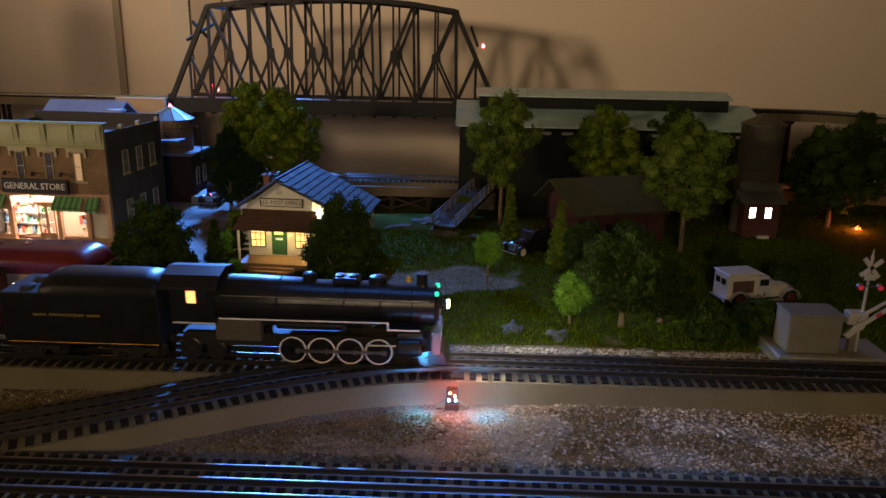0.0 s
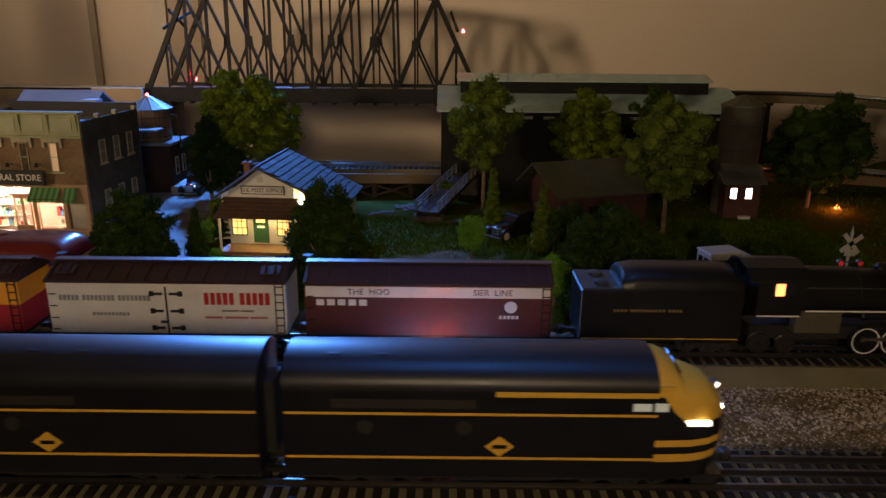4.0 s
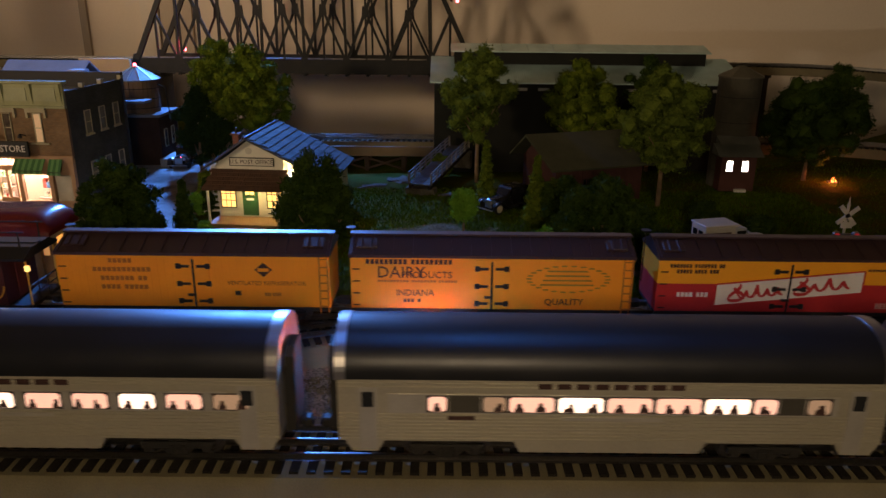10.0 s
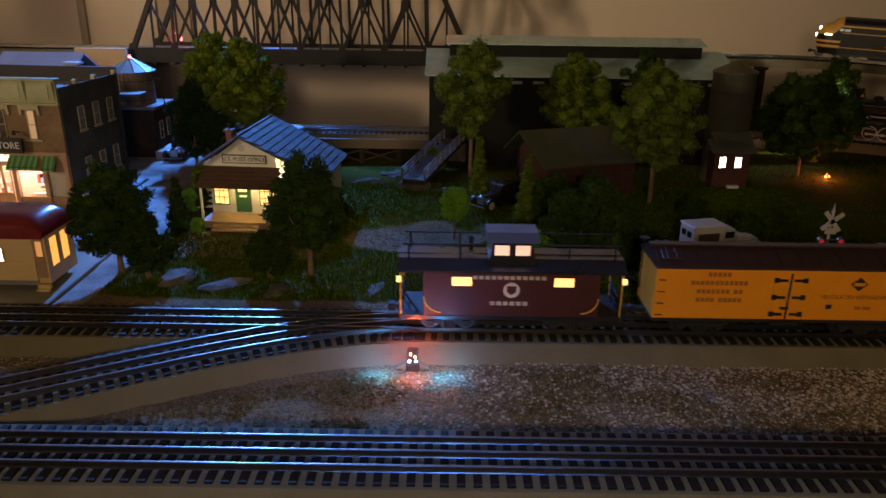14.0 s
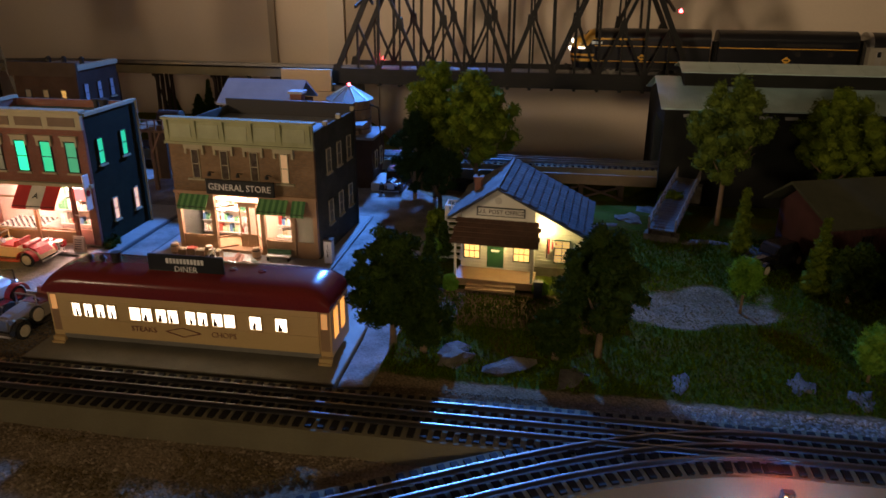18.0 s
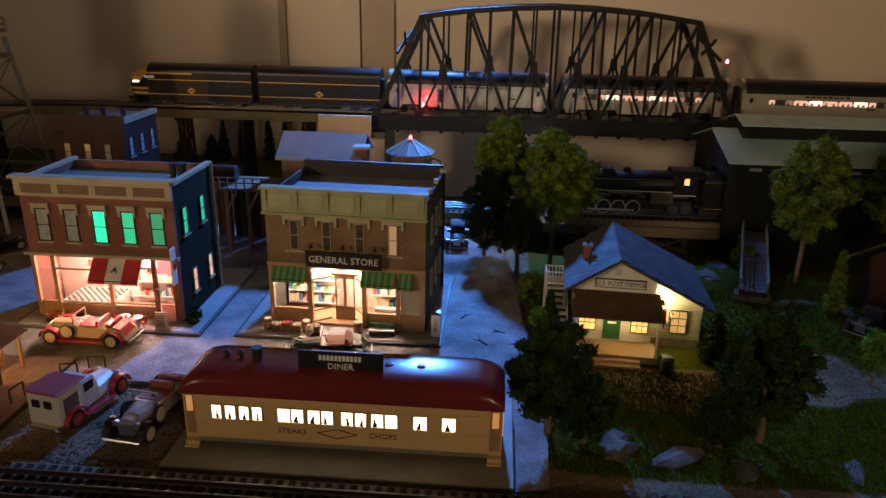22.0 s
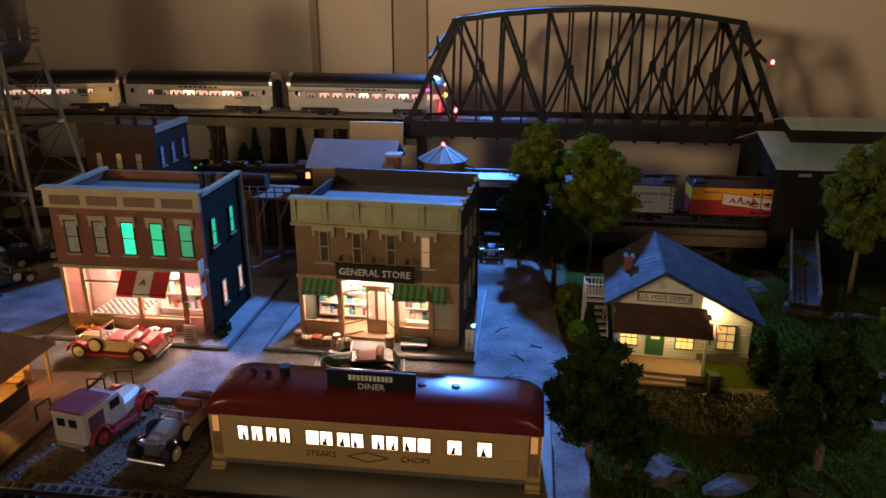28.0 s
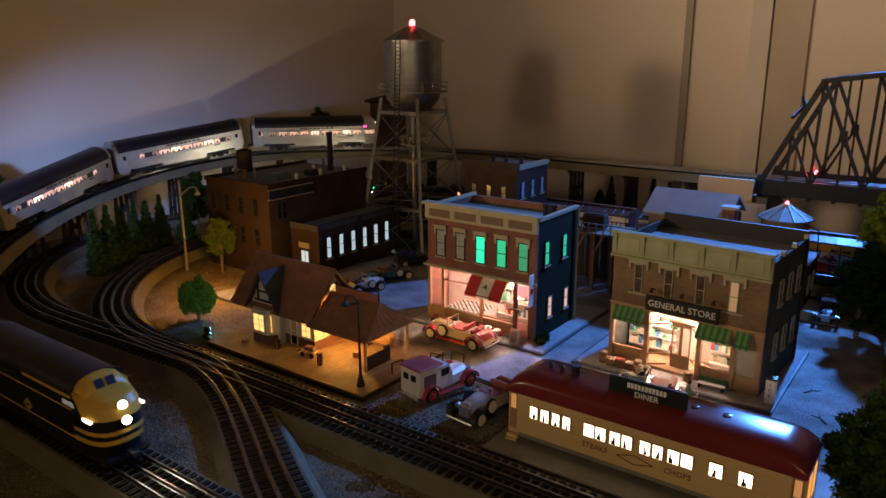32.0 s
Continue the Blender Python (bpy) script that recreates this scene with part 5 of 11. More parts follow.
sash(stn, 0.82, 0.018, 0.842, 0.044, SX1, GLOW_YELLOW, CLAP, 1, 3, 3, axis="y")
part("wall_clock", lathe(BM(), [(0.005, SY0 - 0.004), (0.005, SY0 - 0.001)], (-1.036, 0, 0.047), 14, "y"), SIGN_BLACK, stn)
# open waiting canopy
CX0, CX1 = SX1 + 0.004, -0.895
shingle_slope(rf, (CX0, 0.764, 0.044), (CX1, 0.764, 0.044), (CX1 - 0.018, 0.815, 0.082), (CX0, 0.815, 0.082), 12, 7, SHINGLE_BROWN)
shingle_slope(rf, (CX1, 0.866, 0.044), (CX0, 0.866, 0.044), (CX0, 0.815, 0.082), (CX1 - 0.018, 0.815, 0.082), 8, 5, SHINGLE_BROWN)
shingle_slope(rf, (CX1, 0.764, 0.044), (CX1, 0.866, 0.044), (CX1 - 0.018, 0.8155, 0.082), (CX1 - 0.018, 0.8145, 0.082), 6, 6, SHINGLE_BROWN)
rg = part("ridge_sign", box(BM(), CX0 + 0.01, 0.813, 0.082, CX1 - 0.02, 0.817, 0.092), mat("ridge_red", (0.30, 0.10, 0.05)), stn, "reddish ridge board")
for x in (CX0 + 0.01, CX1 - 0.02):
    part("ridge_finial", rod(BM(), (x, 0.815, 0.08), (x, 0.815, 0.098), 0.001), IRON, rg)
for x, y in ((CX1 - 0.008, 0.772), (CX1 - 0.008, 0.858), (CX1 - 0.05, 0.858)):
    part("canopy_post", box(BM(), x - 0.0016, y - 0.0016, 0, x + 0.0016, y + 0.0016, 0.046), WOOD_TAN, stn)
part("canopy_screen", box(BM(), CX1 - 0.009, 0.774, 0.0, CX1 - 0.0075, 0.822, 0.020), WOOD_DARK, stn)
part("canopy_back", box(BM(), CX0, 0.858, 0.0, CX1 - 0.03, 0.860, 0.022), WOOD_TAN, stn)
lamp("station_lamp", "POINT", (-0.965, 0.800, 0.050), 0.42, (1.0, 0.50, 0.10), 0.006)
lamp("station_yard_lamp", "POINT", (-1.315, 0.86, 0.09), 1.0, (1.0, 0.46, 0.08), 0.006)

# ---- dark factory ----
fac = thing("brick_factory", "tall dark brick factory with a lower lit annex", "building", Matrix.Diagonal((1, 1, 1.16, 1)))
part("tall_block", box(BM(), -1.53, 1.0, 0, -1.345, 1.27, 0.148), DARK_BRICK, fac)
part("parapet", box(BM(), -1.532, 0.998, 0.148, -1.343, 1.003, 0.155), DARK_BRICK, fac)
part("parapet", box(BM(), -1.349, 1.003, 0.148, -1.343, 1.272, 0.155), DARK_BRICK, fac)
part("parapet", box(BM(), -1.532, 1.003, 0.148, -1.526, 1.272, 0.155), DARK_BRICK, fac)
part("flat_roof", box(BM(), -1.526, 1.003, 0.148, -1.349, 1.27, 0.150), ROOF_GREY, fac)
ax = part("annex", box(BM(), -1.345, 1.05, 0, -1.272, 1.29, 0.078), DARK_BRICK, fac, "lower brick annex with lit windows")
part("annex_roof", box(BM(), -1.342, 1.053, 0.078, -1.275, 1.287, 0.080), ROOF_GREY, ax)
part("annex_parapet", box(BM(), -1.2755, 1.048, 0.078, -1.270, 1.292, 0.088), GREEN_SIDE, ax)
part("annex_parapet", box(BM(), -1.345, 1.048, 0.078, -1.2755, 1.0525, 0.088), GREEN_SIDE, ax)
BLUEW = mat("bluish_lit_pane", (0.60, 0.75, 0.85), None, 0.4, emit=0.75, bump=0)
for i in range(6):
    y = 1.078 + 0.034 * i
    sash(fac, y - 0.0055, 0.030, y + 0.0055, 0.064, -1.272, BLUEW, IRON, 1, 1, 2, None, STONE_TRIM, axis="y")
for y in (1.052, 1.165, 1.286):
    part("annex_pier", box(BM(), -1.272, y - 0.004, 0, -1.268, y + 0.004, 0.086), DARK_BRICK, ax)
sash(fac, -1.318, 0.006, -1.298, 0.042, 1.05, BLUEW, IRON, -1, 2, 1, name="door")
part("door_plate", box(BM(), -1.322, 1.047, 0.047, -1.294, 1.05, 0.056), STONE_TRIM, fac)
for i in range(4):
    for z in (0.10, 0.05):
        sash(fac, -1.515 + 0.042 * i, z, -1.503 + 0.042 * i, z + 0.028, 1.0, DARK_GLASS, IRON, -1, 1, 2)
for i in range(2):
    sash(fac, 1.02 + 0.013 * i, 0.095, 1.03 + 0.013 * i, 0.122, -1.345, DARK_GLASS, IRON, 1, 1, 2, axis="y")
sg = part("wall_sign", box(BM(), -1.345, 1.0, 0.130, -1.3425, 1.11, 0.145), SIGN_BLACK, fac, "long dark framed wall sign")
bm = BM()
for a in (0.129, 0.145):
    box(bm, -1.345, 0.999, a, -1.341, 1.111, a + 0.0012)
part("sign_frame", bm, STONE_TRIM, sg)
tk = part("roof_tank", lathe(BM(), [(0.015, 0.166), (0.0155, 0.168), (0.0145, 0.196), (0.0155, 0.197), (0.004, 0.2)], (-1.475, 1.055, 0), 16), WOOD_DARK, fac, "dark roof tank on a cradle")
for x in (-0.013, 0.013):
    for y in (-0.013, 0.013):
        part("tank_leg", box(BM(), -1.475 + x - 0.0014, 1.055 + y - 0.0014, 0.15, -1.475 + x + 0.0014, 1.055 + y + 0.0014, 0.166), WOOD_TAN, tk)
for a, b in (((-0.013, -0.014, 0.151), (0.013, -0.014, 0.166)), ((0.013, -0.014, 0.151), (-0.013, -0.014, 0.166))):
    part("tank_brace", bar(BM(), (-1.475 + a[0], 1.055 + a[1], a[2]), (-1.475 + b[0], 1.055 + b[1], b[2]), 0.0012, 0.0012), WOOD_TAN, tk)
part("roof_house", box(BM(), -1.43, 1.06, 0.15, -1.39, 1.10, 0.162, 0.001), mat("roof_house_green", (0.12, 0.17, 0.15)), fac)
part("roof_heap", box(BM(), -1.40, 1.14, 0.15, -1.375, 1.17, 0.160, 0.003), IRON, fac)
part("chimney_stack", lathe(BM(), [(0.0065, 0.15), (0.0055, 0.215), (0.0068, 0.216), (0.0068, 0.220), (0.004, 0.220)], (-1.40, 1.22, 0), 14), IRON, fac)
for x, y in ((-1.365, 1.09), (-1.37, 1.16), (-1.36, 1.22), (-1.42, 1.19)):
    part("roof_vent", lathe(BM(), [(0.003, 0.15), (0.003, 0.157), (0.0045, 0.158), (0.0015, 0.163)], (x, y, 0), 10), WHITE_PAINT, fac)

# ---- steel water tower ----
GALV = mat("galvanised_steel", (0.250, 0.245, 0.230), (0.180, 0.170, 0.155), 0.38, 0.8, scale=35, bump=0.05)
wt = thing("water_tower", "tall silver water tower with red beacon on braced legs", "tower", pose(-1.272, 1.345, 0.0))
R = 0.060
part("tank", lathe(BM(), [(0.012, 0.292), (0.04, 0.302), (R * 0.93, 0.322), (R, 0.342), (R, 0.440), (R * 0.98, 0.440)], n=28), GALV, wt, smooth=True)
part("tank_roof", lathe(BM(), [(R * 1.1, 0.437), (R * 1.1, 0.440), (0.012, 0.468), (0.003, 0.470)], n=12), GALV, wt, "conical metal roof")
for z in (0.365, 0.39, 0.415):
    part("tank_hoop", lathe(BM(), [(R, z), (R + 0.0008, z + 0.0004), (R + 0.0008, z + 0.0012), (R, z + 0.0016)], n=28), GALV, wt)
part("beacon", lathe(BM(), [(0.0055, 0.469), (0.006, 0.476), (0.0045, 0.481), (0.002, 0.482)], n=12), GLOW_RED, wt, "glowing red beacon")
gal = part("gallery", lathe(BM(), [(R, 0.335), (R + 0.013, 0.335), (R + 0.013, 0.3375), (R, 0.3375)], n=28), GALV, wt, "walkway round the tank")
for z in (0.346, 0.356):
    part("rail", lathe(BM(), [(R + 0.012, z), (R + 0.013, z), (R + 0.013, z + 0.001), (R + 0.012, z + 0.001)], n=28), GALV, gal)
for k in range(20):
    a = 2 * math.pi * k / 20
    part("rail_post", rod(BM(), ((R + 0.0125) * math.cos(a), (R + 0.0125) * math.sin(a), 0.3375), ((R + 0.0125) * math.cos(a), (R + 0.0125) * math.sin(a), 0.357), 0.0006, n=5), GALV, gal)


def leg_at(sx, sy, z):
    u = 1 - z / 0.33
    return Vector((sx * (0.047 + 0.040 * u), sy * (0.047 + 0.040 * u), z))


for sx in (-1, 1):
    for sy in (-1, 1):
        part("leg", bar(BM(), leg_at(sx, sy, 0), leg_at(sx, sy, 0.325), 0.006, 0.006), GALV, wt)
cor = [(-1, -1), (1, -1), (1, 1), (-1, 1)]
for z in (0.10, 0.20, 0.295):
    for (a, b) in zip(cor, cor[1:] + cor[:1]):
        part("girder", bar(BM(), leg_at(*a, z), leg_at(*b, z), 0.003, 0.007), GALV, wt)
for z0, z1 in ((0.0, 0.10), (0.10, 0.20), (0.20, 0.295)):
    for (a, b) in zip(cor, cor[1:] + cor[:1]):
        part("brace", rod(BM(), leg_at(*a, z0 + 0.003), leg_at(*b, z1 - 0.003), 0.001, n=5), GALV, wt)
        part("brace", rod(BM(), leg_at(*b, z0 + 0.003), leg_at(*a, z1 - 0.003), 0.001, n=5), GALV, wt)
part("riser_pipe", rod(BM(), (0, 0, 0), (0, 0, 0.295), 0.006, n=12), GALV, wt)
bm = BM()
for x in (0.012, 0.024):
    rod(bm, (x, -0.092, 0.0), (x, -0.069, 0.44), 0.0012, n=6)
lad = part("ladder", bm, IRON, wt, "long black cage ladder")
for k in range(58):
    z = 0.006 + k * 0.0075
    y = -0.092 + 0.023 * z / 0.44
    part("rung", rod(BM(), (0.012, y, z), (0.024, y, z), 0.001, n=5), IRON, lad)
part("small_gallery", lathe(BM(), [(0.01, 0.225), (0.028, 0.225), (0.028, 0.228), (0.01, 0.228)], (0, 0, 0), 16), GALV, wt)
for k in range(10):
    a = 2 * math.pi * k / 10
    part("rail_post", rod(BM(), (0.0275 * math.cos(a), 0.0275 * math.sin(a), 0.228), (0.0275 * math.cos(a), 0.0275 * math.sin(a), 0.244), 0.0007, n=5), GALV, wt)
part("rail", lathe(BM(), [(0.0268, 0.243), (0.0282, 0.243), (0.0282, 0.2445), (0.0268, 0.2445)], n=16), GALV, wt)

# ---- wooden water tank on its brick pump house ----
ph = thing("pump_house", "small brick pump house under the water tank", "building", pose(0, 0, 0))
part("wall", box(BM(), -0.578, 1.345, 0, -0.482, 1.435, 0.090), DARK_BRICK, ph)
part("flat_roof", box(BM(), -0.582, 1.341, 0.090, -0.478, 1.439, 0.0945), ROOF_GREY, ph)
sash(ph, 1.365, 0.035, 1.378, 0.065, -0.482, DARK_GLASS, STONE_TRIM, 1, 1, 2, axis="y")
sash(ph, 1.40, 0.035, 1.413, 0.065, -0.482, DARK_GLASS, STONE_TRIM, 1, 1, 2, axis="y")
part("loading_step", box(BM(), -0.482, 1.33, 0, -0.44, 1.40, 0.018, 0.001), CONCRETE, ph)
tw = thing("wooden_water_tank", "round plank water tank with bluish cone roof and red lamp", "water tank", pose(-0.531, 1.39, 0.0945))
part("tank", lathe(BM(), [(0.0345, 0.0), (0.0345, 0.058)], n=24), WOOD_MID, tw)
for k in range(30):
    a = 2 * math.pi * k / 30
    part("stave", box(BM(), 0.0343, -0.0033, 0, 0.0362, 0.0033, 0.058), WOOD_MID, tw, at=Matrix.Rotation(a, 4, "Z"))
for z in (0.008, 0.024, 0.042):
    part("hoop", lathe(BM(), [(0.0364, z), (0.0369, z), (0.0369, z + 0.0012), (0.0364, z + 0.0012)], n=30), IRON, tw)
part("cone_roof", lathe(BM(), [(0.0425, 0.0565), (0.0425, 0.0585), (0.004, 0.080), (0.001, 0.0805)], n=12), mat("dull_blue_tin", (0.16, 0.20, 0.22), (0.11, 0.14, 0.16), 0.55, 0.2), tw, "dull bluish tin cone roof")
for k in range(12):
    a = 2 * math.pi * k / 12
    part("roof_seam", bar(BM(), (0.0425 * math.cos(a), 0.0425 * math.sin(a), 0.0588), (0.004 * math.cos(a), 0.004 * math.sin(a), 0.0803), 0.001, 0.001), TIN, tw)
part("beacon", lathe(BM(), [(0.0025, 0.0795), (0.003, 0.083), (0.001, 0.0855)], n=10), GLOW_RED, tw, "glowing red lamp")
bm = BM()
rod(bm, (0.036, 0, 0.048), (0.052, -0.004, 0.044), 0.0014)
rod(bm, (0.052, -0.004, 0.044), (0.056, -0.004, -0.02), 0.0012)
part("spout", bm, IRON, tw)

# ---- grey-roofed freight house behind the store ----
fh = thing("freight_house", "low timber freight house with bluish metal roof", "building", pose(0, 0, 0))
part("wall", box(BM(), -0.735, 1.32, 0, -0.605, 1.41, 0.150), WOOD_MID, fh)
part("roof", prism(BM(), [(1.308, 0.152), (1.365, 0.186), (1.422, 0.152), (1.422, 0.149), (1.365, 0.182), (1.308, 0.149)], -0.742, -0.600, "x"), mat("metal_roof_grey", (0.26, 0.29, 0.33), None, 0.5, scale=30), fh, "smooth bluish metal roof")
part("chimney", box(BM(), -0.612, 1.315, 0.09, -0.592, 1.333, 0.170, 0.0008), RED_BRICK, fh, "square red brick chimney")
part("chimney_cap", box(BM(), -0.615, 1.312, 0.170, -0.589, 1.336, 0.174), CONCRETE, fh)
lo = part("low_roof", box(BM(), -0.60, 1.30, 0.120, -0.585 + 0.10, 1.335, 0.124), ROOF_GREY, fh)

# ---- timber coal loader between the shops ----
cl = thing("timber_loader", "dark timber trestle loader with railings", "loader", pose(0, 0, 0))
part("deck", box(BM(), -0.895, 1.27, 0.105, -0.74, 1.35, 0.109), WOOD_MID, cl)
for x in (-0.885, -0.85, -0.815, -0.78, -0.75):
    for y in (1.275, 1.345):
        part("post", box(BM(), x - 0.003, y - 0.003, 0, x + 0.003, y + 0.003, 0.105), WOOD_MID, cl)
    part("brace", bar(BM(), (x, 1.273, 0.07), (x + 0.018, 1.273, 0.104), 0.003, 0.003), WOOD_TAN, cl)
for z in (0.118, 0.126):
    part("handrail", bar(BM(), (-0.895, 1.271, z), (-0.74, 1.271, z), 0.0015, 0.0015), WOOD_MID, cl)
for k in range(12):
    part("rail_post", box(BM(), -0.894 + k * 0.0138, 1.27, 0.109, -0.892 + k * 0.0138, 1.272, 0.127), WOOD_MID, cl)
part("tank", lathe(BM(), [(0.012, -0.85), (0.014, -0.848), (0.014, -0.81), (0.012, -0.808)], (0, 1.31, 0.123), 16, "x"), WOOD_DARK, cl)
for k in range(5):
    part("wall_board", box(BM(), -0.89 + 0.03 * k, 1.343, 0.0, -0.863 + 0.03 * k, 1.347, 0.10), WOOD_DARK, cl)

# ---- engine shed ----
shed = thing("engine_shed", "long dark engine shed with corrugated metal roof and raised monitor", "building", pose(0, 0, 0))
HX0, HX1, HYF, HYR, HYB = 0.008, 0.572, 1.400, 1.517, 1.634
HE, HRZ = 0.151, 0.186
SHED_WALL = mat("shed_dark_siding", (0.013, 0.014, 0.012), (0.009, 0.010, 0.008), 0.8, scale=30, spec=0.2)
part("front_wall", box(BM(), HX0, HYF, -0.03, HX1, HYF + 0.004, HE), SHED_WALL, shed)
part("back_wall", box(BM(), HX0, HYB - 0.004, -0.03, HX1, HYB, HE), SHED_WALL, shed)
for x in (HX0, HX1 - 0.004):
    part("end_wall", prism(BM(), [(HYF + 0.004, 0.122), (HYB - 0.004, 0.122), (HYB - 0.004, HE), (HYR, HRZ - 0.004), (HYF + 0.004, HE)], x, x + 0.004, "x"), SHED_WALL, shed)
    part("door_jamb", box(BM(), x, HYF + 0.004, -0.03, x + 0.004, HYF + 0.012, 0.122), SHED_WALL, shed)
    part("end_wall", box(BM(), x, 1.52, -0.03, x + 0.004, HYB - 0.004, 0.122), SHED_WALL, shed)
rf = part("roof", bar(BM(), (HX0 - 0.008, HYR, HRZ + 0.001), (HX1 + 0.006, HYR, HRZ + 0.001), 0.003, 0.002), TIN, shed, "pale corrugated metal roof")
for k in range(12):
    a, b = HX0 - 0.008 + (HX1 - HX0 + 0.014) * k / 12, HX0 - 0.008 + (HX1 - HX0 + 0.014) * (k + 0.99) / 12
    for e in (HYF - 0.010, HYB + 0.010):
        part("roof_sheet", slab_of([Vector((a, e, HE - 0.001)), Vector((b, e, HE - 0.001)), Vector((b, HYR, HRZ)), Vector((a, HYR, HRZ))], Vector((0, 0, 0.0018))), TIN, rf)
bm = BM()
for k in range(140):
    x = HX0 - 0.007 + (HX1 - HX0 + 0.012) * k / 140
    bar(bm, (x, HYF - 0.010, HE + 0.0013), (x, HYR, HRZ + 0.0022), 0.0016, 0.0012)
tagged(part("corrugation", bm, TIN, rf), kind="stuff")
mo = part("roof_monitor", box(BM(), 0.045, 1.478, 0.170, 0.525, 1.556, 0.201), SHED_WALL, shed, "raised roof monitor")
for k in range(10):
    a, b = 0.038 + 0.494 * k / 10, 0.038 + 0.494 * (k + 0.985) / 10
    for e in (1.468, 1.566):
        part("monitor_sheet", slab_of([Vector((a, e, 0.200)), Vector((b, e, 0.200)), Vector((b, HYR, 0.212)), Vector((a, HYR, 0.212))], Vector((0, 0, 0.0016))), TIN, mo)
for k in range(14):
    part("vent_slot", box(BM(), HX0 + 0.03 + 0.04 * k, HYF - 0.0008, HE - 0.014, HX0 + 0.05 + 0.04 * k, HYF, HE - 0.009), mat("slot_pale", (0.3, 0.3, 0.28)), shed)

# ---- silo, hut and barn ----
silo = thing("silo", "round grey silo with cone roof", "silo", pose(0.508, 1.255, -0.002))
part("wall", lathe(BM(), [(0.034, 0.0), (0.034, 0.182)], n=24), mat("silo_block", (0.07, 0.065, 0.045), (0.045, 0.042, 0.03), 0.85, scale=50), silo)
part("cone_roof", lathe(BM(), [(0.038, 0.181), (0.038, 0.183), (0.002, 0.200)], n=8), mat("silo_cone", (0.09, 0.085, 0.06)), silo)
for z in (0.03, 0.07, 0.11, 0.15):
    part("hoop", lathe(BM(), [(0.034, z), (0.0345, z), (0.0345, z + 0.001), (0.034, z + 0.001)], n=24), IRON, silo)
hut = thing("watchman_hut", "small dark red hut with two lit windows", "building", pose(0, 0, 0.002))
part("wall", box(BM(), 0.474, 1.200, 0, 0.530, 1.225, 0.058), mat("hut_red", (0.10, 0.035, 0.028)), hut)
part("roof", prism(BM(), [(1.190, 0.058), (1.222, 0.074), (1.226, 0.074), (1.226, 0.058)], 0.466, 0.538, "x"), mat("hut_roof", (0.12, 0.13, 0.11)), hut)
part("upper_roof", prism(BM(), [(1.202, 0.076), (1.222, 0.086), (1.226, 0.086), (1.226, 0.076)], 0.470, 0.534, "x"), mat("hut_roof", (0.12, 0.13, 0.11)), hut)
for x in (0.487, 0.512):
    sash(hut, x - 0.005, 0.033, x + 0.005, 0.050, 1.200, mat("hut_pane", (1.0, 0.86, 0.76), None, 0.4, emit=7.0, bump=0), IRON, -1, 2, 2)
part("door_step", box(BM(), 0.498, 1.192, 0.0, 0.516, 1.199, 0.0045), WHITE_PAINT, hut, "pale door step")
barn = thing("barn", "dark red wooden barn with mossy lean roof", "building", pose(0.243, 1.185, 0, 0, 0, 20) @ pose(-0.243, -1.185, 0))
part("wall", box(BM(), 0.168, 1.125, 0, 0.318, 1.235, 0.058), mat("barn_red", (0.075, 0.025, 0.022), (0.05, 0.018, 0.016), 0.85, scale=40), barn)
rf = part("roof", prism(BM(), [(1.105, 0.060), (1.195, 0.098), (1.25, 0.060), (1.25, 0.057), (1.195, 0.094), (1.105, 0.057)], 0.150, 0.332, "x"), mat("mossy_roof", (0.06, 0.065, 0.035), (0.04, 0.045, 0.024), 0.85, scale=30), barn)
for x in (0.168, 0.315):
    part("gable", prism(BM(), [(1.125, 0.058), (1.235, 0.058), (1.195, 0.09)], x, x + 0.003, "x"), mat("barn_red", (0.075, 0.025, 0.022)), barn)
for k in range(18):
    part("board_batten", box(BM(), 0.170 + 0.0083 * k, 1.1242, 0, 0.1712 + 0.0083 * k, 1.125, 0.058), mat("barn_red", (0.075, 0.025, 0.022)), barn)
sash(barn, 0.215, 0.02, 0.232, 0.038, 1.125, DARK_GLASS, WOOD_DARK, -1, 2, 2)

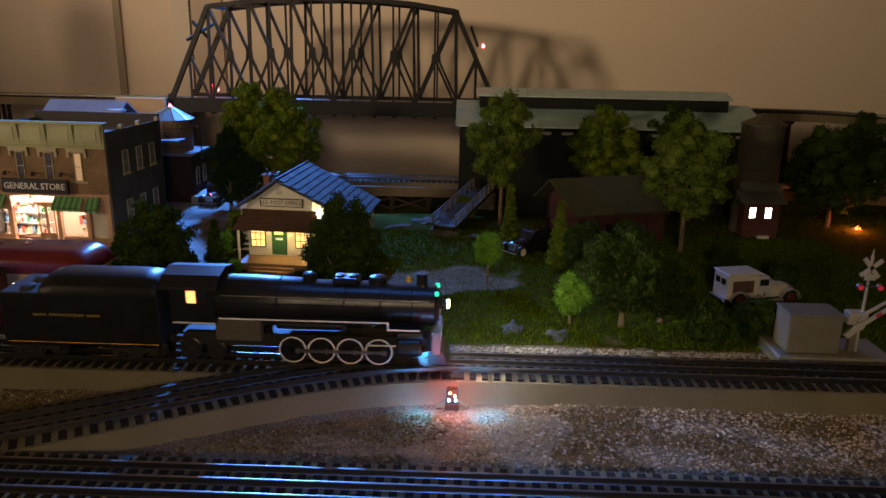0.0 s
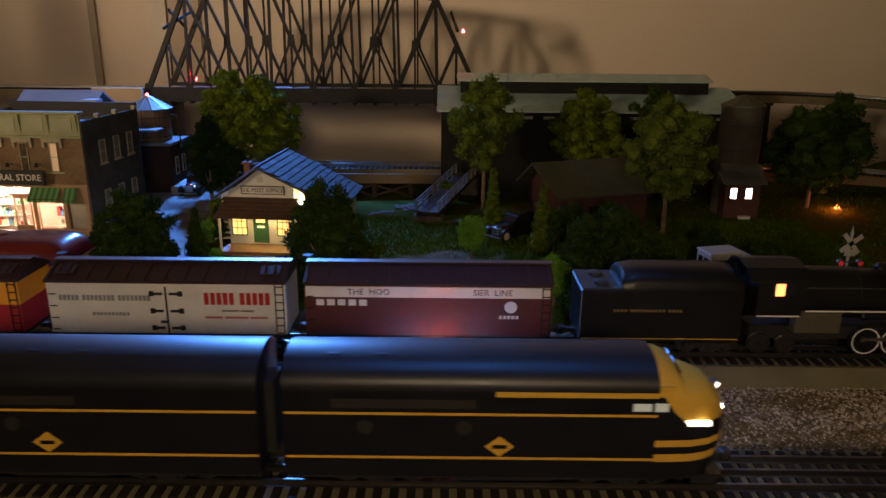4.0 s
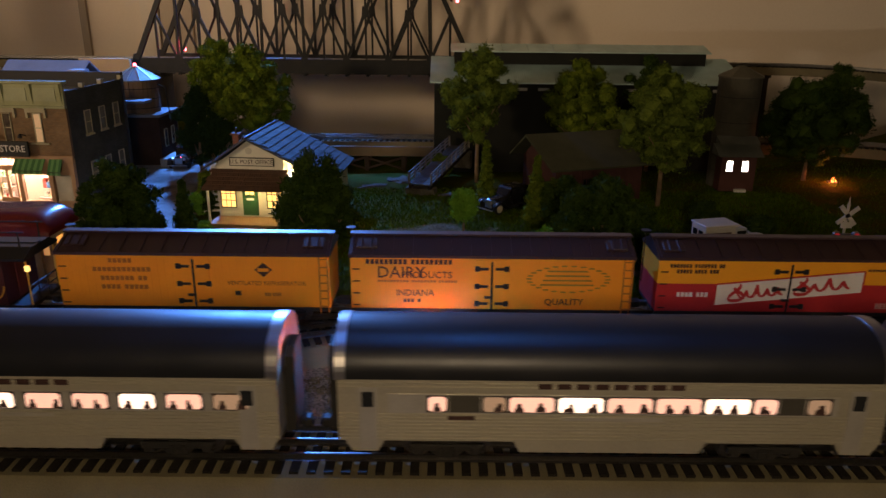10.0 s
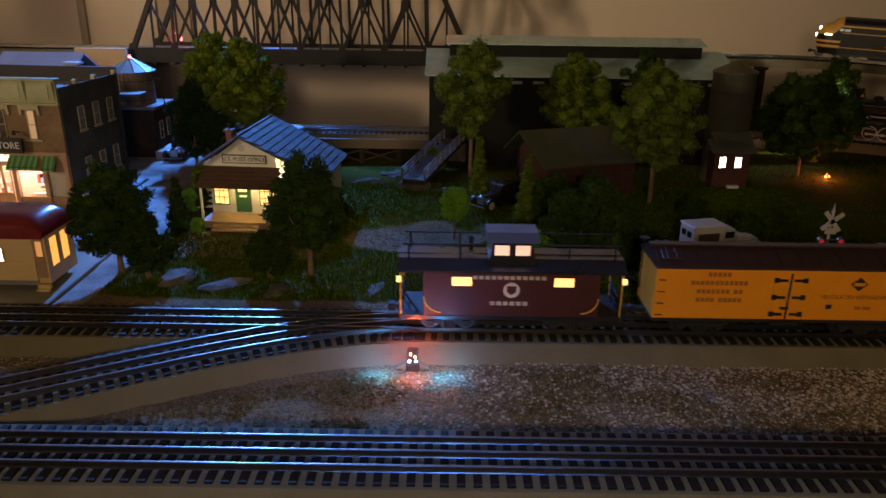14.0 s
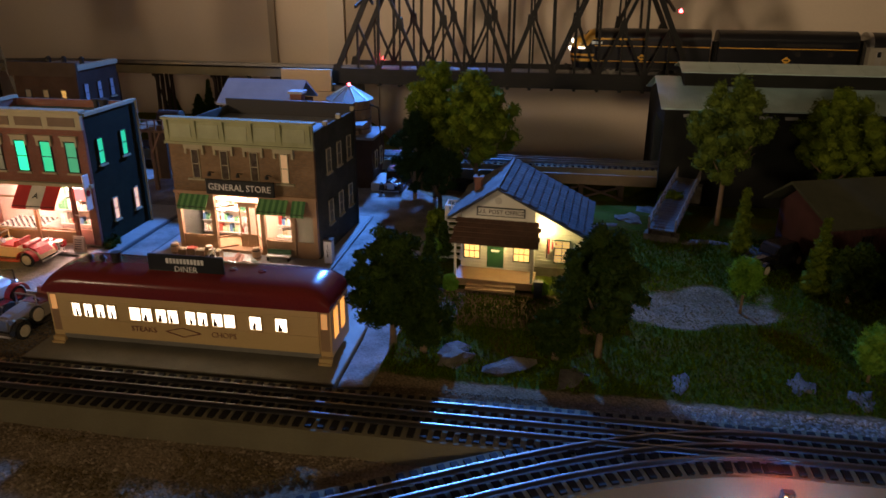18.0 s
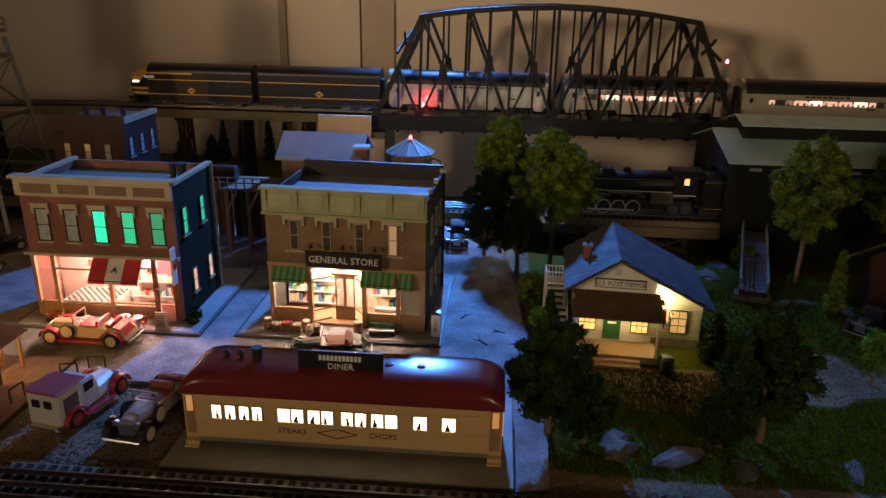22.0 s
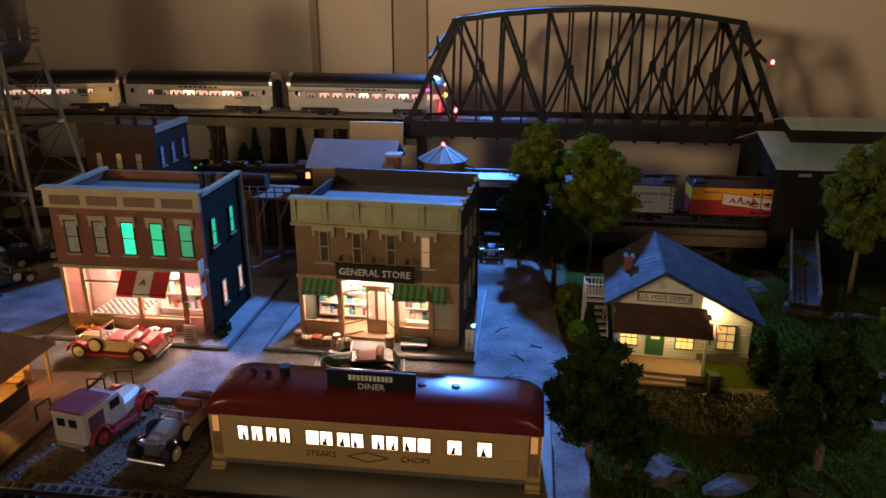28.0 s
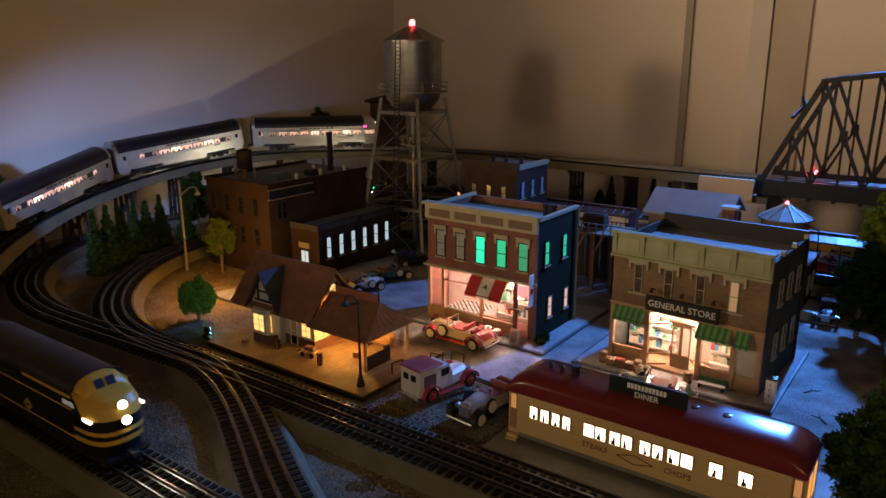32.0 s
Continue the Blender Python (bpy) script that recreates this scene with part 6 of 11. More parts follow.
# ---- steel truss bridge ----
bridge = thing("truss_bridge", "black steel through-truss bridge with curved top chord", "bridge", pose(0, 0, 0))
BX0, NP, PL = -0.636, 8, 0.0902
YF_, YB_ = 1.662, 1.808
ZB = 0.163
TOPZ = [None, 0.362, 0.374, 0.381, 0.384, 0.381, 0.374, 0.361, None]
for y in (YF_, YB_):
    tr = part("truss", bar(BM(), (BX0, y, ZB), (BX0 + NP * PL, y, ZB), 0.007, 0.012), STEEL_DARK, bridge)
    nd = [Vector((BX0 + i * PL, y, ZB)) for i in range(NP + 1)]
    tp = [Vector((BX0 + i * PL + (0.004 if i < 4 else -0.004 if i > 4 else 0), y, TOPZ[i])) if TOPZ[i] else None for i in range(NP + 1)]
    part("end_post", bar(BM(), nd[0], tp[1], 0.010, 0.010), STEEL_DARK, tr)
    part("end_post", bar(BM(), nd[NP], tp[NP - 1], 0.010, 0.010), STEEL_DARK, tr)
    for i in range(1, NP - 1):
        part("top_chord", bar(BM(), tp[i], tp[i + 1], 0.010, 0.010), STEEL_DARK, tr)
    for i in range(1, NP):
        part("vertical", bar(BM(), nd[i], tp[i], 0.006, 0.0055), STEEL_DARK, tr)
    for i in range(1, NP - 1):
        a, b = (tp[i], nd[i + 1]) if i < NP / 2 else (nd[i], tp[i + 1])
        part("diagonal", bar(BM(), a, b, 0.006, 0.0065), STEEL_DARK, tr)
        mid = (a + b) / 2
        part("sub_vertical", bar(BM(), Vector((mid.x, y, ZB)), Vector((mid.x, y, (tp[i].z + tp[i + 1].z) / 2)), 0.004, 0.0042), STEEL_DARK, tr)
        lo = nd[i] if i < NP / 2 else nd[i + 1]
        part("sub_strut", bar(BM(), mid, lo, 0.004, 0.005), STEEL_DARK, tr)
        part("gusset", prism(BM(), [(mid.x - 0.008, mid.z - 0.011), (mid.x + 0.008, mid.z - 0.011), (mid.x + 0.006, mid.z + 0.010), (mid.x - 0.006, mid.z + 0.010)], y - 0.0036, y + 0.0036, "y"), STEEL_DARK, tr)
    for e, t_ in ((nd[0], tp[1]), (nd[NP], tp[NP - 1])):
        mid = (e + t_) / 2
        inner = nd[1] if e is nd[0] else nd[NP - 1]
        part("sub_strut", bar(BM(), mid, inner, 0.004, 0.005), STEEL_DARK, tr)
        part("sub_vertical", bar(BM(), mid, Vector((mid.x, y, ZB)), 0.004, 0.0042), STEEL_DARK, tr)
    for i in range(NP + 1):
        part("gusset", prism(BM(), [(nd[i].x - 0.011, ZB - 0.006), (nd[i].x + 0.011, ZB - 0.006), (nd[i].x + 0.005, ZB + 0.014), (nd[i].x - 0.005, ZB + 0.014)], y - 0.0040, y + 0.0040, "y"), STEEL_DARK, tr)
    part("deck_girder", box(BM(), BX0 - 0.01, y - 0.004, 0.138, BX0 + NP * PL + 0.01, y + 0.004, ZB - 0.006), STEEL_DARK, tr)
for i in range(1, NP):
    x, z = BX0 + i * PL, TOPZ[i]
    part("top_strut", bar(BM(), (x, YF_, z), (x, YB_, z), 0.005, 0.006), STEEL_DARK, bridge)
    if i < NP - 1:
        x2, z2 = BX0 + (i + 1) * PL, TOPZ[i + 1]
        part("top_lacing", bar(BM(), (x, YF_, z + 0.002), (x2, YB_, z2 + 0.002), 0.003, 0.003), STEEL_DARK, bridge)
        part("top_lacing", bar(BM(), (x, YB_, z + 0.002), (x2, YF_, z2 + 0.002), 0.003, 0.003), STEEL_DARK, bridge)
for k in range(17):
    x = BX0 + NP * PL * k / 16
    part("floor_beam", box(BM(), x - 0.003, YF_ - 0.006, 0.134, x + 0.003, YB_ + 0.006, 0.1425), STEEL_DARK, bridge)
for x0, x1, z0, z1 in ((BX0 + 0.045, BX0 + 0.060, 0.262, 0.300), (BX0 + NP * PL - 0.060, BX0 + NP * PL - 0.045, 0.300, 0.262)):
    part("portal_brace", bar(BM(), (x0, YF_, z0 + 0.03), (x1, YB_, z1 + 0.03), 0.004, 0.006), STEEL_DARK, bridge)
    part("portal_brace", bar(BM(), (x1, YF_, z1 + 0.03), (x0, YB_, z0 + 0.03), 0.004, 0.006), STEEL_DARK, bridge)
for s in (-1, 1):
    part("walkway", box(BM(), BX0, 1.735 + s * 0.055 - 0.012, 0.1425, BX0 + NP * PL, 1.735 + s * 0.055 + 0.012, 0.1455), mat("walkway_grey", (0.22, 0.24, 0.27), None, 0.5), bridge)
part("red_lamp", lathe(BM(), [(0.003, 0.288), (0.0034, 0.292), (0.001, 0.296)], (0.052, YF_ - 0.002, 0), 10), GLOW_RED, bridge, "glowing red warning lamp")
part("red_lamp", lathe(BM(), [(0.003, 0.182), (0.0034, 0.187), (0.001, 0.191)], (BX0 + 1.05 * PL, YF_ + 0.03, 0), 10), GLOW_RED, bridge, "glowing red warning lamp")
lamp("bridge_red_lamp", "POINT", (BX0 + 1.1 * PL, YF_ + 0.03, 0.195), 0.08, (1.0, 0.03, 0.04), 0.004)
for x in (BX0 - 0.005, BX0 + NP * PL + 0.005):
    t = thing("bridge_pier", "dark stone bridge pier under the truss", "pier", pose(x, 1.735, -0.004))
    part("shaft", box(BM(), -0.022, -0.085, -0.088, 0.022, 0.085, 0.124, 0.002), mat("pier_stone", (0.12, 0.11, 0.09)), t)
    part("cap", box(BM(), -0.026, -0.09, 0.124, 0.026, 0.09, 0.138, 0.001), mat("pier_stone", (0.12, 0.11, 0.09)), t)
# supports under the climbing line
k = 0.0
while k < HIGH.length:
    p = HIGH.at(k)
    on_bridge = abs(p.y - HB) < 0.05 and BX0 - 0.06 < p.x < BX0 + NP * PL + 0.06
    near_shed = 0.0 < p.x < 0.62 and p.y > 1.6
    if p.z > 0.055 and not on_bridge:
        d = HIGH.at(k + 0.01) - HIGH.at(k - 0.01)
        t = thing("trestle_bent", "dark timber trestle bent under the raised line", "trestle", Matrix.LocRotScale((p.x, p.y, -0.004), Euler((0, 0, math.atan2(d.y, d.x))), None), group="trestle bents")
        top = p.z - 0.022 + 0.004
        foot = ground_height(p.x, p.y)
        for y in (-0.030, -0.010, 0.010, 0.030):
            part("post", bar(BM(), (0, y * 1.25, foot), (0, y, top - 0.005), 0.006, 0.006), WOOD_DARK, t)
        part("cap_beam", box(BM(), -0.004, -0.045, top - 0.006, 0.004, 0.045, top), WOOD_DARK, t)
        part("cross_brace", bar(BM(), (0.0045, -0.034, 0.006), (0.0045, 0.032, top - 0.008), 0.002, 0.004), WOOD_DARK, t)
        part("cross_brace", bar(BM(), (-0.0045, 0.034, 0.006), (-0.0045, -0.032, top - 0.008), 0.002, 0.004), WOOD_DARK, t)
    k += 0.14
pn = thing("plywood_panel", "pale plywood panel standing under the raised line", "panel", pose(-0.690, 1.635, -0.003))
part("sheet", box(BM(), -0.060, 0, 0, 0.048, 0.008, 0.171), mat("plywood", (0.55, 0.40, 0.22), (0.45, 0.32, 0.17), 0.7, scale=15), pn)
part("lower_sheet", box(BM(), 0.0, -0.009, 0, 0.077, -0.001, 0.127), mat("plywood", (0.55, 0.40, 0.22)), pn)
# ---- foliage ----


def foliage(name, c1, c2):
    m = bpy.data.materials.new(name)
    m.use_nodes = True
    n, ln = m.node_tree.nodes, m.node_tree.links
    b = n["Principled BSDF"]
    g, tc, nz, mix, add = n.new("ShaderNodeNewGeometry"), n.new("ShaderNodeTexCoord"), n.new("ShaderNodeTexNoise"), n.new("ShaderNodeMix"), n.new("ShaderNodeMath")
    nz.inputs["Scale"].default_value = 60
    ln.new(tc.outputs["Object"], nz.inputs["Vector"])
    add.operation = "MULTIPLY_ADD"
    ln.new(g.outputs["Random Per Island"], add.inputs[0])
    add.inputs[1].default_value = 0.7
    ln.new(nz.outputs["Fac"], add.inputs[2])
    mix.data_type = "RGBA"
    mix.inputs[6].default_value, mix.inputs[7].default_value = (*c1, 1), (*c2, 1)
    mr = n.new("ShaderNodeMapRange")
    mr.inputs["From Min"].default_value, mr.inputs["From Max"].default_value = 0.4, 1.2
    ln.new(add.outputs[0], mr.inputs["Value"])
    ln.new(mr.outputs[0], mix.inputs[0])
    ln.new(mix.outputs[2], b.inputs["Base Color"])
    b.inputs["Roughness"].default_value = 0.95
    b.inputs["Specular IOR Level"].default_value = 0.03
    return m


LEAF = foliage("leaf_mid_green", (0.048, 0.080, 0.008), (0.130, 0.170, 0.016))
LEAF_DK = foliage("leaf_dark_green", (0.016, 0.032, 0.006), (0.042, 0.070, 0.012))
LEAF_LIME = foliage("leaf_lime_green", (0.10, 0.22, 0.02), (0.17, 0.34, 0.04))
LEAF_BLUE = foliage("leaf_blue_green", (0.016, 0.036, 0.014), (0.034, 0.062, 0.022))
LEAF_OLIVE = foliage("leaf_olive", (0.055, 0.085, 0.014), (0.12, 0.16, 0.025))
BARK = mat("bark", (0.26, 0.175, 0.10), (0.14, 0.095, 0.055), 0.9, scale=90, bump=0.7)
GRASS = foliage("turf_green", (0.030, 0.062, 0.002), (0.095, 0.145, 0.005))

ico = BM()
bmesh.ops.create_icosphere(ico, subdivisions=2, radius=1.0)
ico.verts.ensure_lookup_table()
ICO_V = np.array([v.co[:] for v in ico.verts])
ICO_F = np.array([[v.index for v in f.verts] for f in ico.faces])
ico.free()
core = BM()
bmesh.ops.create_icosphere(core, subdivisions=1, radius=1.0)
core.verts.ensure_lookup_table()
CORE_V = np.array([v.co[:] for v in core.verts])
CORE_F = np.array([[v.index for v in f.verts] for f in core.faces])
core.free()


def cloud_mesh(name, clumps, material, rng, flakes=70, flake=0.0035):
    """Clumps of foliage: knobbly lumps covered with small leaf flakes."""
    V, F = [], []
    k = 0
    for c, r in clumps:
        jit = 1 + rng.uniform(-0.3, 0.2, len(CORE_V))
        v = CORE_V * jit[:, None] * r * np.array([0.9, 0.9, 0.78]) + c
        V.append(v)
        F += (CORE_F + k).tolist()
        k += len(v)
        d = rng.normal(size=(flakes, 3))
        d /= np.linalg.norm(d, axis=1)[:, None]
        p = c + d * r * rng.uniform(0.74, 1.10, (flakes, 1)) * np.array([1, 1, 0.9])
        a, b = rng.normal(size=(flakes, 3)) * flake, rng.normal(size=(flakes, 3)) * flake
        tri = np.stack([p, p + a, p + b], 1).reshape(-1, 3)
        V.append(tri)
        F += (np.arange(flakes * 3).reshape(-1, 3) + k).tolist()
        k += len(tri)
    me = bpy.data.meshes.new(name)
    me.from_pydata(np.concatenate(V).tolist(), [], F)
    me.materials.append(material)
    return me


def tree(x, y, top, low, radius, leaf, label, seed, squash=1.0, name="tree", trunk=0.004, lean=0.0, clump=0.21, n=90):
    """A broad-leaved tree: tapered trunk, limbs and an uneven crown with gaps."""
    rng = np.random.default_rng(seed)
    t = thing(name, label, "tree", pose(x, y, ground_height(x, y) - 0.001), group="scenery trees")
    bm = BM()
    mid = low + (top - low) * 0.45
    rod(bm, (0, 0, 0), (lean * 0.5, 0, low), trunk, trunk * 0.75, 9)
    rod(bm, (lean * 0.5, 0, low), (lean, 0, mid), trunk * 0.75, trunk * 0.35, 8)
    tb = part("trunk", bm, BARK, t)
    for k in range(6):
        a = rng.uniform(0, 6.28)
        z = low * rng.uniform(0.75, 1.05) + 0.2 * (mid - low) * rng.uniform(0, 1)
        e = Vector((lean + math.cos(a) * radius * 0.65, math.sin(a) * radius * 0.65, z + (top - z) * rng.uniform(0.25, 0.5)))
        part("limb", rod(BM(), (lean * 0.5, 0, z), e, trunk * 0.4, trunk * 0.12, 6), BARK, tb)
    clumps = []
    h = (top - low) / 2
    for k in range(n):
        d = rng.normal(size=3)
        d /= np.linalg.norm(d)
        rr = rng.uniform(0.06, 0.92) ** 0.5
        taper = 1.0 - 0.35 * max(0, d[2])
        c = np.array([lean + d[0] * radius * rr * taper, d[1] * radius * rr * taper * squash, low + h + d[2] * h * rr])
        clumps.append((c, radius * clump * rng.uniform(0.6, 1.1)))
    ob = new("crown", cloud_mesh("crown", clumps, leaf, rng, 190, 0.0021))
    ob.parent = t
    return t


def cone_tree(x, y, h, r, leaf, label, seed, name="conifer", foot=0.004):
    rng = np.random.default_rng(seed)
    t = thing(name, label, "tree", pose(x, y, ground_height(x, y) - 0.001), group="scenery conifers")
    part("trunk", rod(BM(), (0, 0, 0), (0, 0, h * 0.5), r * 0.16, r * 0.06, 7), BARK, t)
    clumps = []
    n = 44
    for k in range(n):
        u = (k + 0.5) / n
        z = foot + (h - foot) * u * 0.97
        rr = r * (1 - u) ** 0.75 * min(1, 0.65 + u * 4)
        a = k * 2.4
        q = rng.uniform(0.35, 0.75)
        clumps.append((np.array([math.cos(a) * rr * q, math.sin(a) * rr * q, z]), max(0.0028, rr * 0.55)))
    clumps.append((np.array([0, 0, h * 0.97]), r * 0.12))
    ob = new("crown", cloud_mesh("crown", clumps, leaf, rng, 110, 0.0018))
    ob.parent = t
    return t


def shrub(x, y, h, r, leaf, label, seed, stem=0.0):
    rng = np.random.default_rng(seed)
    t = thing("shrub", label, "shrub", pose(x, y, ground_height(x, y) - 0.001), group="scenery shrubs")
    if stem:
        part("stem", rod(BM(), (0, 0, 0), (0, 0, stem + 0.01), 0.0018, 0.0012, 6), BARK, t)
    clumps = []
    for k in range(26):
        d = rng.normal(size=3)
        d /= np.linalg.norm(d)
        clumps.append((np.array([d[0] * r * 0.62, d[1] * r * 0.62, stem + (h - stem) * (0.48 + 0.34 * d[2])]), r * rng.uniform(0.28, 0.45)))
    ob = new("crown", cloud_mesh("crown", clumps, leaf, rng, 150, 0.0020))
    ob.parent = t
    return t


tree(-0.292, 1.27, 0.228, 0.075, 0.066, LEAF, "large green broad-leaved tree behind the post office", 1, n=130)
tree(-0.372, 1.345, 0.236, 0.10, 0.050, LEAF, "large green broad-leaved tree beside the pump house", 2, n=110)
tree(-0.398, 1.30, 0.155, 0.02, 0.042, LEAF_BLUE, "bluish green bushy tree near the pump house", 3)
tree(-0.345, 1.24, 0.125, 0.03, 0.032, LEAF_BLUE, "low bluish green tree behind the post office", 31)
tree(0.082, 1.25, 0.226, 0.072, 0.060, LEAF_OLIVE, "slender tree with a tall bare trunk by the shed", 4, n=115)
tree(0.275, 1.36, 0.205, 0.045, 0.074, LEAF, "rounded tree before the engine shed", 5, n=125)
tree(0.405, 1.385, 0.214, 0.07, 0.058, LEAF_DK, "dark tree before the engine shed", 6)
tree(0.352, 1.117, 0.207, 0.060, 0.070, LEAF_OLIVE, "tree with pale trunk beside the barn", 7, n=130)
tree(0.655, 1.29, 0.182, 0.034, 0.090, LEAF_DK, "broad dark tree by the hut", 8, n=150)
tree(0.815, 1.52, 0.195, 0.05, 0.055, LEAF_DK, "dark tree near the climbing line", 9)
tree(0.90, 1.22, 0.20, 0.04, 0.07, LEAF_DK, "dark tree at the edge of the wood", 91)
tree(-0.322, 0.800, 0.132, 0.022, 0.045, LEAF_DK, "dark bushy tree beside the diner", 10, n=115)
tree(-0.288, 0.79, 0.078, 0.012, 0.030, LEAF_DK, "low dark bush beside the diner", 101)
tree(-0.112, 0.812, 0.142, 0.030, 0.046, LEAF_DK, "dark bushy tree before the post office", 11, n=115)
tree(-0.155, 0.80, 0.060, 0.008, 0.024, LEAF_DK, "low dark shrub before the post office", 111)
tree(0.198, 0.800, 0.118, 0.022, 0.050, LEAF_DK, "dark bushy tree by the track", 12, n=115)
tree(0.245, 0.815, 0.085, 0.012, 0.032, LEAF_DK, "low dark bush by the track", 121)
tree(0.185, 0.99, 0.075, 0.008, 0.032, LEAF_DK, "dark round bush before the barn", 13)
tree(0.24, 1.01, 0.07, 0.008, 0.034, LEAF_DK, "dark round bush before the barn", 14)
tree(-1.462, 0.972, 0.112, 0.035, 0.032, LEAF_OLIVE, "thin olive tree beside the factory", 15, n=60)
tree(-1.268, 0.776, 0.076, 0.012, 0.030, LEAF_LIME, "bright green bushy tree beside the station", 16)
tree(-1.93, 1.72, 0.262, 0.14, 0.046, LEAF_DK, "dark tree behind the raised line", 17)
tree(-1.90, 0.74, 0.20, 0.05, 0.06, LEAF_DK, "dark tree beside the raised line", 18)
tree(-1.74, 1.12, 0.16, 0.04, 0.045, LEAF_DK, "dark tree behind the factory", 19)
cone_tree(-0.310, 0.954, 0.072, 0.016, LEAF_DK, "small dark cypress beside the post office", 21)
cone_tree(0.091, 1.139, 0.094, 0.016, LEAF, "narrow green cypress on the lawn", 22)
cone_tree(0.152, 1.01, 0.098, 0.019, LEAF, "narrow green cypress on the lawn", 23)
cone_tree(-0.115, 0.973, 0.064, 0.018, LEAF_DK, "small dark cypress beside the post office", 24)
cone_tree(-0.307, 1.04, 0.055, 0.013, LEAF_DK, "small dark cypress beside the stairs", 25)
for i, (x, y, h) in enumerate(((-1.637, 0.815, 0.130), (-1.646, 0.848, 0.134), (-1.672, 0.892, 0.118), (-1.722, 0.950, 0.108), (-1.728, 0.982, 0.112), (-1.735, 1.020, 0.118), (-1.700, 1.060, 0.125))):
    cone_tree(x, y, h, 0.024, LEAF_DK, "dark cypress in a row by the curve", 40 + i)
for i, (x, h) in enumerate(((-1.17, 0.065), (-1.066, 0.10), (-1.016, 0.114), (-0.951, 0.113), (-0.909, 0.098), (-0.859, 0.114), (-1.097, 0.06), (-0.80, 0.09))):
    cone_tree(x, 1.93, h, 0.018 if h > 0.08 else 0.024, LEAF_DK, "dark cypress below the raised line", 60 + i)
shrub(0.052, 0.938, 0.072, 0.020, LEAF_LIME, "bright green rounded shrub on a stem", 31, 0.026)
shrub(0.141, 0.804, 0.066, 0.022, LEAF_LIME, "bright lime green shrub by the rails", 32, 0.01)
shrub(0.28, 0.757, 0.050, 0.023, LEAF_DK, "dark green shrub by the rails", 33)
shrub(0.338, 0.775, 0.056, 0.025, LEAF_DK, "dark green shrub before the van", 34)
shrub(-0.328, 1.12, 0.05, 0.022, LEAF, "green shrub beside the stairs", 35)
shrub(-0.320, 1.035, 0.038, 0.012, LEAF_LIME, "bright green small shrub beside the stairs", 36)
shrub(-0.285, 0.952, 0.018, 0.010, LEAF_LIME, "yellow green flowering shrub at the porch", 37)
shrub(-0.176, 0.955, 0.016, 0.009, LEAF_LIME, "yellow green flowering shrub at the porch", 38)
shrub(0.02, 1.30, 0.045, 0.024, LEAF, "green shrub at the shed corner", 39)
shrub(-1.235, 1.27, 0.04, 0.025, LEAF_DK, "dark shrub beside the annex", 391)
shrub(0.43, 0.93, 0.04, 0.025, LEAF_DK, "dark shrub on the lawn", 392)
shrub(0.38, 0.99, 0.045, 0.022, LEAF_DK, "dark shrub on the lawn", 393)

# ---- rocks ----
ROCK = mat("pale_rock", (0.17, 0.15, 0.12), (0.05, 0.042, 0.032), 0.9, scale=60, bump=0.7)


def rock(x, y, sx, sy, sz, seed):
    rng = np.random.default_rng(seed)
    off = rng.uniform(0, 50, 3)
    V = []
    for v in ICO_V:
        k = 1 + 0.85 * noise.noise(Vector((v * 1.3 + off).tolist())) + 0.4 * noise.noise(Vector((v * 3 + off).tolist()))
        V.append((v[0] * sx * k, v[1] * sy * k, max(-0.25, v[2]) * sz * 0.45 * k * (1 if v[2] < 0.45 else 0.75)))
    me = bpy.data.meshes.new("rock")
    me.from_pydata(V, [], ICO_F.tolist())
    me.materials.append(ROCK)
    ob = new("rock", me)
    ob.matrix_basis = pose(x, y, ground_height(x, y) - sz * 0.05, 0, 0, rng.uniform(0, 360))
    return tagged(ob, "grey brown weathered rock on the ground", "rock", "lawn rocks")


for i, q in enumerate(((-0.257, 0.785, 0.025, 0.016, 0.022), (-0.198, 0.776, 0.030, 0.014, 0.016), (-0.140, 0.763, 0.024, 0.012, 0.013), (-0.036, 0.776, 0.024, 0.009, 0.007),
                       (0.075, 0.784, 0.020, 0.012, 0.011), (0.123, 0.768, 0.018, 0.011, 0.010), (0.179, 0.758, 0.016, 0.010, 0.008), (-0.096, 1.215, 0.028, 0.014, 0.012), (0.028, 1.165, 0.022, 0.012, 0.010), (0.062, 1.168, 0.02, 0.012, 0.009), (-0.05, 1.26, 0.02, 0.02, 0.012), (0.11, 1.15, 0.02, 0.014, 0.008), (-0.012, 1.33, 0.02, 0.016, 0.012))):
    rock(*q, seed=200 + i)

# ---- lawn tufts, gravel and ballast ----
rngs = np.random.default_rng(77)


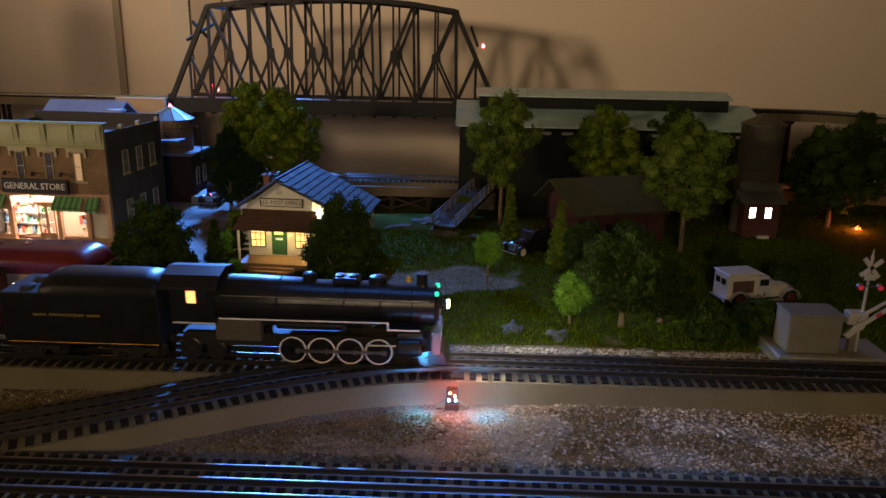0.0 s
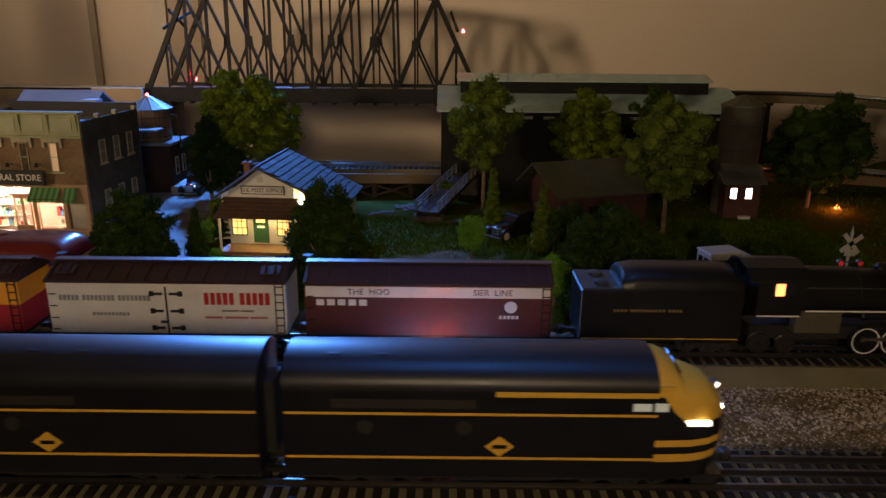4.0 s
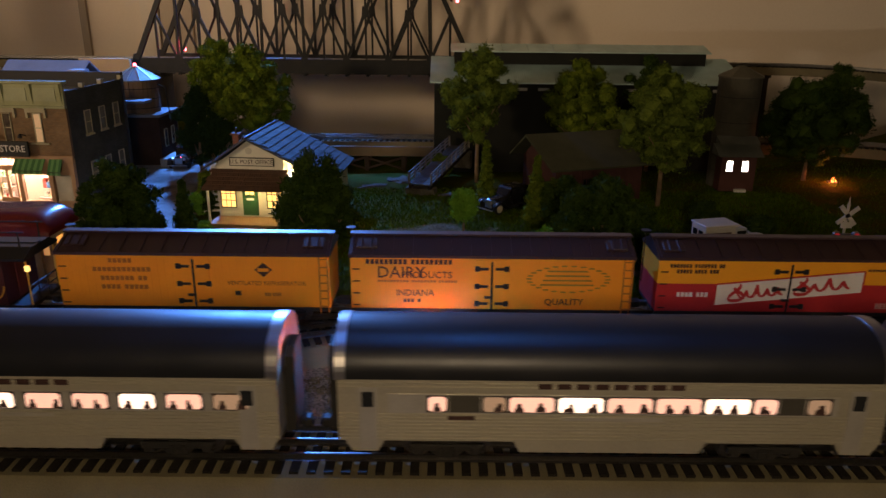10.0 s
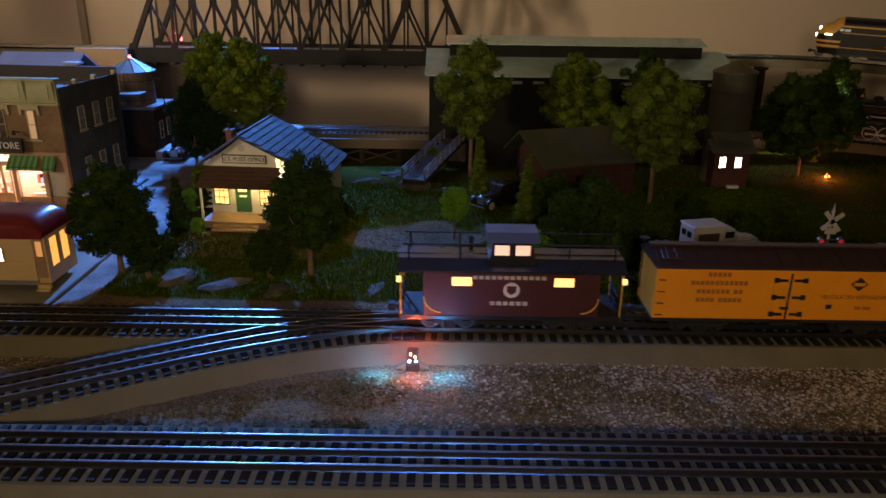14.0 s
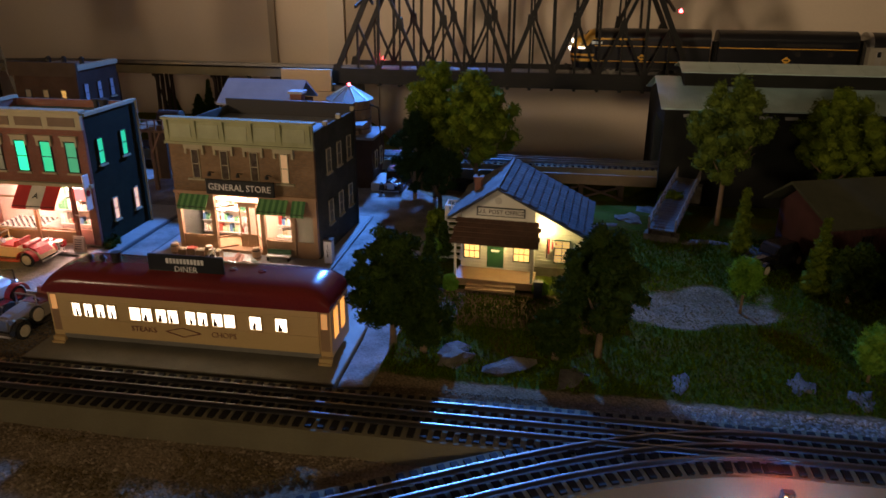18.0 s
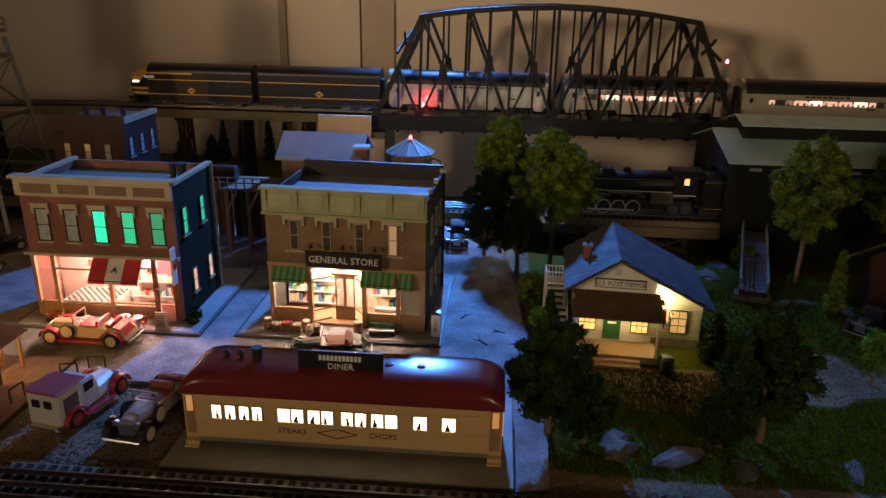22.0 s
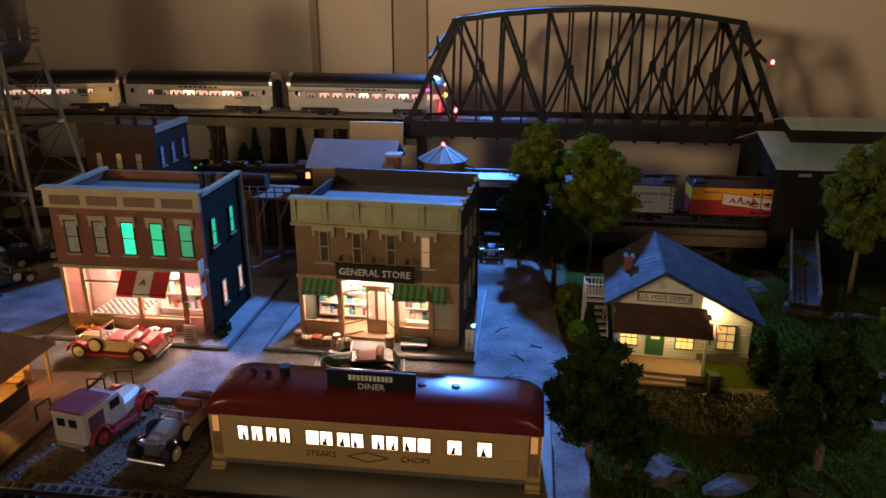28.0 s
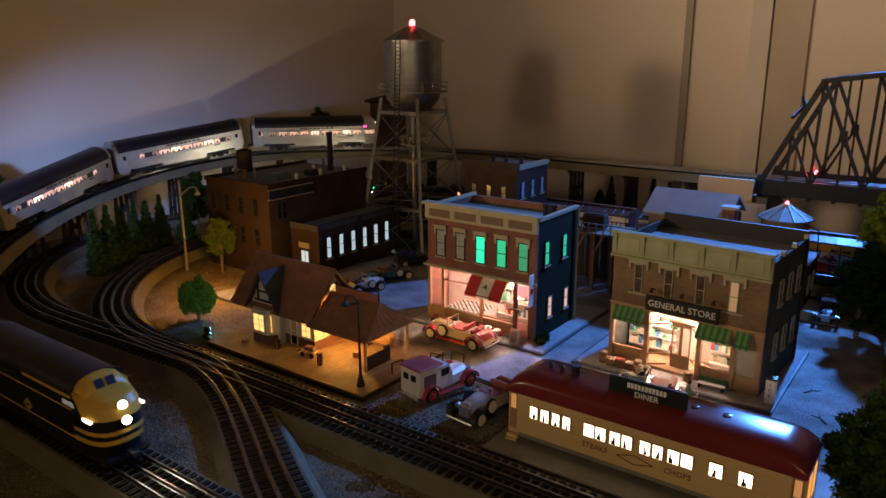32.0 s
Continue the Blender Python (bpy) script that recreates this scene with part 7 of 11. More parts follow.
def scatter(name, pts, r0, r1, material, label, category, flat=0.7):
    octa = np.array([(1, 0, 0), (-1, 0, 0), (0, 1, 0), (0, -1, 0), (0, 0, 1), (0, 0, -0.6)], float)
    faces = np.array([(0, 2, 4), (2, 1, 4), (1, 3, 4), (3, 0, 4), (2, 0, 5), (1, 2, 5), (3, 1, 5), (0, 3, 5)])
    n = len(pts)
    r = rngs.uniform(r0, r1, n) * (0.7 + 0.6 * rngs.random(n))
    a = rngs.uniform(0, 6.28, n)
    o = np.repeat(octa[None], n, 0) * (1 + rngs.uniform(-0.35, 0.35, (n, 6, 1)))
    x = o[..., 0] * np.cos(a)[:, None] - o[..., 1] * np.sin(a)[:, None]
    y = o[..., 0] * np.sin(a)[:, None] + o[..., 1] * np.cos(a)[:, None]
    v = np.stack([x, y, o[..., 2] * flat], -1) * r[:, None, None] + np.array(pts)[:, None, :]
    f = (faces[None] + 6 * np.arange(n)[:, None, None]).reshape(-1, 3)
    me = bpy.data.meshes.new(name)
    me.from_pydata(v.reshape(-1, 3).tolist(), [], f.tolist())
    me.materials.append(material)
    return tagged(new(name, me), label, category, kind="stuff")


def spots(n, x0, x1, y0, y1, keep=None, lift=0.0):
    out = []
    while len(out) < n:
        x, y = rngs.uniform(x0, x1), rngs.uniform(y0, y1)
        if keep is None or keep(x, y):
            out.append((x, y, ground_height(x, y) + lift))
    return out


def off_cross(x, y):
    """Clear of the crossover tracks between the two lines."""
    if -0.58 < x < 0.06:
        c = LY + (HY - LY) * ease((0.02 - x) / 0.54)
        return abs(y - c) > 0.05 * (1 + 0.3)
    if -1.16 < x < -0.56:
        c = LY + (HY - LY) * ease((x + 1.12) / 0.52)
        return abs(y - c) > 0.065
    return True


GRAIN = foliage("gravel_grains", (0.15, 0.115, 0.072), (0.31, 0.245, 0.165))
GRAIN_LIT = foliage("lit_pink_gravel", (0.26, 0.21, 0.16), (0.48, 0.40, 0.33))
DIRT = foliage("brown_dirt", (0.05, 0.036, 0.02), (0.15, 0.11, 0.07))
GRAIN_GREY = foliage("grey_ballast", (0.22, 0.20, 0.175), (0.52, 0.47, 0.42))
GRAIN_DK = foliage("dark_turf_crumbs", (0.07, 0.05, 0.022), (0.17, 0.125, 0.06))
scatter("gravel", spots(15000, -1.25, 0.85, 0.496, 0.612, off_cross), 0.0008, 0.0019, GRAIN, "loose tan gravel between the tracks", "gravel")
# pinkish grains, denser to the right: their paleness stands in for lamplight there
scatter("gravel", spots(9000, 0.0, 0.85, 0.498, 0.612, lambda x, y: off_cross(x, y) and rngs.random() < (x + 0.05) * 1.8, 0.0006), 0.0008, 0.0019, GRAIN_LIT, "pinkish gravel between the tracks, paled rightward in place of lamplight", "gravel")
scatter("gravel", spots(5000, -1.3, 0.85, 0.302, 0.412), 0.0008, 0.0018, GRAIN, "loose tan gravel along the bench edge", "gravel")


def dark_patch(x, y):
    return off_cross(x, y) and noise.noise((x * 11, y * 22, 5.0)) > 0.06 + 0.5 * max(0, x - 0.15) and y < 0.6


scatter("dark_crumbs", spots(5000, -0.75, 0.75, 0.50, 0.605, dark_patch, 0.0008), 0.0008, 0.0022, GRAIN_DK, "dark brown turf crumbs on the gravel", "ground cover")
scatter("ballast", spots(5500, -0.05, 0.8, 0.694, 0.735), 0.0009, 0.0021, GRAIN_GREY, "pale grey stone ballast along the rails", "ballast")
scatter("ballast", spots(1800, -0.33, -0.05, 0.696, 0.722), 0.0008, 0.0016, GRAIN, "tan ballast along the rails", "ballast")
scatter("cinders", spots(3500, -0.855, -0.665, 0.705, 0.85), 0.0007, 0.0016, foliage("cinder_grey", (0.07, 0.065, 0.06), (0.17, 0.16, 0.15)), "grey cinders of the parking yard", "gravel")
scatter("gravel", spots(4500, -1.95, -1.2, 0.7, 1.1, lambda x, y: (math.hypot(x + 1.205, y - 1.0575) > 0.46 or math.hypot(x + 1.205, y - 1.0575) < 0.35) and not 0.42 < math.hypot(x + 1.44, y - 1.115) < 0.54), 0.0008, 0.002, GRAIN, "brown gravel round the curves", "gravel")


def on_lawn(x, y):
    if y < 0.742 or x < -0.325:
        return False
    if -0.34 < x < -0.11 and 0.94 < y < 1.13:
        return False
    return bare_patch(x, y) < 0.45


def tufts(n, x0, x1, y0, y1):
    P = np.array(spots(n, x0, x1, y0, y1, on_lawn))
    a = rngs.uniform(0, 6.28, n)
    h = rngs.uniform(0.0022, 0.0055, n)
    w = 0.0009
    d = np.stack([np.cos(a) * w, np.sin(a) * w, np.zeros(n)], 1)
    tip = P + np.stack([rngs.normal(0, 0.0012, n), rngs.normal(0, 0.0012, n), h], 1)
    v = np.stack([P - d, P + d, tip], 1).reshape(-1, 3)
    me = bpy.data.meshes.new("grass")
    me.from_pydata(v.tolist(), [], np.arange(3 * n).reshape(-1, 3).tolist())
    me.materials.append(GRASS)
    tagged(new("grass", me), "short green turf of the lawn", "grass", kind="stuff")


tufts(52000, -0.33, 0.6, 0.742, 1.2)
tufts(9000, 0.3, 1.2, 0.74, 1.5)
scatter("pale_path", spots(2300, -0.12, 0.14, 0.86, 1.04, lambda x, y: bare_patch(x, y) > 0.3), 0.0006, 0.0014, foliage("tan_path_grit", (0.08, 0.065, 0.034), (0.22, 0.18, 0.10)), "sparse tan gravel path over the lawn", "gravel")
scatter("dirt_crumbs", spots(1800, -0.30, -0.10, 0.865, 0.945), 0.0007, 0.0017, DIRT, "brown dirt before the porch", "ground cover")

scatter("street_grit", spots(2600, -1.2, -0.34, 0.86, 1.3, lambda x, y: not (-0.995 < x < -0.735 and y > 0.955) and not (-0.71 < x < -0.44 and y > 0.955), 0.0052), 0.0003, 0.0009, foliage("pale_grit", (0.10, 0.095, 0.085), (0.62, 0.60, 0.56)), "pale grit and dust on the street", "grit", 0.4)
for i, (x, y, a, L) in enumerate(((-0.405, 0.935, 20, 0.040), (-0.392, 0.990, 120, 0.026), (-0.378, 0.915, 75, 0.022), (-0.415, 1.060, 50, 0.024), (-0.372, 1.020, 150, 0.018))):
    tw = thing("twig", "thin dark fallen twig on the street", "twig", pose(x, y, 0.0042, 0, 0, a), group="street twigs")
    bm = BM()
    rod(bm, (-L / 2, 0, 0), (0, 0.002, 0.0004), 0.0007, 0.0006, 5)
    rod(bm, (0, 0.002, 0.0004), (L / 2, -0.001, 0), 0.0006, 0.0003, 5)
    part("stem", bm, WOOD_DARK, tw)
    part("side_shoot", rod(BM(), (0, 0.002, 0.0004), (L * 0.3, 0.009, 0.0002), 0.0005, 0.0003, 5), WOOD_DARK, tw)

# ---- creek trestle and footbridge ----
tre = thing("creek_trestle", "timber trestle carrying the rear track over the creek", "trestle", pose(0, 0, 0))
part("side_girder", box(BM(), -0.42, 1.405, 0.012, 0.01, 1.411, 0.030), mat("girder_tan", (0.17, 0.125, 0.075), None, 0.8, scale=40), tre)
part("side_girder", box(BM(), -0.42, 1.509, 0.012, 0.01, 1.515, 0.030), mat("girder_tan", (0.17, 0.125, 0.075)), tre)
for x in (-0.40, -0.33, -0.26, -0.19, -0.12, -0.05):
    for y in (1.412, 1.445, 1.475, 1.508):
        part("post", box(BM(), x - 0.004, y - 0.004, -0.03, x + 0.004, y + 0.004, 0.012), WOOD_DARK, tre)
    part("cap_beam", box(BM(), x - 0.004, 1.400, 0.006, x + 0.004, 1.52, 0.0125), WOOD_DARK, tre)
    if x < -0.06:
        part("brace", bar(BM(), (x, 1.405, -0.012), (x + 0.07, 1.405, 0.010), 0.003, 0.004), WOOD_DARK, tre)
        part("brace", bar(BM(), (x + 0.07, 1.404, -0.012), (x, 1.404, 0.010), 0.003, 0.004), WOOD_DARK, tre)
fb = thing("footbridge", "small weathered footbridge with pale railings", "footbridge", Matrix.Translation((0.022, 1.272, 0.026)) @ Euler((radians(5), 0, radians(-17))).to_matrix().to_4x4())
for k in range(22):
    part("plank", box(BM(), -0.019, -0.115 + 0.0105 * k, 0, 0.019, -0.1055 + 0.0105 * k, 0.0018), mat("bridge_plank", (0.09, 0.085, 0.08), (0.06, 0.055, 0.05), 0.8, each=0.5), fb)
for s in (-1, 1):
    part("beam", box(BM(), s * 0.016 - 0.002, -0.116, -0.006, s * 0.016 + 0.002, 0.116, 0.0), WOOD_DARK, fb)
    for k in range(9):
        y = -0.112 + 0.028 * k
        part("rail_post", box(BM(), s * 0.0185 - 0.0013, y - 0.0013, 0.0, s * 0.0185 + 0.0013, y + 0.0013, 0.0195), mat("pale_rail", (0.20, 0.18, 0.15)), fb)
    for z in (0.008, 0.0135, 0.019):
        part("rail", bar(BM(), (s * 0.0185, -0.115, z), (s * 0.0185, 0.115, z), 0.0014, 0.0018), mat("pale_rail", (0.20, 0.18, 0.15)), fb)
for y in (-0.108, 0.108):
    part("abutment", box(BM(), -0.024, y - 0.008, -0.036, 0.024, y + 0.008, -0.006), ROCK, fb)

# ---- wall trim ----
set_piece("trim", box(BM(), -0.969, YB - 0.012, ZF, -0.950, YB, ZC), mat("trim_paint", (0.42, 0.35, 0.26), None, 0.7, scale=4), "narrow painted batten on the wall", "trim")
set_piece("trim", box(BM(), -0.798, YB - 0.022, ZF, -0.752, YB, ZC), mat("trim_pale", (0.74, 0.66, 0.53), None, 0.7, scale=4), "pale painted door casing on the wall", "trim")
set_piece("trim", box(BM(), -0.750, YB - 0.012, ZF, -0.664, YB, ZC), mat("trim_panel", (0.58, 0.48, 0.35), None, 0.7, scale=4), "flat painted panel beside the casing", "trim")
set_piece("baseboard", box(BM(), XL, YB - 0.012, ZF, -0.97, YB, ZF + 0.1), mat("trim_pale", (0.74, 0.66, 0.53)), "pale painted baseboard", "trim")
# ---- toy motor cars ----
TYRE = mat("black_rubber", (0.015, 0.015, 0.015), None, 0.8)
WHITEWALL = mat("cream_wheel", (0.62, 0.55, 0.40), None, 0.5)


def wheel_of(parent, x, y, r, rim):
    s = 1 if y > 0 else -1
    w = part("wheel", lathe(BM(), [(r * 0.55, y - s * 0.002), (r * 0.92, y - s * 0.002), (r, y - s * 0.001), (r, y + s * 0.001), (r * 0.92, y + s * 0.002), (r * 0.6, y + s * 0.002)], (x, 0, r), 18, "y"), TYRE, parent)
    part("rim", lathe(BM(), [(r * 0.68, y + s * 0.0019), (r * 0.68, y + s * 0.0024), (r * 0.45, y + s * 0.0020), (r * 0.2, y + s * 0.0030)], (x, 0, r), 16, "y"), rim, w)
    return w


def fender(parent, x, y, r, m, reach=1.45):
    bm = BM()
    n = 8
    ring = []
    for i in range(n + 1):
        a = math.pi * (0.02 + 0.96 * i / n)
        ring.append((x + reach * r * math.cos(a), r + 1.28 * r * math.sin(a)))
    inner = [(px, pz - 0.0012) for px, pz in ring]
    prism(bm, ring + inner[::-1], y - 0.0031, y + 0.0031, "y")
    return part("fender", bm, m, parent)


def auto(name, label, m, body, trim, rim, kind="roadster", seat=None, roof=None, L=0.092):
    """A 1930s toy motor car; +x is forward. kinds: roadster, touring, sedan, van."""
    t = thing(name, label, "car", m, group="toy motor cars")
    h, r, w = L / 2, 0.0082, 0.0125
    fx, rx = h - 0.013, -h + 0.017
    hood0 = h - 0.036
    part("chassis", box(BM(), -h + 0.008, -0.010, 0.006, h - 0.006, 0.010, 0.0085), IRON, t)
    prof = [(hood0, 0.0085), (h - 0.008, 0.0085), (h - 0.007, 0.0185), (h - 0.010, 0.0205), (hood0, 0.0225)]
    bm = BM()
    rings = []
    for x, zt, ww in ((hood0, 0.0228, w), (hood0 + 0.012, 0.0220, w * 0.88), (h - 0.010, 0.0210, w * 0.66), (h - 0.008, 0.0195, w * 0.58)):
        rings.append([bm.verts.new((x, yy * ww, zz)) for yy, zz in ((-1, 0.0085), (-1, zt - 0.004), (-0.6, zt - 0.0008), (0, zt), (0.6, zt - 0.0008), (1, zt - 0.004), (1, 0.0085))])
    for a, b in zip(rings, rings[1:]):
        for i in range(7):
            bm.faces.new((a[i], a[(i + 1) % 7], b[(i + 1) % 7], b[i]))
    bm.faces.new(rings[0])
    bm.faces.new(rings[-1][::-1])
    part("hood", bm, body, t)
    part("radiator", box(BM(), h - 0.0085, -0.0065, 0.0075, h - 0.006, 0.0065, 0.0195, 0.0008), CHROME, t, "bright radiator grille")
    for s in (-1, 1):
        part("headlamp", lathe(BM(), [(0.0016, h - 0.012), (0.0028, h - 0.008), (0.0026, h - 0.0072)], (0, s * 0.0095, 0.0172), 12, "x"), CHROME, t)
        fender(t, fx, s * 0.0155, r, trim)
        fender(t, rx, s * 0.0155, r, trim)
        part("running_board", box(BM(), rx + 0.009, s * 0.0125, 0.0055, fx - 0.009, s * 0.0185, 0.0068), trim, t)
        wheel_of(t, fx, s * 0.0155, r, rim)
        wheel_of(t, rx, s * 0.0155, r, rim)
    part("bumper", rod(BM(), (h + 0.001, -0.016, 0.0075), (h + 0.001, 0.016, 0.0075), 0.0009, n=6), CHROME, t)
    part("bumper", rod(BM(), (-h - 0.001, -0.015, 0.0075), (-h - 0.001, 0.015, 0.0075), 0.0009, n=6), CHROME, t)
    if kind in ("roadster", "touring"):
        part("body", prism(BM(), [(hood0, 0.0085), (hood0, 0.0215), (hood0 - 0.014, 0.0195), (-h + 0.018, 0.0200), (-h + 0.006, 0.0150), (-h + 0.002, 0.0085)], -w, w, "y"), body, t)
        part("seat_well", box(BM(), hood0 - 0.024, -w + 0.002, 0.0185, hood0 - 0.005, w - 0.002, 0.0212), seat or RED_PAINT, t)
        part("seat_back", prism(BM(), [(hood0 - 0.026, 0.019), (hood0 - 0.023, 0.019), (hood0 - 0.025, 0.0265), (hood0 - 0.028, 0.0265)], -w + 0.0015, w - 0.0015, "y"), seat or RED_PAINT, t)
        if kind == "touring":
            part("seat_back", prism(BM(), [(-h + 0.019, 0.019), (-h + 0.022, 0.019), (-h + 0.020, 0.0255), (-h + 0.017, 0.0255)], -w + 0.0015, w - 0.0015, "y"), seat or RED_PAINT, t)
        else:
            part("rear_deck", prism(BM(), [(-h + 0.020, 0.0198), (-h + 0.020, 0.0215), (-h + 0.010, 0.0190), (-h + 0.004, 0.0130), (-h + 0.006, 0.0125)], -w + 0.002, w - 0.002, "y"), trim, t)
        ws = part("windscreen", box(BM(), hood0 - 0.001, -w + 0.001, 0.0215, hood0 + 0.0002, w - 0.001, 0.0225), CHROME, t)
        for y in (-w + 0.001, w - 0.002):
            part("windscreen_post", box(BM(), hood0 - 0.001, y, 0.0225, hood0 + 0.0002, y + 0.001, 0.0305), CHROME, ws)
        part("windscreen_top", box(BM(), hood0 - 0.001, -w + 0.001, 0.0305, hood0 + 0.0002, w - 0.001, 0.0315), CHROME, ws)
        glass("windscreen_pane", box(BM(), hood0 - 0.0006, -w + 0.002, 0.0225, hood0 - 0.0002, w - 0.002, 0.0305), ws)
        part("folded_top", box(BM(), -h + 0.018, -w - 0.0005, 0.0195, -h + 0.024, w + 0.0005, 0.0245, 0.0015), seat or WHITE_PAINT, t)
        part("steering_wheel", lathe(BM(), [(0.0026, 0.0), (0.0032, 0.0), (0.0032, 0.0006), (0.0026, 0.0006)], (0, 0, 0), 12), BLACK, t, at=pose(hood0 - 0.006, 0.005, 0.0240, 0, -50, 0))
        for s in (-1, 1):
            sp = part("spare_wheel", lathe(BM(), [(0.0045, s * 0.0135), (0.0075, s * 0.0135), (0.0078, s * 0.0150), (0.0070, s * 0.0165), (0.0045, s * 0.0165)], (hood0 + 0.005, 0, 0.0155), 16, "y"), TYRE, t)
            part("rim", lathe(BM(), [(0.0062, s * 0.0164), (0.0062, s * 0.0168), (0.002, s * 0.0172)], (hood0 + 0.005, 0, 0.0155), 14, "y"), rim, sp)
    else:
        top = 0.034 if kind == "sedan" else 0.036
        cab0 = hood0 - (0.046 if kind == "sedan" else 0.018)
        if kind == "sedan":
            part("body", prism(BM(), [(hood0 + 0.001, 0.0085), (hood0 + 0.001, 0.0225), (hood0 - 0.004, top - 0.002), (hood0 - 0.008, top), (cab0 + 0.006, top), (cab0, top - 0.004), (-h + 0.004, 0.016), (-h + 0.003, 0.0085)], -w, w, "y"), body, t)
            for s in (-1, 1):
                for a, b in ((hood0 - 0.018, hood0 - 0.007), (hood0 - 0.033, hood0 - 0.020)):
                    part("side_window", box(BM(), a, s * w, 0.0235, b, s * (w + 0.0003), 0.0315), DARK_GLASS, t)
            part("windscreen", prism(BM(), [(hood0 + 0.0012, 0.0235), (hood0 + 0.0016, 0.0235), (hood0 - 0.0032, top - 0.003), (hood0 - 0.0036, top - 0.003)], -w + 0.002, w - 0.002, "y"), DARK_GLASS, t)
        else:
            part("cab", prism(BM(), [(hood0 + 0.001, 0.0085), (hood0 + 0.001, 0.0225), (hood0 - 0.004, top - 0.003), (cab0, top - 0.003), (cab0, 0.0085)], -w, w, "y"), mat("van_silver", (0.55, 0.56, 0.60), None, 0.4), t)
            part("body", box(BM(), -h + 0.002, -w - 0.002, 0.0085, cab0, w + 0.002, top, 0.0012), body, t)
            part("roof", box(BM(), -h + 0.001, -w - 0.003, top, cab0 + 0.004, w + 0.003, top + 0.0022, 0.0009), roof or trim, t)
            for s in (-1, 1):
                part("rear_window", box(BM(), -h + 0.0012, s * 0.0055 - 0.0035, 0.0245, -h + 0.002, s * 0.0055 + 0.0035, 0.0310), DARK_GLASS, t)
                part("side_panel", box(BM(), -h + 0.008, s * (w + 0.002), 0.016, cab0 - 0.006, s * (w + 0.0023), 0.030), mat("panel_dark", (0.12, 0.07, 0.06)) if roof else body, t)
                part("side_window", box(BM(), cab0 + 0.003, s * w, 0.0225, hood0 - 0.004, s * (w + 0.0003), 0.0300), DARK_GLASS, t)
            part("rear_step", box(BM(), -h - 0.002, -0.012, 0.0075, -h + 0.002, 0.012, 0.0092), CHROME, t)
    return t


CREAM_CAR = mat("cream_car_paint", (0.66, 0.52, 0.32), (0.58, 0.45, 0.27), 0.3, coat=0.4)
RED_CAR = mat("red_car_paint", (0.48, 0.03, 0.035), (0.40, 0.025, 0.03), 0.28, coat=0.5)
GREEN_CAR = mat("green_car_paint", (0.02, 0.07, 0.04), (0.015, 0.055, 0.03), 0.28, coat=0.5)
GREY_CAR = mat("bronze_grey_car_paint", (0.40, 0.34, 0.27), (0.33, 0.28, 0.22), 0.3, 0.3, coat=0.4)
BLACK_CAR = mat("black_car_paint", (0.012, 0.012, 0.014), None, 0.25, coat=0.5)
WHITE_VAN = mat("white_van_paint", (0.66, 0.62, 0.54), (0.56, 0.52, 0.45), 0.4)
SZ = 0.0035
auto("roadster", "cream and red roadster with red seats and whitewall wheels", pose(-0.868, 0.940, SZ, 0, 0, 178) @ Matrix.Scale(1.18, 4), CREAM_CAR, RED_CAR, WHITEWALL, seat=RED_CAR, L=0.095)
auto("roadster", "dark green roadster with cream wheels and red seat", pose(-0.571, 0.925, SZ, 0, 0, 190) @ Matrix.Scale(1.15, 4), GREEN_CAR, GREEN_CAR, mat("yellow_wheel", (0.66, 0.52, 0.20)), seat=mat("tan_seat", (0.42, 0.16, 0.10)), L=0.086)
auto("delivery_van", "cream delivery van with red roof and red fenders", pose(-0.797, 0.792, SZ, 0, 0, 80) @ Matrix.Scale(1.22, 4), WHITE_VAN, RED_CAR, mat("red_wheel", (0.40, 0.04, 0.03)), "van", roof=mat("van_red_roof", (0.36, 0.05, 0.045)), L=0.084)
auto("roadster", "bronze grey roadster with chrome front", pose(-0.716, 0.787, SZ, 0, 0, -97) @ Matrix.Scale(1.18, 4), GREY_CAR, BLACK_CAR, WHITEWALL, seat=mat("maroon_seat", (0.22, 0.05, 0.04)), L=0.098)
auto("touring_car", "green open touring car with cream wheels", pose(-1.148, 1.112, SZ, 0, 0, 66), GREEN_CAR, BLACK_CAR, WHITEWALL, "touring", seat=mat("brown_seat", (0.16, 0.07, 0.04)), L=0.088)
auto("touring_car", "white open touring car with cream wheels", pose(-1.142, 1.035, SZ, 0, 0, 70), WHITE_VAN, BLACK_CAR, WHITEWALL, "touring", seat=mat("brown_seat", (0.16, 0.07, 0.04)), L=0.075)
auto("sedan", "black sedan parked by the factory annex", pose(-1.175, 1.215, SZ, 0, 0, 60), BLACK_CAR, BLACK_CAR, WHITEWALL, "sedan", L=0.08)
auto("sedan", "glossy black sedan parked on the lawn path", pose(0.122, 1.088, 0.001, 0, 0, 222), BLACK_CAR, BLACK_CAR, WHITEWALL, "sedan", L=0.098)
auto("ambulance_van", "white van with dark red wheels on the lawn", pose(0.380, 0.893, 0.001, 0, 0, 14) @ Matrix.Scale(1.08, 4), WHITE_VAN, mat("van_grey", (0.4, 0.38, 0.34)), mat("dark_red_wheel", (0.16, 0.03, 0.025)), "van", roof=WHITE_VAN, L=0.094)
auto("farm_truck", "dark truck parked by the pump house", pose(-0.445, 1.352, SZ, 0, 0, -88), BLACK_CAR, BLACK_CAR, TYRE, "sedan", L=0.086)

# ---- shop front clutter ----


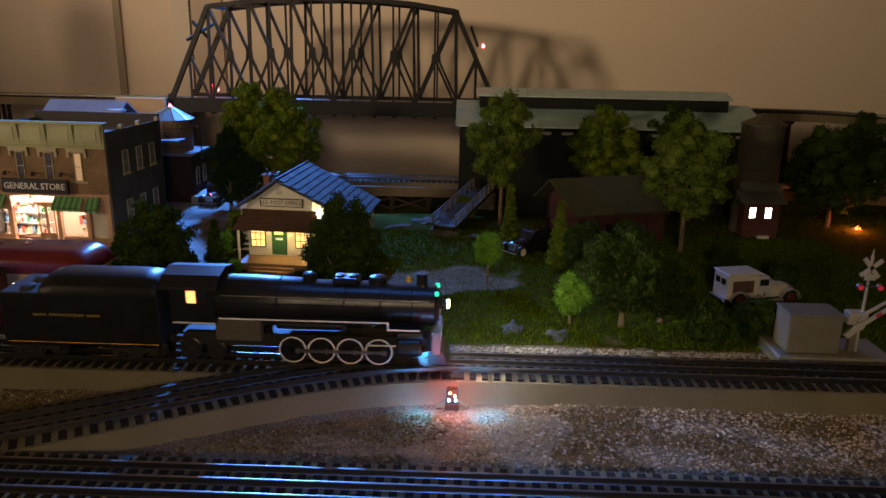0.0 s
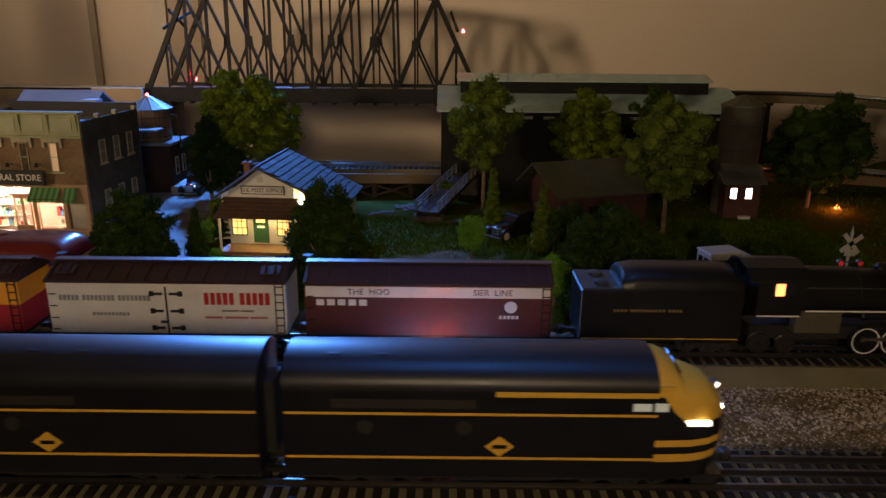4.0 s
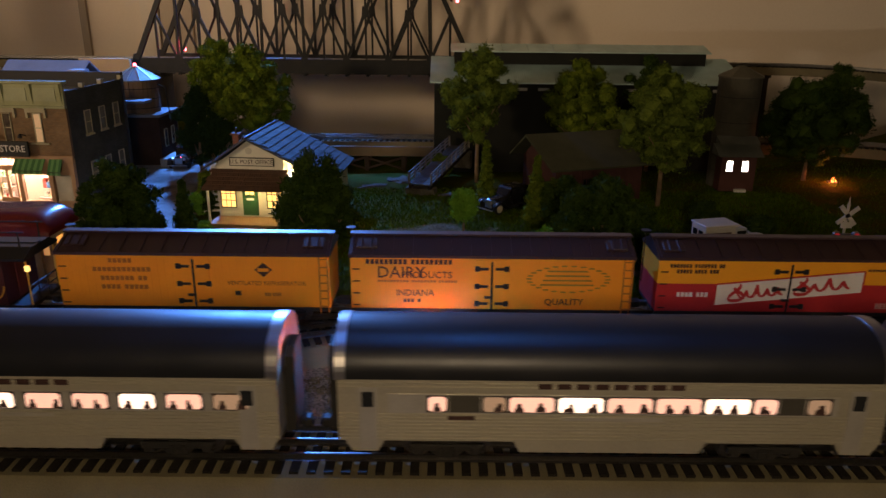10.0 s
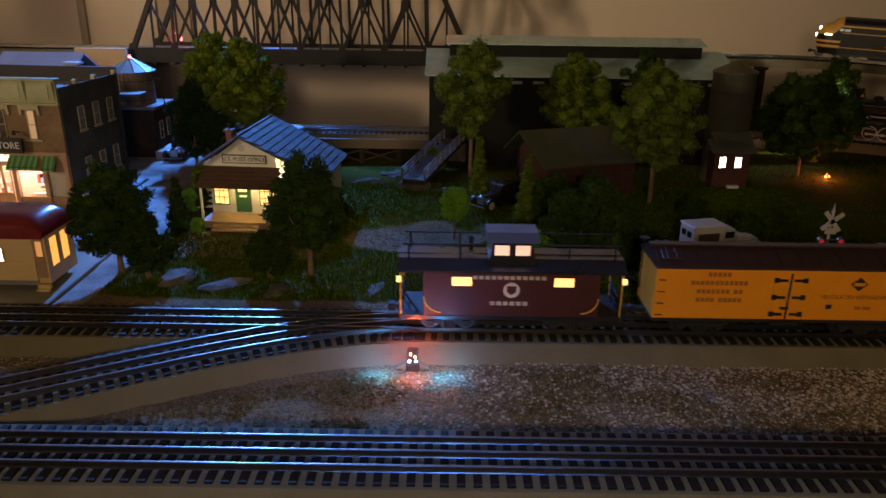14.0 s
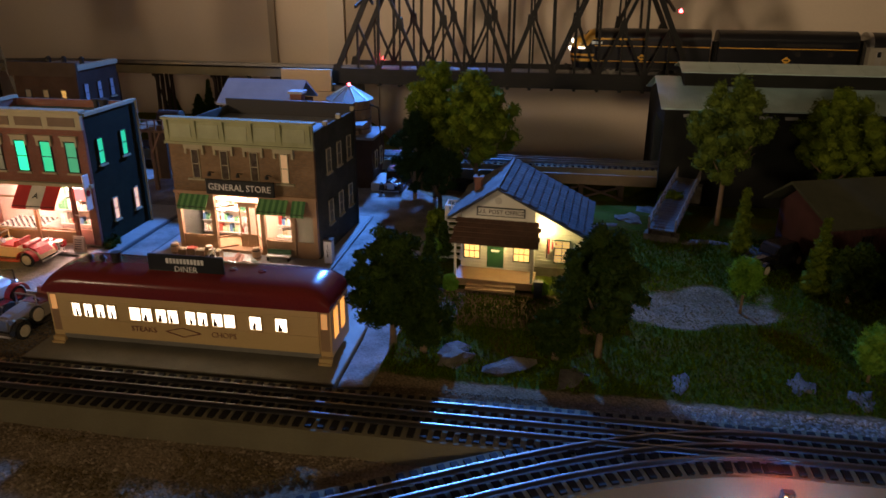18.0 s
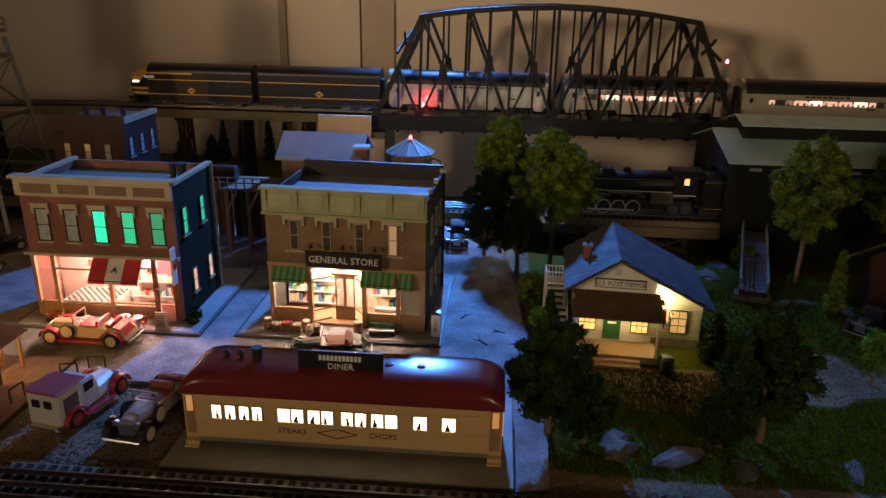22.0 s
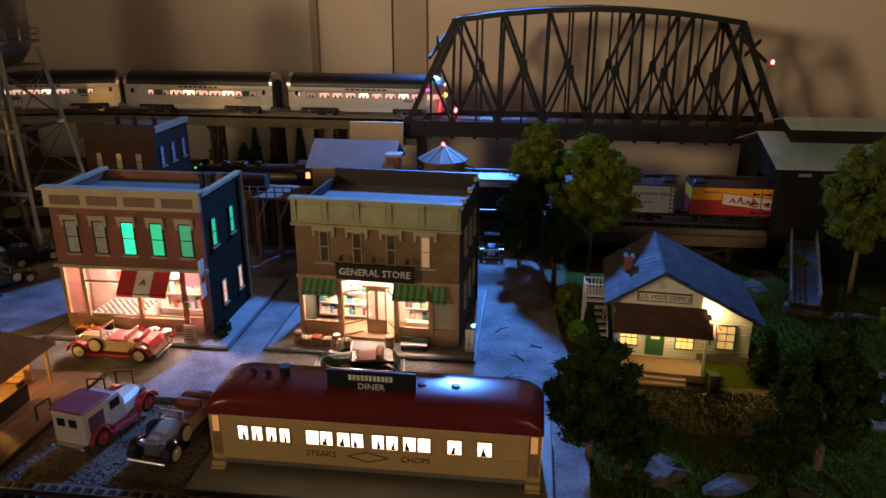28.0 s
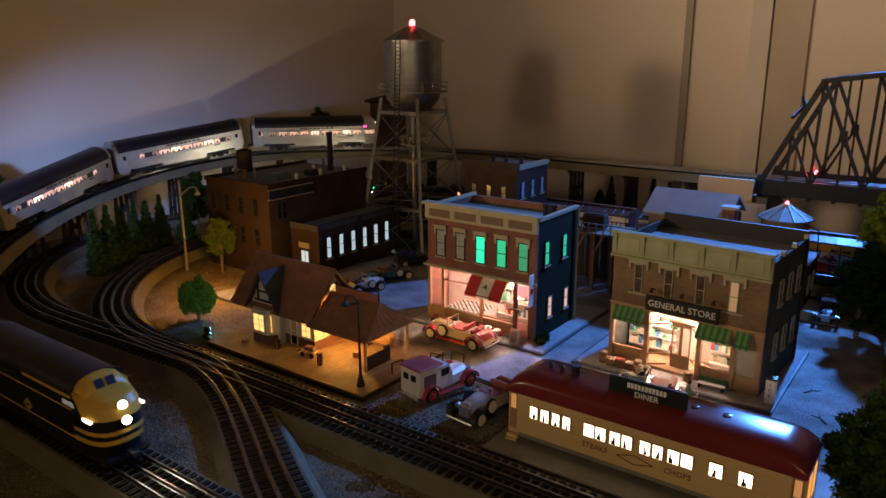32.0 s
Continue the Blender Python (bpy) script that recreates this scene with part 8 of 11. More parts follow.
def barrel(x, y, h=0.016, r=0.0058):
    t = thing("barrel", "small wooden barrel with a pale lid", "barrel", pose(x, y, PZ), group="barrels")
    part("staves", lathe(BM(), [(r * 0.82, 0), (r, h * 0.35), (r, h * 0.65), (r * 0.82, h)], n=14), WOOD_TAN, t)
    for z in (0.2, 0.8):
        part("hoop", lathe(BM(), [(r * 0.96, h * z), (r * 1.0, h * z), (r * 1.0, h * z + 0.001), (r * 0.96, h * z + 0.001)], n=14), IRON, t)
    part("lid", lathe(BM(), [(r * 0.8, h), (r * 0.8, h + 0.0006)], n=14), mat("barrel_lid", (0.6, 0.5, 0.36)), t)


for x, y in ((-0.5475, 0.985), (-0.662, 0.985), (-0.612, 0.982)):
    barrel(x, y)


def crate(x, y, w, d, h, seed, label="wooden crate of produce"):
    rng = random.Random(seed)
    t = thing("crate", label, "crate", pose(x, y, PZ), group="crates")
    part("side", box(BM(), -w / 2, -d / 2, 0, w / 2, d / 2, h), WOOD_MID, t)
    bm = BM()
    for _ in range(14):
        bmesh.ops.create_icosphere(bm, subdivisions=1, radius=rng.uniform(0.0012, 0.002), matrix=Matrix.Translation((rng.uniform(-w, w) * 0.42, rng.uniform(-d, d) * 0.4, h + 0.0008)))
    tagged(part("produce", bm, PAL[rng.randrange(5)], t), kind="stuff")


for i, (x, y) in enumerate(((-0.650, 0.984), (-0.637, 0.984), (-0.625, 0.985), (-0.600, 0.980))):
    crate(x, y, 0.011, 0.010, 0.009 + 0.002 * (i % 2), i)
sk = thing("sack", "pale grain sack leaning on a crate", "sack", pose(-0.606, 0.974, PZ))
part("cloth", lathe(BM(), [(0.004, 0), (0.0055, 0.004), (0.005, 0.010), (0.002, 0.013), (0.003, 0.0145)], n=12), mat("sack_cloth", (0.5, 0.42, 0.3)), sk)
bn = thing("bench", "small dark bench with pale seat below the window", "bench", pose(-0.518, 0.986, PZ))
part("seat", box(BM(), -0.016, -0.004, 0.006, 0.016, 0.004, 0.0075), WHITE_PAINT, bn)
part("backrest", box(BM(), -0.016, 0.004, 0.0075, 0.016, 0.005, 0.014), GREEN_DOOR, bn)
for x in (-0.014, 0.014):
    part("leg", box(BM(), x - 0.001, -0.004, 0, x + 0.001, 0.004, 0.006), IRON, bn)
ib = thing("ice_box", "white ice box lettered in black", "ice box", pose(-0.4505, 0.992, PZ))
part("body", box(BM(), -0.0055, -0.0055, 0, 0.0055, 0.0055, 0.030, 0.0006), WHITE_PAINT, ib)
part("lid", box(BM(), -0.0062, -0.0062, 0.030, 0.0062, 0.0062, 0.033, 0.0006), STEEL, ib)
for i, ch in enumerate("ICE"):
    lettering(ch, 0.0065, SIGN_BLACK, ib, pose(0, -0.0057, 0.0235 - 0.0065 * i, 90, 0, 0))
for x, y in ((-0.826, 0.973), (-0.843, 0.975)):
    ct = thing("cafe_table", "small round cafe table with red stools", "table", pose(x, y, PZ), group="cafe tables")
    part("tabletop", lathe(BM(), [(0.007, 0.0125), (0.007, 0.0135)], n=16), WHITE_PAINT, ct)
    part("pedestal", rod(BM(), (0, 0, 0), (0, 0, 0.0125), 0.001), CHROME, ct)
    for k in (-1, 1):
        st = thing("stool", "round red cafe stool", "stool", pose(x + k * 0.0095, y - 0.003, PZ), group="cafe stools")
        part("seat", lathe(BM(), [(0.0036, 0.0075), (0.0036, 0.0095)], n=14), RED_CAR, st)
        part("leg", rod(BM(), (0, 0, 0), (0, 0, 0.0075), 0.0009), CHROME, st)
        part("backrest", box(BM(), k * 0.003 - 0.0004, -0.003, 0.0095, k * 0.003 + 0.0004, 0.003, 0.0165), RED_CAR, st)
fbx = thing("flower_box", "box of red and yellow flowers before the cafe", "flower box", pose(-0.925, 0.978, PZ))
part("planter", box(BM(), -0.022, -0.005, 0, 0.022, 0.005, 0.006), WOOD_DARK, fbx)
rr = np.random.default_rng(3)
fo = new("flowers", cloud_mesh("flowers", [(np.array([rr.uniform(-0.02, 0.02), rr.uniform(-0.004, 0.004), 0.008]), 0.003) for _ in range(16)], foliage("flower_mix", (0.25, 0.04, 0.03), (0.4, 0.22, 0.04)), rr, 20, 0.002))
fo.parent = fbx
tagged(fo, kind="stuff")
sr = thing("low_shrub", "low dark shrub at the cafe wall", "shrub", pose(-0.766, 1.0, PZ))
so = new("crown", cloud_mesh("crown", [(np.array([rr.uniform(-0.005, 0.005), rr.uniform(-0.012, 0.012), 0.004]), 0.0055) for _ in range(12)], LEAF_DK, rr, 30, 0.0025))
so.parent = sr
mb = thing("litter_bin", "dark blue litter bin before the post office", "bin", pose(-0.178, 0.941, 0.001))
part("body", box(BM(), -0.005, -0.005, 0, 0.005, 0.005, 0.017, 0.0006), mat("bin_blue", (0.035, 0.05, 0.075), None, 0.5), mb)
part("lid", prism(BM(), [(-0.0056, 0.017), (0.0056, 0.017), (0.0045, 0.0205), (-0.0045, 0.0205)], -0.0056, 0.0056, "x"), mat("bin_blue", (0.035, 0.05, 0.075)), mb)
fl = thing("flag", "striped red and white flag on a pole", "flag", pose(-0.1705, 1.004, 0.026) @ Matrix.Rotation(radians(-14), 4, "X"))
part("pole", rod(BM(), (0, 0, 0), (0, 0, 0.056), 0.0009), WOOD_DARK, fl)
for k in range(5):
    part("stripe", box(BM(), 0.001 + 0.0022 * k, -0.0006 - 0.0008 * (k % 2), 0.006 + 0.003 * k, 0.0032 + 0.0022 * k, -0.0002 - 0.0008 * (k % 2), 0.046 - 0.004 * k), RED_PAINT if k % 2 == 0 else WHITE_PAINT, fl)
part("canton", box(BM(), 0.001, -0.002, 0.034, 0.007, -0.0012, 0.047), mat("flag_blue", (0.03, 0.04, 0.14)), fl)

# ---- station platform clutter ----
lp = thing("platform_lamp", "black iron platform lamp post with double arms", "lamp post", pose(-0.880, 0.737, 0.0075))
part("base", lathe(BM(), [(0.0052, 0), (0.005, 0.004), (0.0035, 0.010), (0.002, 0.016)], n=14), IRON, lp)
part("post", rod(BM(), (0, 0, 0.014), (0, 0, 0.115), 0.0016, 0.0012), IRON, lp)
for s in (-1,):
    bm = BM()
    prev = None
    for k in range(7):
        a = math.pi * k / 6
        p = (s * 0.011 * (1 - math.cos(a)), 0, 0.108 + 0.011 * math.sin(a))
        if prev:
            rod(bm, prev, p, 0.0011, n=6)
        prev = p
    part("arm", bm, IRON, lp)
    part("shade", lathe(BM(), [(0.001, 0.110), (0.006, 0.1045), (0.0065, 0.103)], (s * 0.022, 0, 0), 14), IRON, lp)
part("scroll", bar(BM(), (-0.016, 0, 0.106), (0.004, 0, 0.112), 0.0015, 0.003), IRON, lp)
yl = thing("yard_lamp", "tall grey gooseneck street lamp by the factory", "lamp post", pose(-1.525, 0.935, 0.0))
part("post", rod(BM(), (0, 0, 0), (0, 0, 0.18), 0.0028, 0.0018), mat("lamp_grey", (0.36, 0.33, 0.27)), yl)
bm = BM()
prev = None
for k in range(8):
    a = math.pi * 0.62 * k / 7
    p = (0.058 * math.sin(a * 0.8) , 0.0, 0.150 + 0.022 * math.sin(a * 1.35))
    if prev:
        rod(bm, prev, p, 0.0013, n=6)
    prev = p
part("arm", bm, mat("lamp_grey", (0.36, 0.33, 0.27)), yl)
part("head", lathe(BM(), [(0.002, 0.166), (0.0055, 0.162), (0.005, 0.160)], (0.056, 0, -0.002), 12), mat("lamp_grey", (0.36, 0.33, 0.27)), yl)
cart = thing("baggage_cart", "wooden baggage cart loaded with a trunk", "cart", pose(-1.002, 0.766, 0.0075, 0, 0, 8))
part("bed", box(BM(), -0.013, -0.006, 0.007, 0.013, 0.006, 0.0085), WOOD_TAN, cart)
part("trunk_box", box(BM(), -0.007, -0.0045, 0.0085, 0.009, 0.0045, 0.0145, 0.0005), WOOD_MID, cart)
for x in (-0.008, 0.008):
    for s in (-1, 1):
        part("wheel", lathe(BM(), [(0.0035, s * 0.0062), (0.0035, s * 0.0070), (0.001, s * 0.0074)], (x, 0, 0.0035), 12, "y"), WOOD_DARK, cart)
part("handle", bar(BM(), (-0.013, 0, 0.008), (-0.022, 0, 0.003), 0.0012, 0.0012), WOOD_DARK, cart)
for x, y, w, h in ((-0.968, 0.752, 0.006, 0.018), (-1.058, 0.757, 0.007, 0.014), (-0.945, 0.80, 0.010, 0.008), (-1.115, 0.745, 0.008, 0.005)):
    tk = thing("travel_trunk", "small dark travel trunk on the platform", "trunk", pose(x, y, 0.0075, 0, 0, 20), group="travel trunks")
    part("body", box(BM(), -w / 2, -0.003, 0, w / 2, 0.003, h, 0.0006), WOOD_DARK if h > 0.01 else WOOD_MID, tk)
    part("strap", box(BM(), -w * 0.15, -0.0033, 0, w * 0.15, 0.0033, h + 0.0003), mat("leather", (0.28, 0.13, 0.05)), tk)
pb = thing("platform_bench", "low wooden bench under the canopy", "bench", pose(-0.945, 0.845, 0.0075))
part("seat", box(BM(), -0.018, -0.005, 0.008, 0.018, 0.005, 0.0095), WOOD_TAN, pb)
part("backrest", box(BM(), -0.018, 0.004, 0.011, 0.018, 0.005, 0.018), WOOD_TAN, pb)
for x in (-0.015, 0.015):
    part("leg", box(BM(), x - 0.001, -0.005, 0, x + 0.001, 0.005, 0.008), IRON, pb)
for x, y, rz in ((-0.868, 0.795, 80), (-0.846, 0.852, 10), (-0.825, 0.872, 10)):
    rk = thing("hitching_rail", "black iron hitching rail", "rail", pose(x, y, 0.0035 if y > 0.85 else 0.0075, 0, 0, rz), group="hitching rails")
    bm = BM()
    for s in (-1, 1):
        rod(bm, (s * 0.009, 0, 0), (s * 0.009, 0, 0.016), 0.0009, n=6)
    rod(bm, (-0.009, 0, 0.016), (0.009, 0, 0.016), 0.0009, n=6)
    part("rail", bm, IRON, rk)

# ---- track signals and lineside ----


def dwarf(x, y, rz, label, front, side):
    t = thing("dwarf_signal", label, "signal", pose(x, y, 0.0, 0, 0, rz), group="dwarf signals")
    part("base", box(BM(), -0.006, -0.005, -0.002, 0.006, 0.005, 0.005, 0.0008), IRON, t)
    part("lamp_case", box(BM(), -0.0048, -0.0032, 0.005, 0.0048, 0.0032, 0.0185, 0.0012), IRON, t)
    for xx, zz, m in ((-0.0018, 0.0145, front), (0.002, 0.0120, front), (-0.0028, 0.0078, side), (0.003, 0.0078, side)):
        part("lens", lathe(BM(), [(0.0011, -0.0032), (0.0011, -0.0042), (0.0005, -0.0045)], (xx, 0, zz), 10, "y"), m, t, "small glowing lens")
    part("bracket", prism(BM(), [(-0.014, 0.0), (-0.005, 0.0), (-0.005, 0.006)], -0.003, 0.003, "y"), BED, t)
    part("bracket", prism(BM(), [(0.014, 0.0), (0.005, 0.0), (0.005, 0.006)], -0.003, 0.003, "y"), BED, t)
    return t


ORANGE_GLOW = mat("lamp_glow_orange", (1.0, 0.38, 0.18), None, 0.4, emit=9.0, bump=0)
dwarf(0.013, 0.601, 0, "black dwarf signal glowing orange and blue", ORANGE_GLOW, GLOW_BLUE)
lamp("signal_blue_lamp", "POINT", (-0.012, 0.586, 0.010), 0.06, (0.04, 0.4, 1.0), 0.002)
lamp("signal_blue_lamp", "POINT", (0.038, 0.586, 0.010), 0.06, (0.04, 0.4, 1.0), 0.002)
lamp("signal_orange_lamp", "POINT", (0.013, 0.584, 0.015), 0.07, (1.0, 0.16, 0.04), 0.002)
lamp("signal_orange_lamp", "POINT", (0.013, 0.615, 0.026), 0.03, (1.0, 0.12, 0.03), 0.002)
dwarf(-1.190, 0.735, 180, "black dwarf signal glowing blue", GLOW_BLUE, GLOW_BLUE)
lamp("yard_blue_lamp", "POINT", (-1.190, 0.745, 0.020), 0.03, (0.05, 0.55, 1.0), 0.002)
dwarf(-1.165, 0.572, 180, "black dwarf signal glowing pale orange", ORANGE_GLOW, ORANGE_GLOW)
cx = thing("crossing_gate", "white railway crossing signal with a gate arm coming down", "crossing gate", pose(0.0, 0.0, 0.0))
RELAY = mat("relay_grey", (0.17, 0.155, 0.115), (0.13, 0.12, 0.09), 0.65)
GATE_WHITE = mat("gate_off_white", (0.44, 0.42, 0.38), (0.36, 0.34, 0.30), 0.55)
part("base_slab", box(BM(), 0.334, 0.704, -0.002, 0.448, 0.760, 0.010, 0.0015), mat("slab_olive_grey", (0.22, 0.20, 0.15)), cx)
part("relay_box", box(BM(), 0.3435, 0.714, 0.010, 0.3955, 0.748, 0.049, 0.0012), RELAY, cx, "plain olive grey relay box")
part("relay_lid", box(BM(), 0.3425, 0.713, 0.049, 0.3965, 0.749, 0.0515, 0.0008), RELAY, cx)
part("mast", rod(BM(), (0.417, 0.724, 0.010), (0.417, 0.724, 0.108), 0.0014), GATE_WHITE, cx)
part("mast_cap", lathe(BM(), [(0.0019, 0.108), (0.001, 0.111), (0.0003, 0.117)], (0.417, 0.724, 0), 10), GATE_WHITE, cx)
for a in (40, -50):
    dx, dz = 0.0125 * math.cos(radians(a)), 0.0125 * math.sin(radians(a))
    part("crossbuck_board", bar(BM(), (0.4165 - dx, 0.7215, 0.099 - dz), (0.4165 + dx, 0.7215, 0.099 + dz), 0.0012, 0.0042), GATE_WHITE, cx)
part("sign_plate", box(BM(), 0.411, 0.7208, 0.0865, 0.422, 0.7216, 0.0925), GATE_WHITE, cx, "small grey plate under the crossed boards")
part("lamp_bar", rod(BM(), (0.406, 0.722, 0.080), (0.428, 0.722, 0.080), 0.0009, n=6), STEEL, cx)
for x in (0.4075, 0.4265):
    lh = part("crossing_lamp", lathe(BM(), [(0.0036, 0.7175), (0.0040, 0.7205), (0.0020, 0.7235)], (x, 0, 0.080), 14, "y"), STEEL, cx)
    part("lens", lathe(BM(), [(0.0024, 0.7165), (0.0024, 0.7177)], (x, 0, 0.080), 12, "y"), mat("red_lens", (0.5, 0.03, 0.04), None, 0.15, emit=0.3, bump=0), lh)
part("gate_motor", box(BM(), 0.4025, 0.719, 0.040, 0.4215, 0.731, 0.053, 0.001), GATE_WHITE, cx, "off-white gate mechanism")
part("motor_post", box(BM(), 0.4085, 0.7215, 0.010, 0.4145, 0.7285, 0.040, 0.0006), RELAY, cx)
part("back_ladder_rail", rod(BM(), (0.4005, 0.728, 0.010), (0.4005, 0.728, 0.046), 0.0008, n=6), IRON, cx)
GATE_PIVOT = (0.413, 0.7165, 0.0405)
arm = part("gate_arm", prism(BM(), [(0.0, -0.0022), (0.100, -0.0014), (0.100, 0.0014), (0.0, 0.0022)], -0.0007, 0.0007, "y"), GATE_WHITE, cx, "white gate arm with red bands")
part("hub", lathe(BM(), [(0.0042, -0.0014), (0.0046, 0.0), (0.0042, 0.0014)], n=16, axis="y"), GATE_WHITE, arm)
part("counterweight", prism(BM(), [(-0.004, -0.003), (-0.016, -0.0045), (-0.018, 0.001), (-0.004, 0.0035)], -0.0015, 0.0015, "y"), GATE_WHITE, arm, "white cast counterweight")
part("arm_bracket", prism(BM(), [(0.001, 0.0065), (0.013, 0.0100), (0.040, 0.0082), (0.040, 0.0062), (0.013, 0.0068)], -0.0010, 0.0006, "y"), GATE_WHITE, arm, "pressed upper bracket of the arm")
for u in (0.17, 0.31, 0.46, 0.60, 0.75, 0.90):
    part("red_band", box(BM(), 0.1 * u, -0.0009, -0.0021 + 0.0008 * u, 0.1 * u + 0.0062, 0.0009, 0.0021 - 0.0008 * u), RED_PAINT, arm)

# ---- campfire at the edge of the wood ----
fire = thing("campfire", "small glowing campfire ringed with stones under a tree", "campfire", pose(0.70, 1.276, ground_height(0.70, 1.276)))
for k in range(8):
    a = 2 * math.pi * k / 8
    bm = BM()
    bmesh.ops.create_icosphere(bm, subdivisions=1, radius=0.0024, matrix=Matrix.Translation((0.008 * math.cos(a), 0.008 * math.sin(a), 0.001)))
    part("stone", bm, ROCK, fire)
for k in range(4):
    a = 2 * math.pi * k / 4 + 0.4
    part("log", rod(BM(), (0.006 * math.cos(a), 0.006 * math.sin(a), 0.001), (0, 0, 0.006), 0.0010, 0.0008, 6), WOOD_DARK, fire)
EMBER = mat("ember_glow", (1.0, 0.16, 0.03), None, 0.5, emit=9.0, bump=0)
for x, y, h in ((0.0, 0.0, 0.0085), (0.003, -0.002, 0.006), (-0.003, -0.0015, 0.0055)):
    part("flame", lathe(BM(), [(0.0012, 0.001), (0.0018, 0.0028), (0.0003, h)], (x, y, 0), 8), EMBER, fire, "glowing orange flame")
lamp("campfire_lamp", "POINT", (0.695, 1.268, 0.014), 0.09, (1.0, 0.20, 0.05), 0.003)

# ---- dark tank beyond the curve ----
dt = thing("rusty_tank", "rusty dark standing tank behind the raised line", "tank", pose(-1.79, 1.87, -0.003))
part("shell", lathe(BM(), [(0.055, 0.0), (0.055, 0.27), (0.058, 0.272)], n=20), mat("rust", (0.13, 0.06, 0.03), (0.05, 0.035, 0.028), 0.8, scale=25), dt)
part("lid", lathe(BM(), [(0.072, 0.272), (0.072, 0.278), (0.01, 0.292)], n=20), WOOD_DARK, dt)


# ---- trains and their runs ----
def wheel_bm(x, y, z, r):
    s = 1 if y > 0 else -1
    return lathe(BM(), [(r * 0.3, y - s * 0.0025), (r * 1.12, y - s * 0.0025), (r * 1.12, y - s * 0.0015), (r, y - s * 0.0015), (r * 0.96, y + s * 0.0015), (r * 0.78, y + s * 0.0015), (r * 0.74, y + s * 0.0006), (r * 0.25, y + s * 0.0006), (r * 0.2, y + s * 0.0022)], (x, 0, z), 16, "y")


def truck(parent, x, span=0.036, r=0.0085, y=0.0225, material=None):
    """A two-axle truck: two side frames with journal boxes and springs, a bolster, four wheels."""
    bm = BM()
    for s in (-1, 1):
        box(bm, x - span * 0.5 - 0.005, s * y - 0.0018, r - 0.001, x + span * 0.5 + 0.005, s * y + 0.0018, r + 0.0035, 0.0006)
        prism(bm, [(x - span * 0.28, r - 0.001), (x + span * 0.28, r - 0.001), (x + span * 0.16, r - 0.0055), (x - span * 0.16, r - 0.0055)], s * y - 0.0015, s * y + 0.0015, "y")
        for d in (-0.5, 0.5):
            box(bm, x + d * span - 0.0032, s * y - 0.0028, r - 0.0032, x + d * span + 0.0032, s * y + 0.0028, r + 0.0028, 0.0006)
        for d in (-0.1, 0.1):
            rod(bm, (x + d * span, s * (y + 0.0015), r - 0.004), (x + d * span, s * (y + 0.0015), r + 0.002), 0.0016)
    box(bm, x - 0.005, -y, r, x + 0.005, y, r + 0.0045)
    tr = part("truck", bm, material or IRON, parent)
    for d in (-0.5, 0.5):
        for s in (-1, 1):
            part("wheel", wheel_bm(x + d * span, s * 0.0165, r, r), STEEL, tr, "dull steel wheel", smooth=False)
    return tr


def coupler(parent, x, d, z=0.014):
    bm = box(BM(), min(x, x + d * 0.010), -0.0025, z - 0.002, max(x, x + d * 0.010), 0.0025, z + 0.002)
    box(bm, min(x + d * 0.008, x + d * 0.015), -0.0045, z - 0.0035, max(x + d * 0.008, x + d * 0.015), 0.004, z + 0.0035, 0.0012)
    part("coupler", bm, IRON, parent)


def arc_roof(x0, x1, w, z0, z1, drop=0.0):
    """A rounded car roof, thick, from its eaves z0 to its crown z1."""
    n = 28
    top = [(-w * math.cos(math.pi * i / n), z0 + (z1 - z0) * math.sin(math.pi * i / n) ** 0.9) for i in range(n + 1)]
    return prism(BM(), top + [(w, z0 - 0.0015), (-w, z0 - 0.0015)], x0, x1, "x")


COACH_WIN = [(0.103, 0.149), (0.200, 0.247), *[(0.2495 + 0.0888 * k, 0.3355 + 0.0888 * k) for k in range(5)], (0.693, 0.738), (0.800, 0.838)]


def coach_side_profile(w, zb, ze):
    pts = []
    for s in (1, -1):
        col = []
        z = zb
        while z < ze - 0.0005:
            groove = z < zb + 0.019 or z > ze - 0.011
            if groove:
                col += [(s * w, z), (s * w, z + 0.0014), (s * (w - 0.0006), z + 0.0016), (s * (w - 0.0006), z + 0.0022)]
                z += 0.0024
            else:
                col += [(s * (w - 0.0005), z)]
                z += 0.004
        pts += col if s == 1 else col[::-1]
    return pts


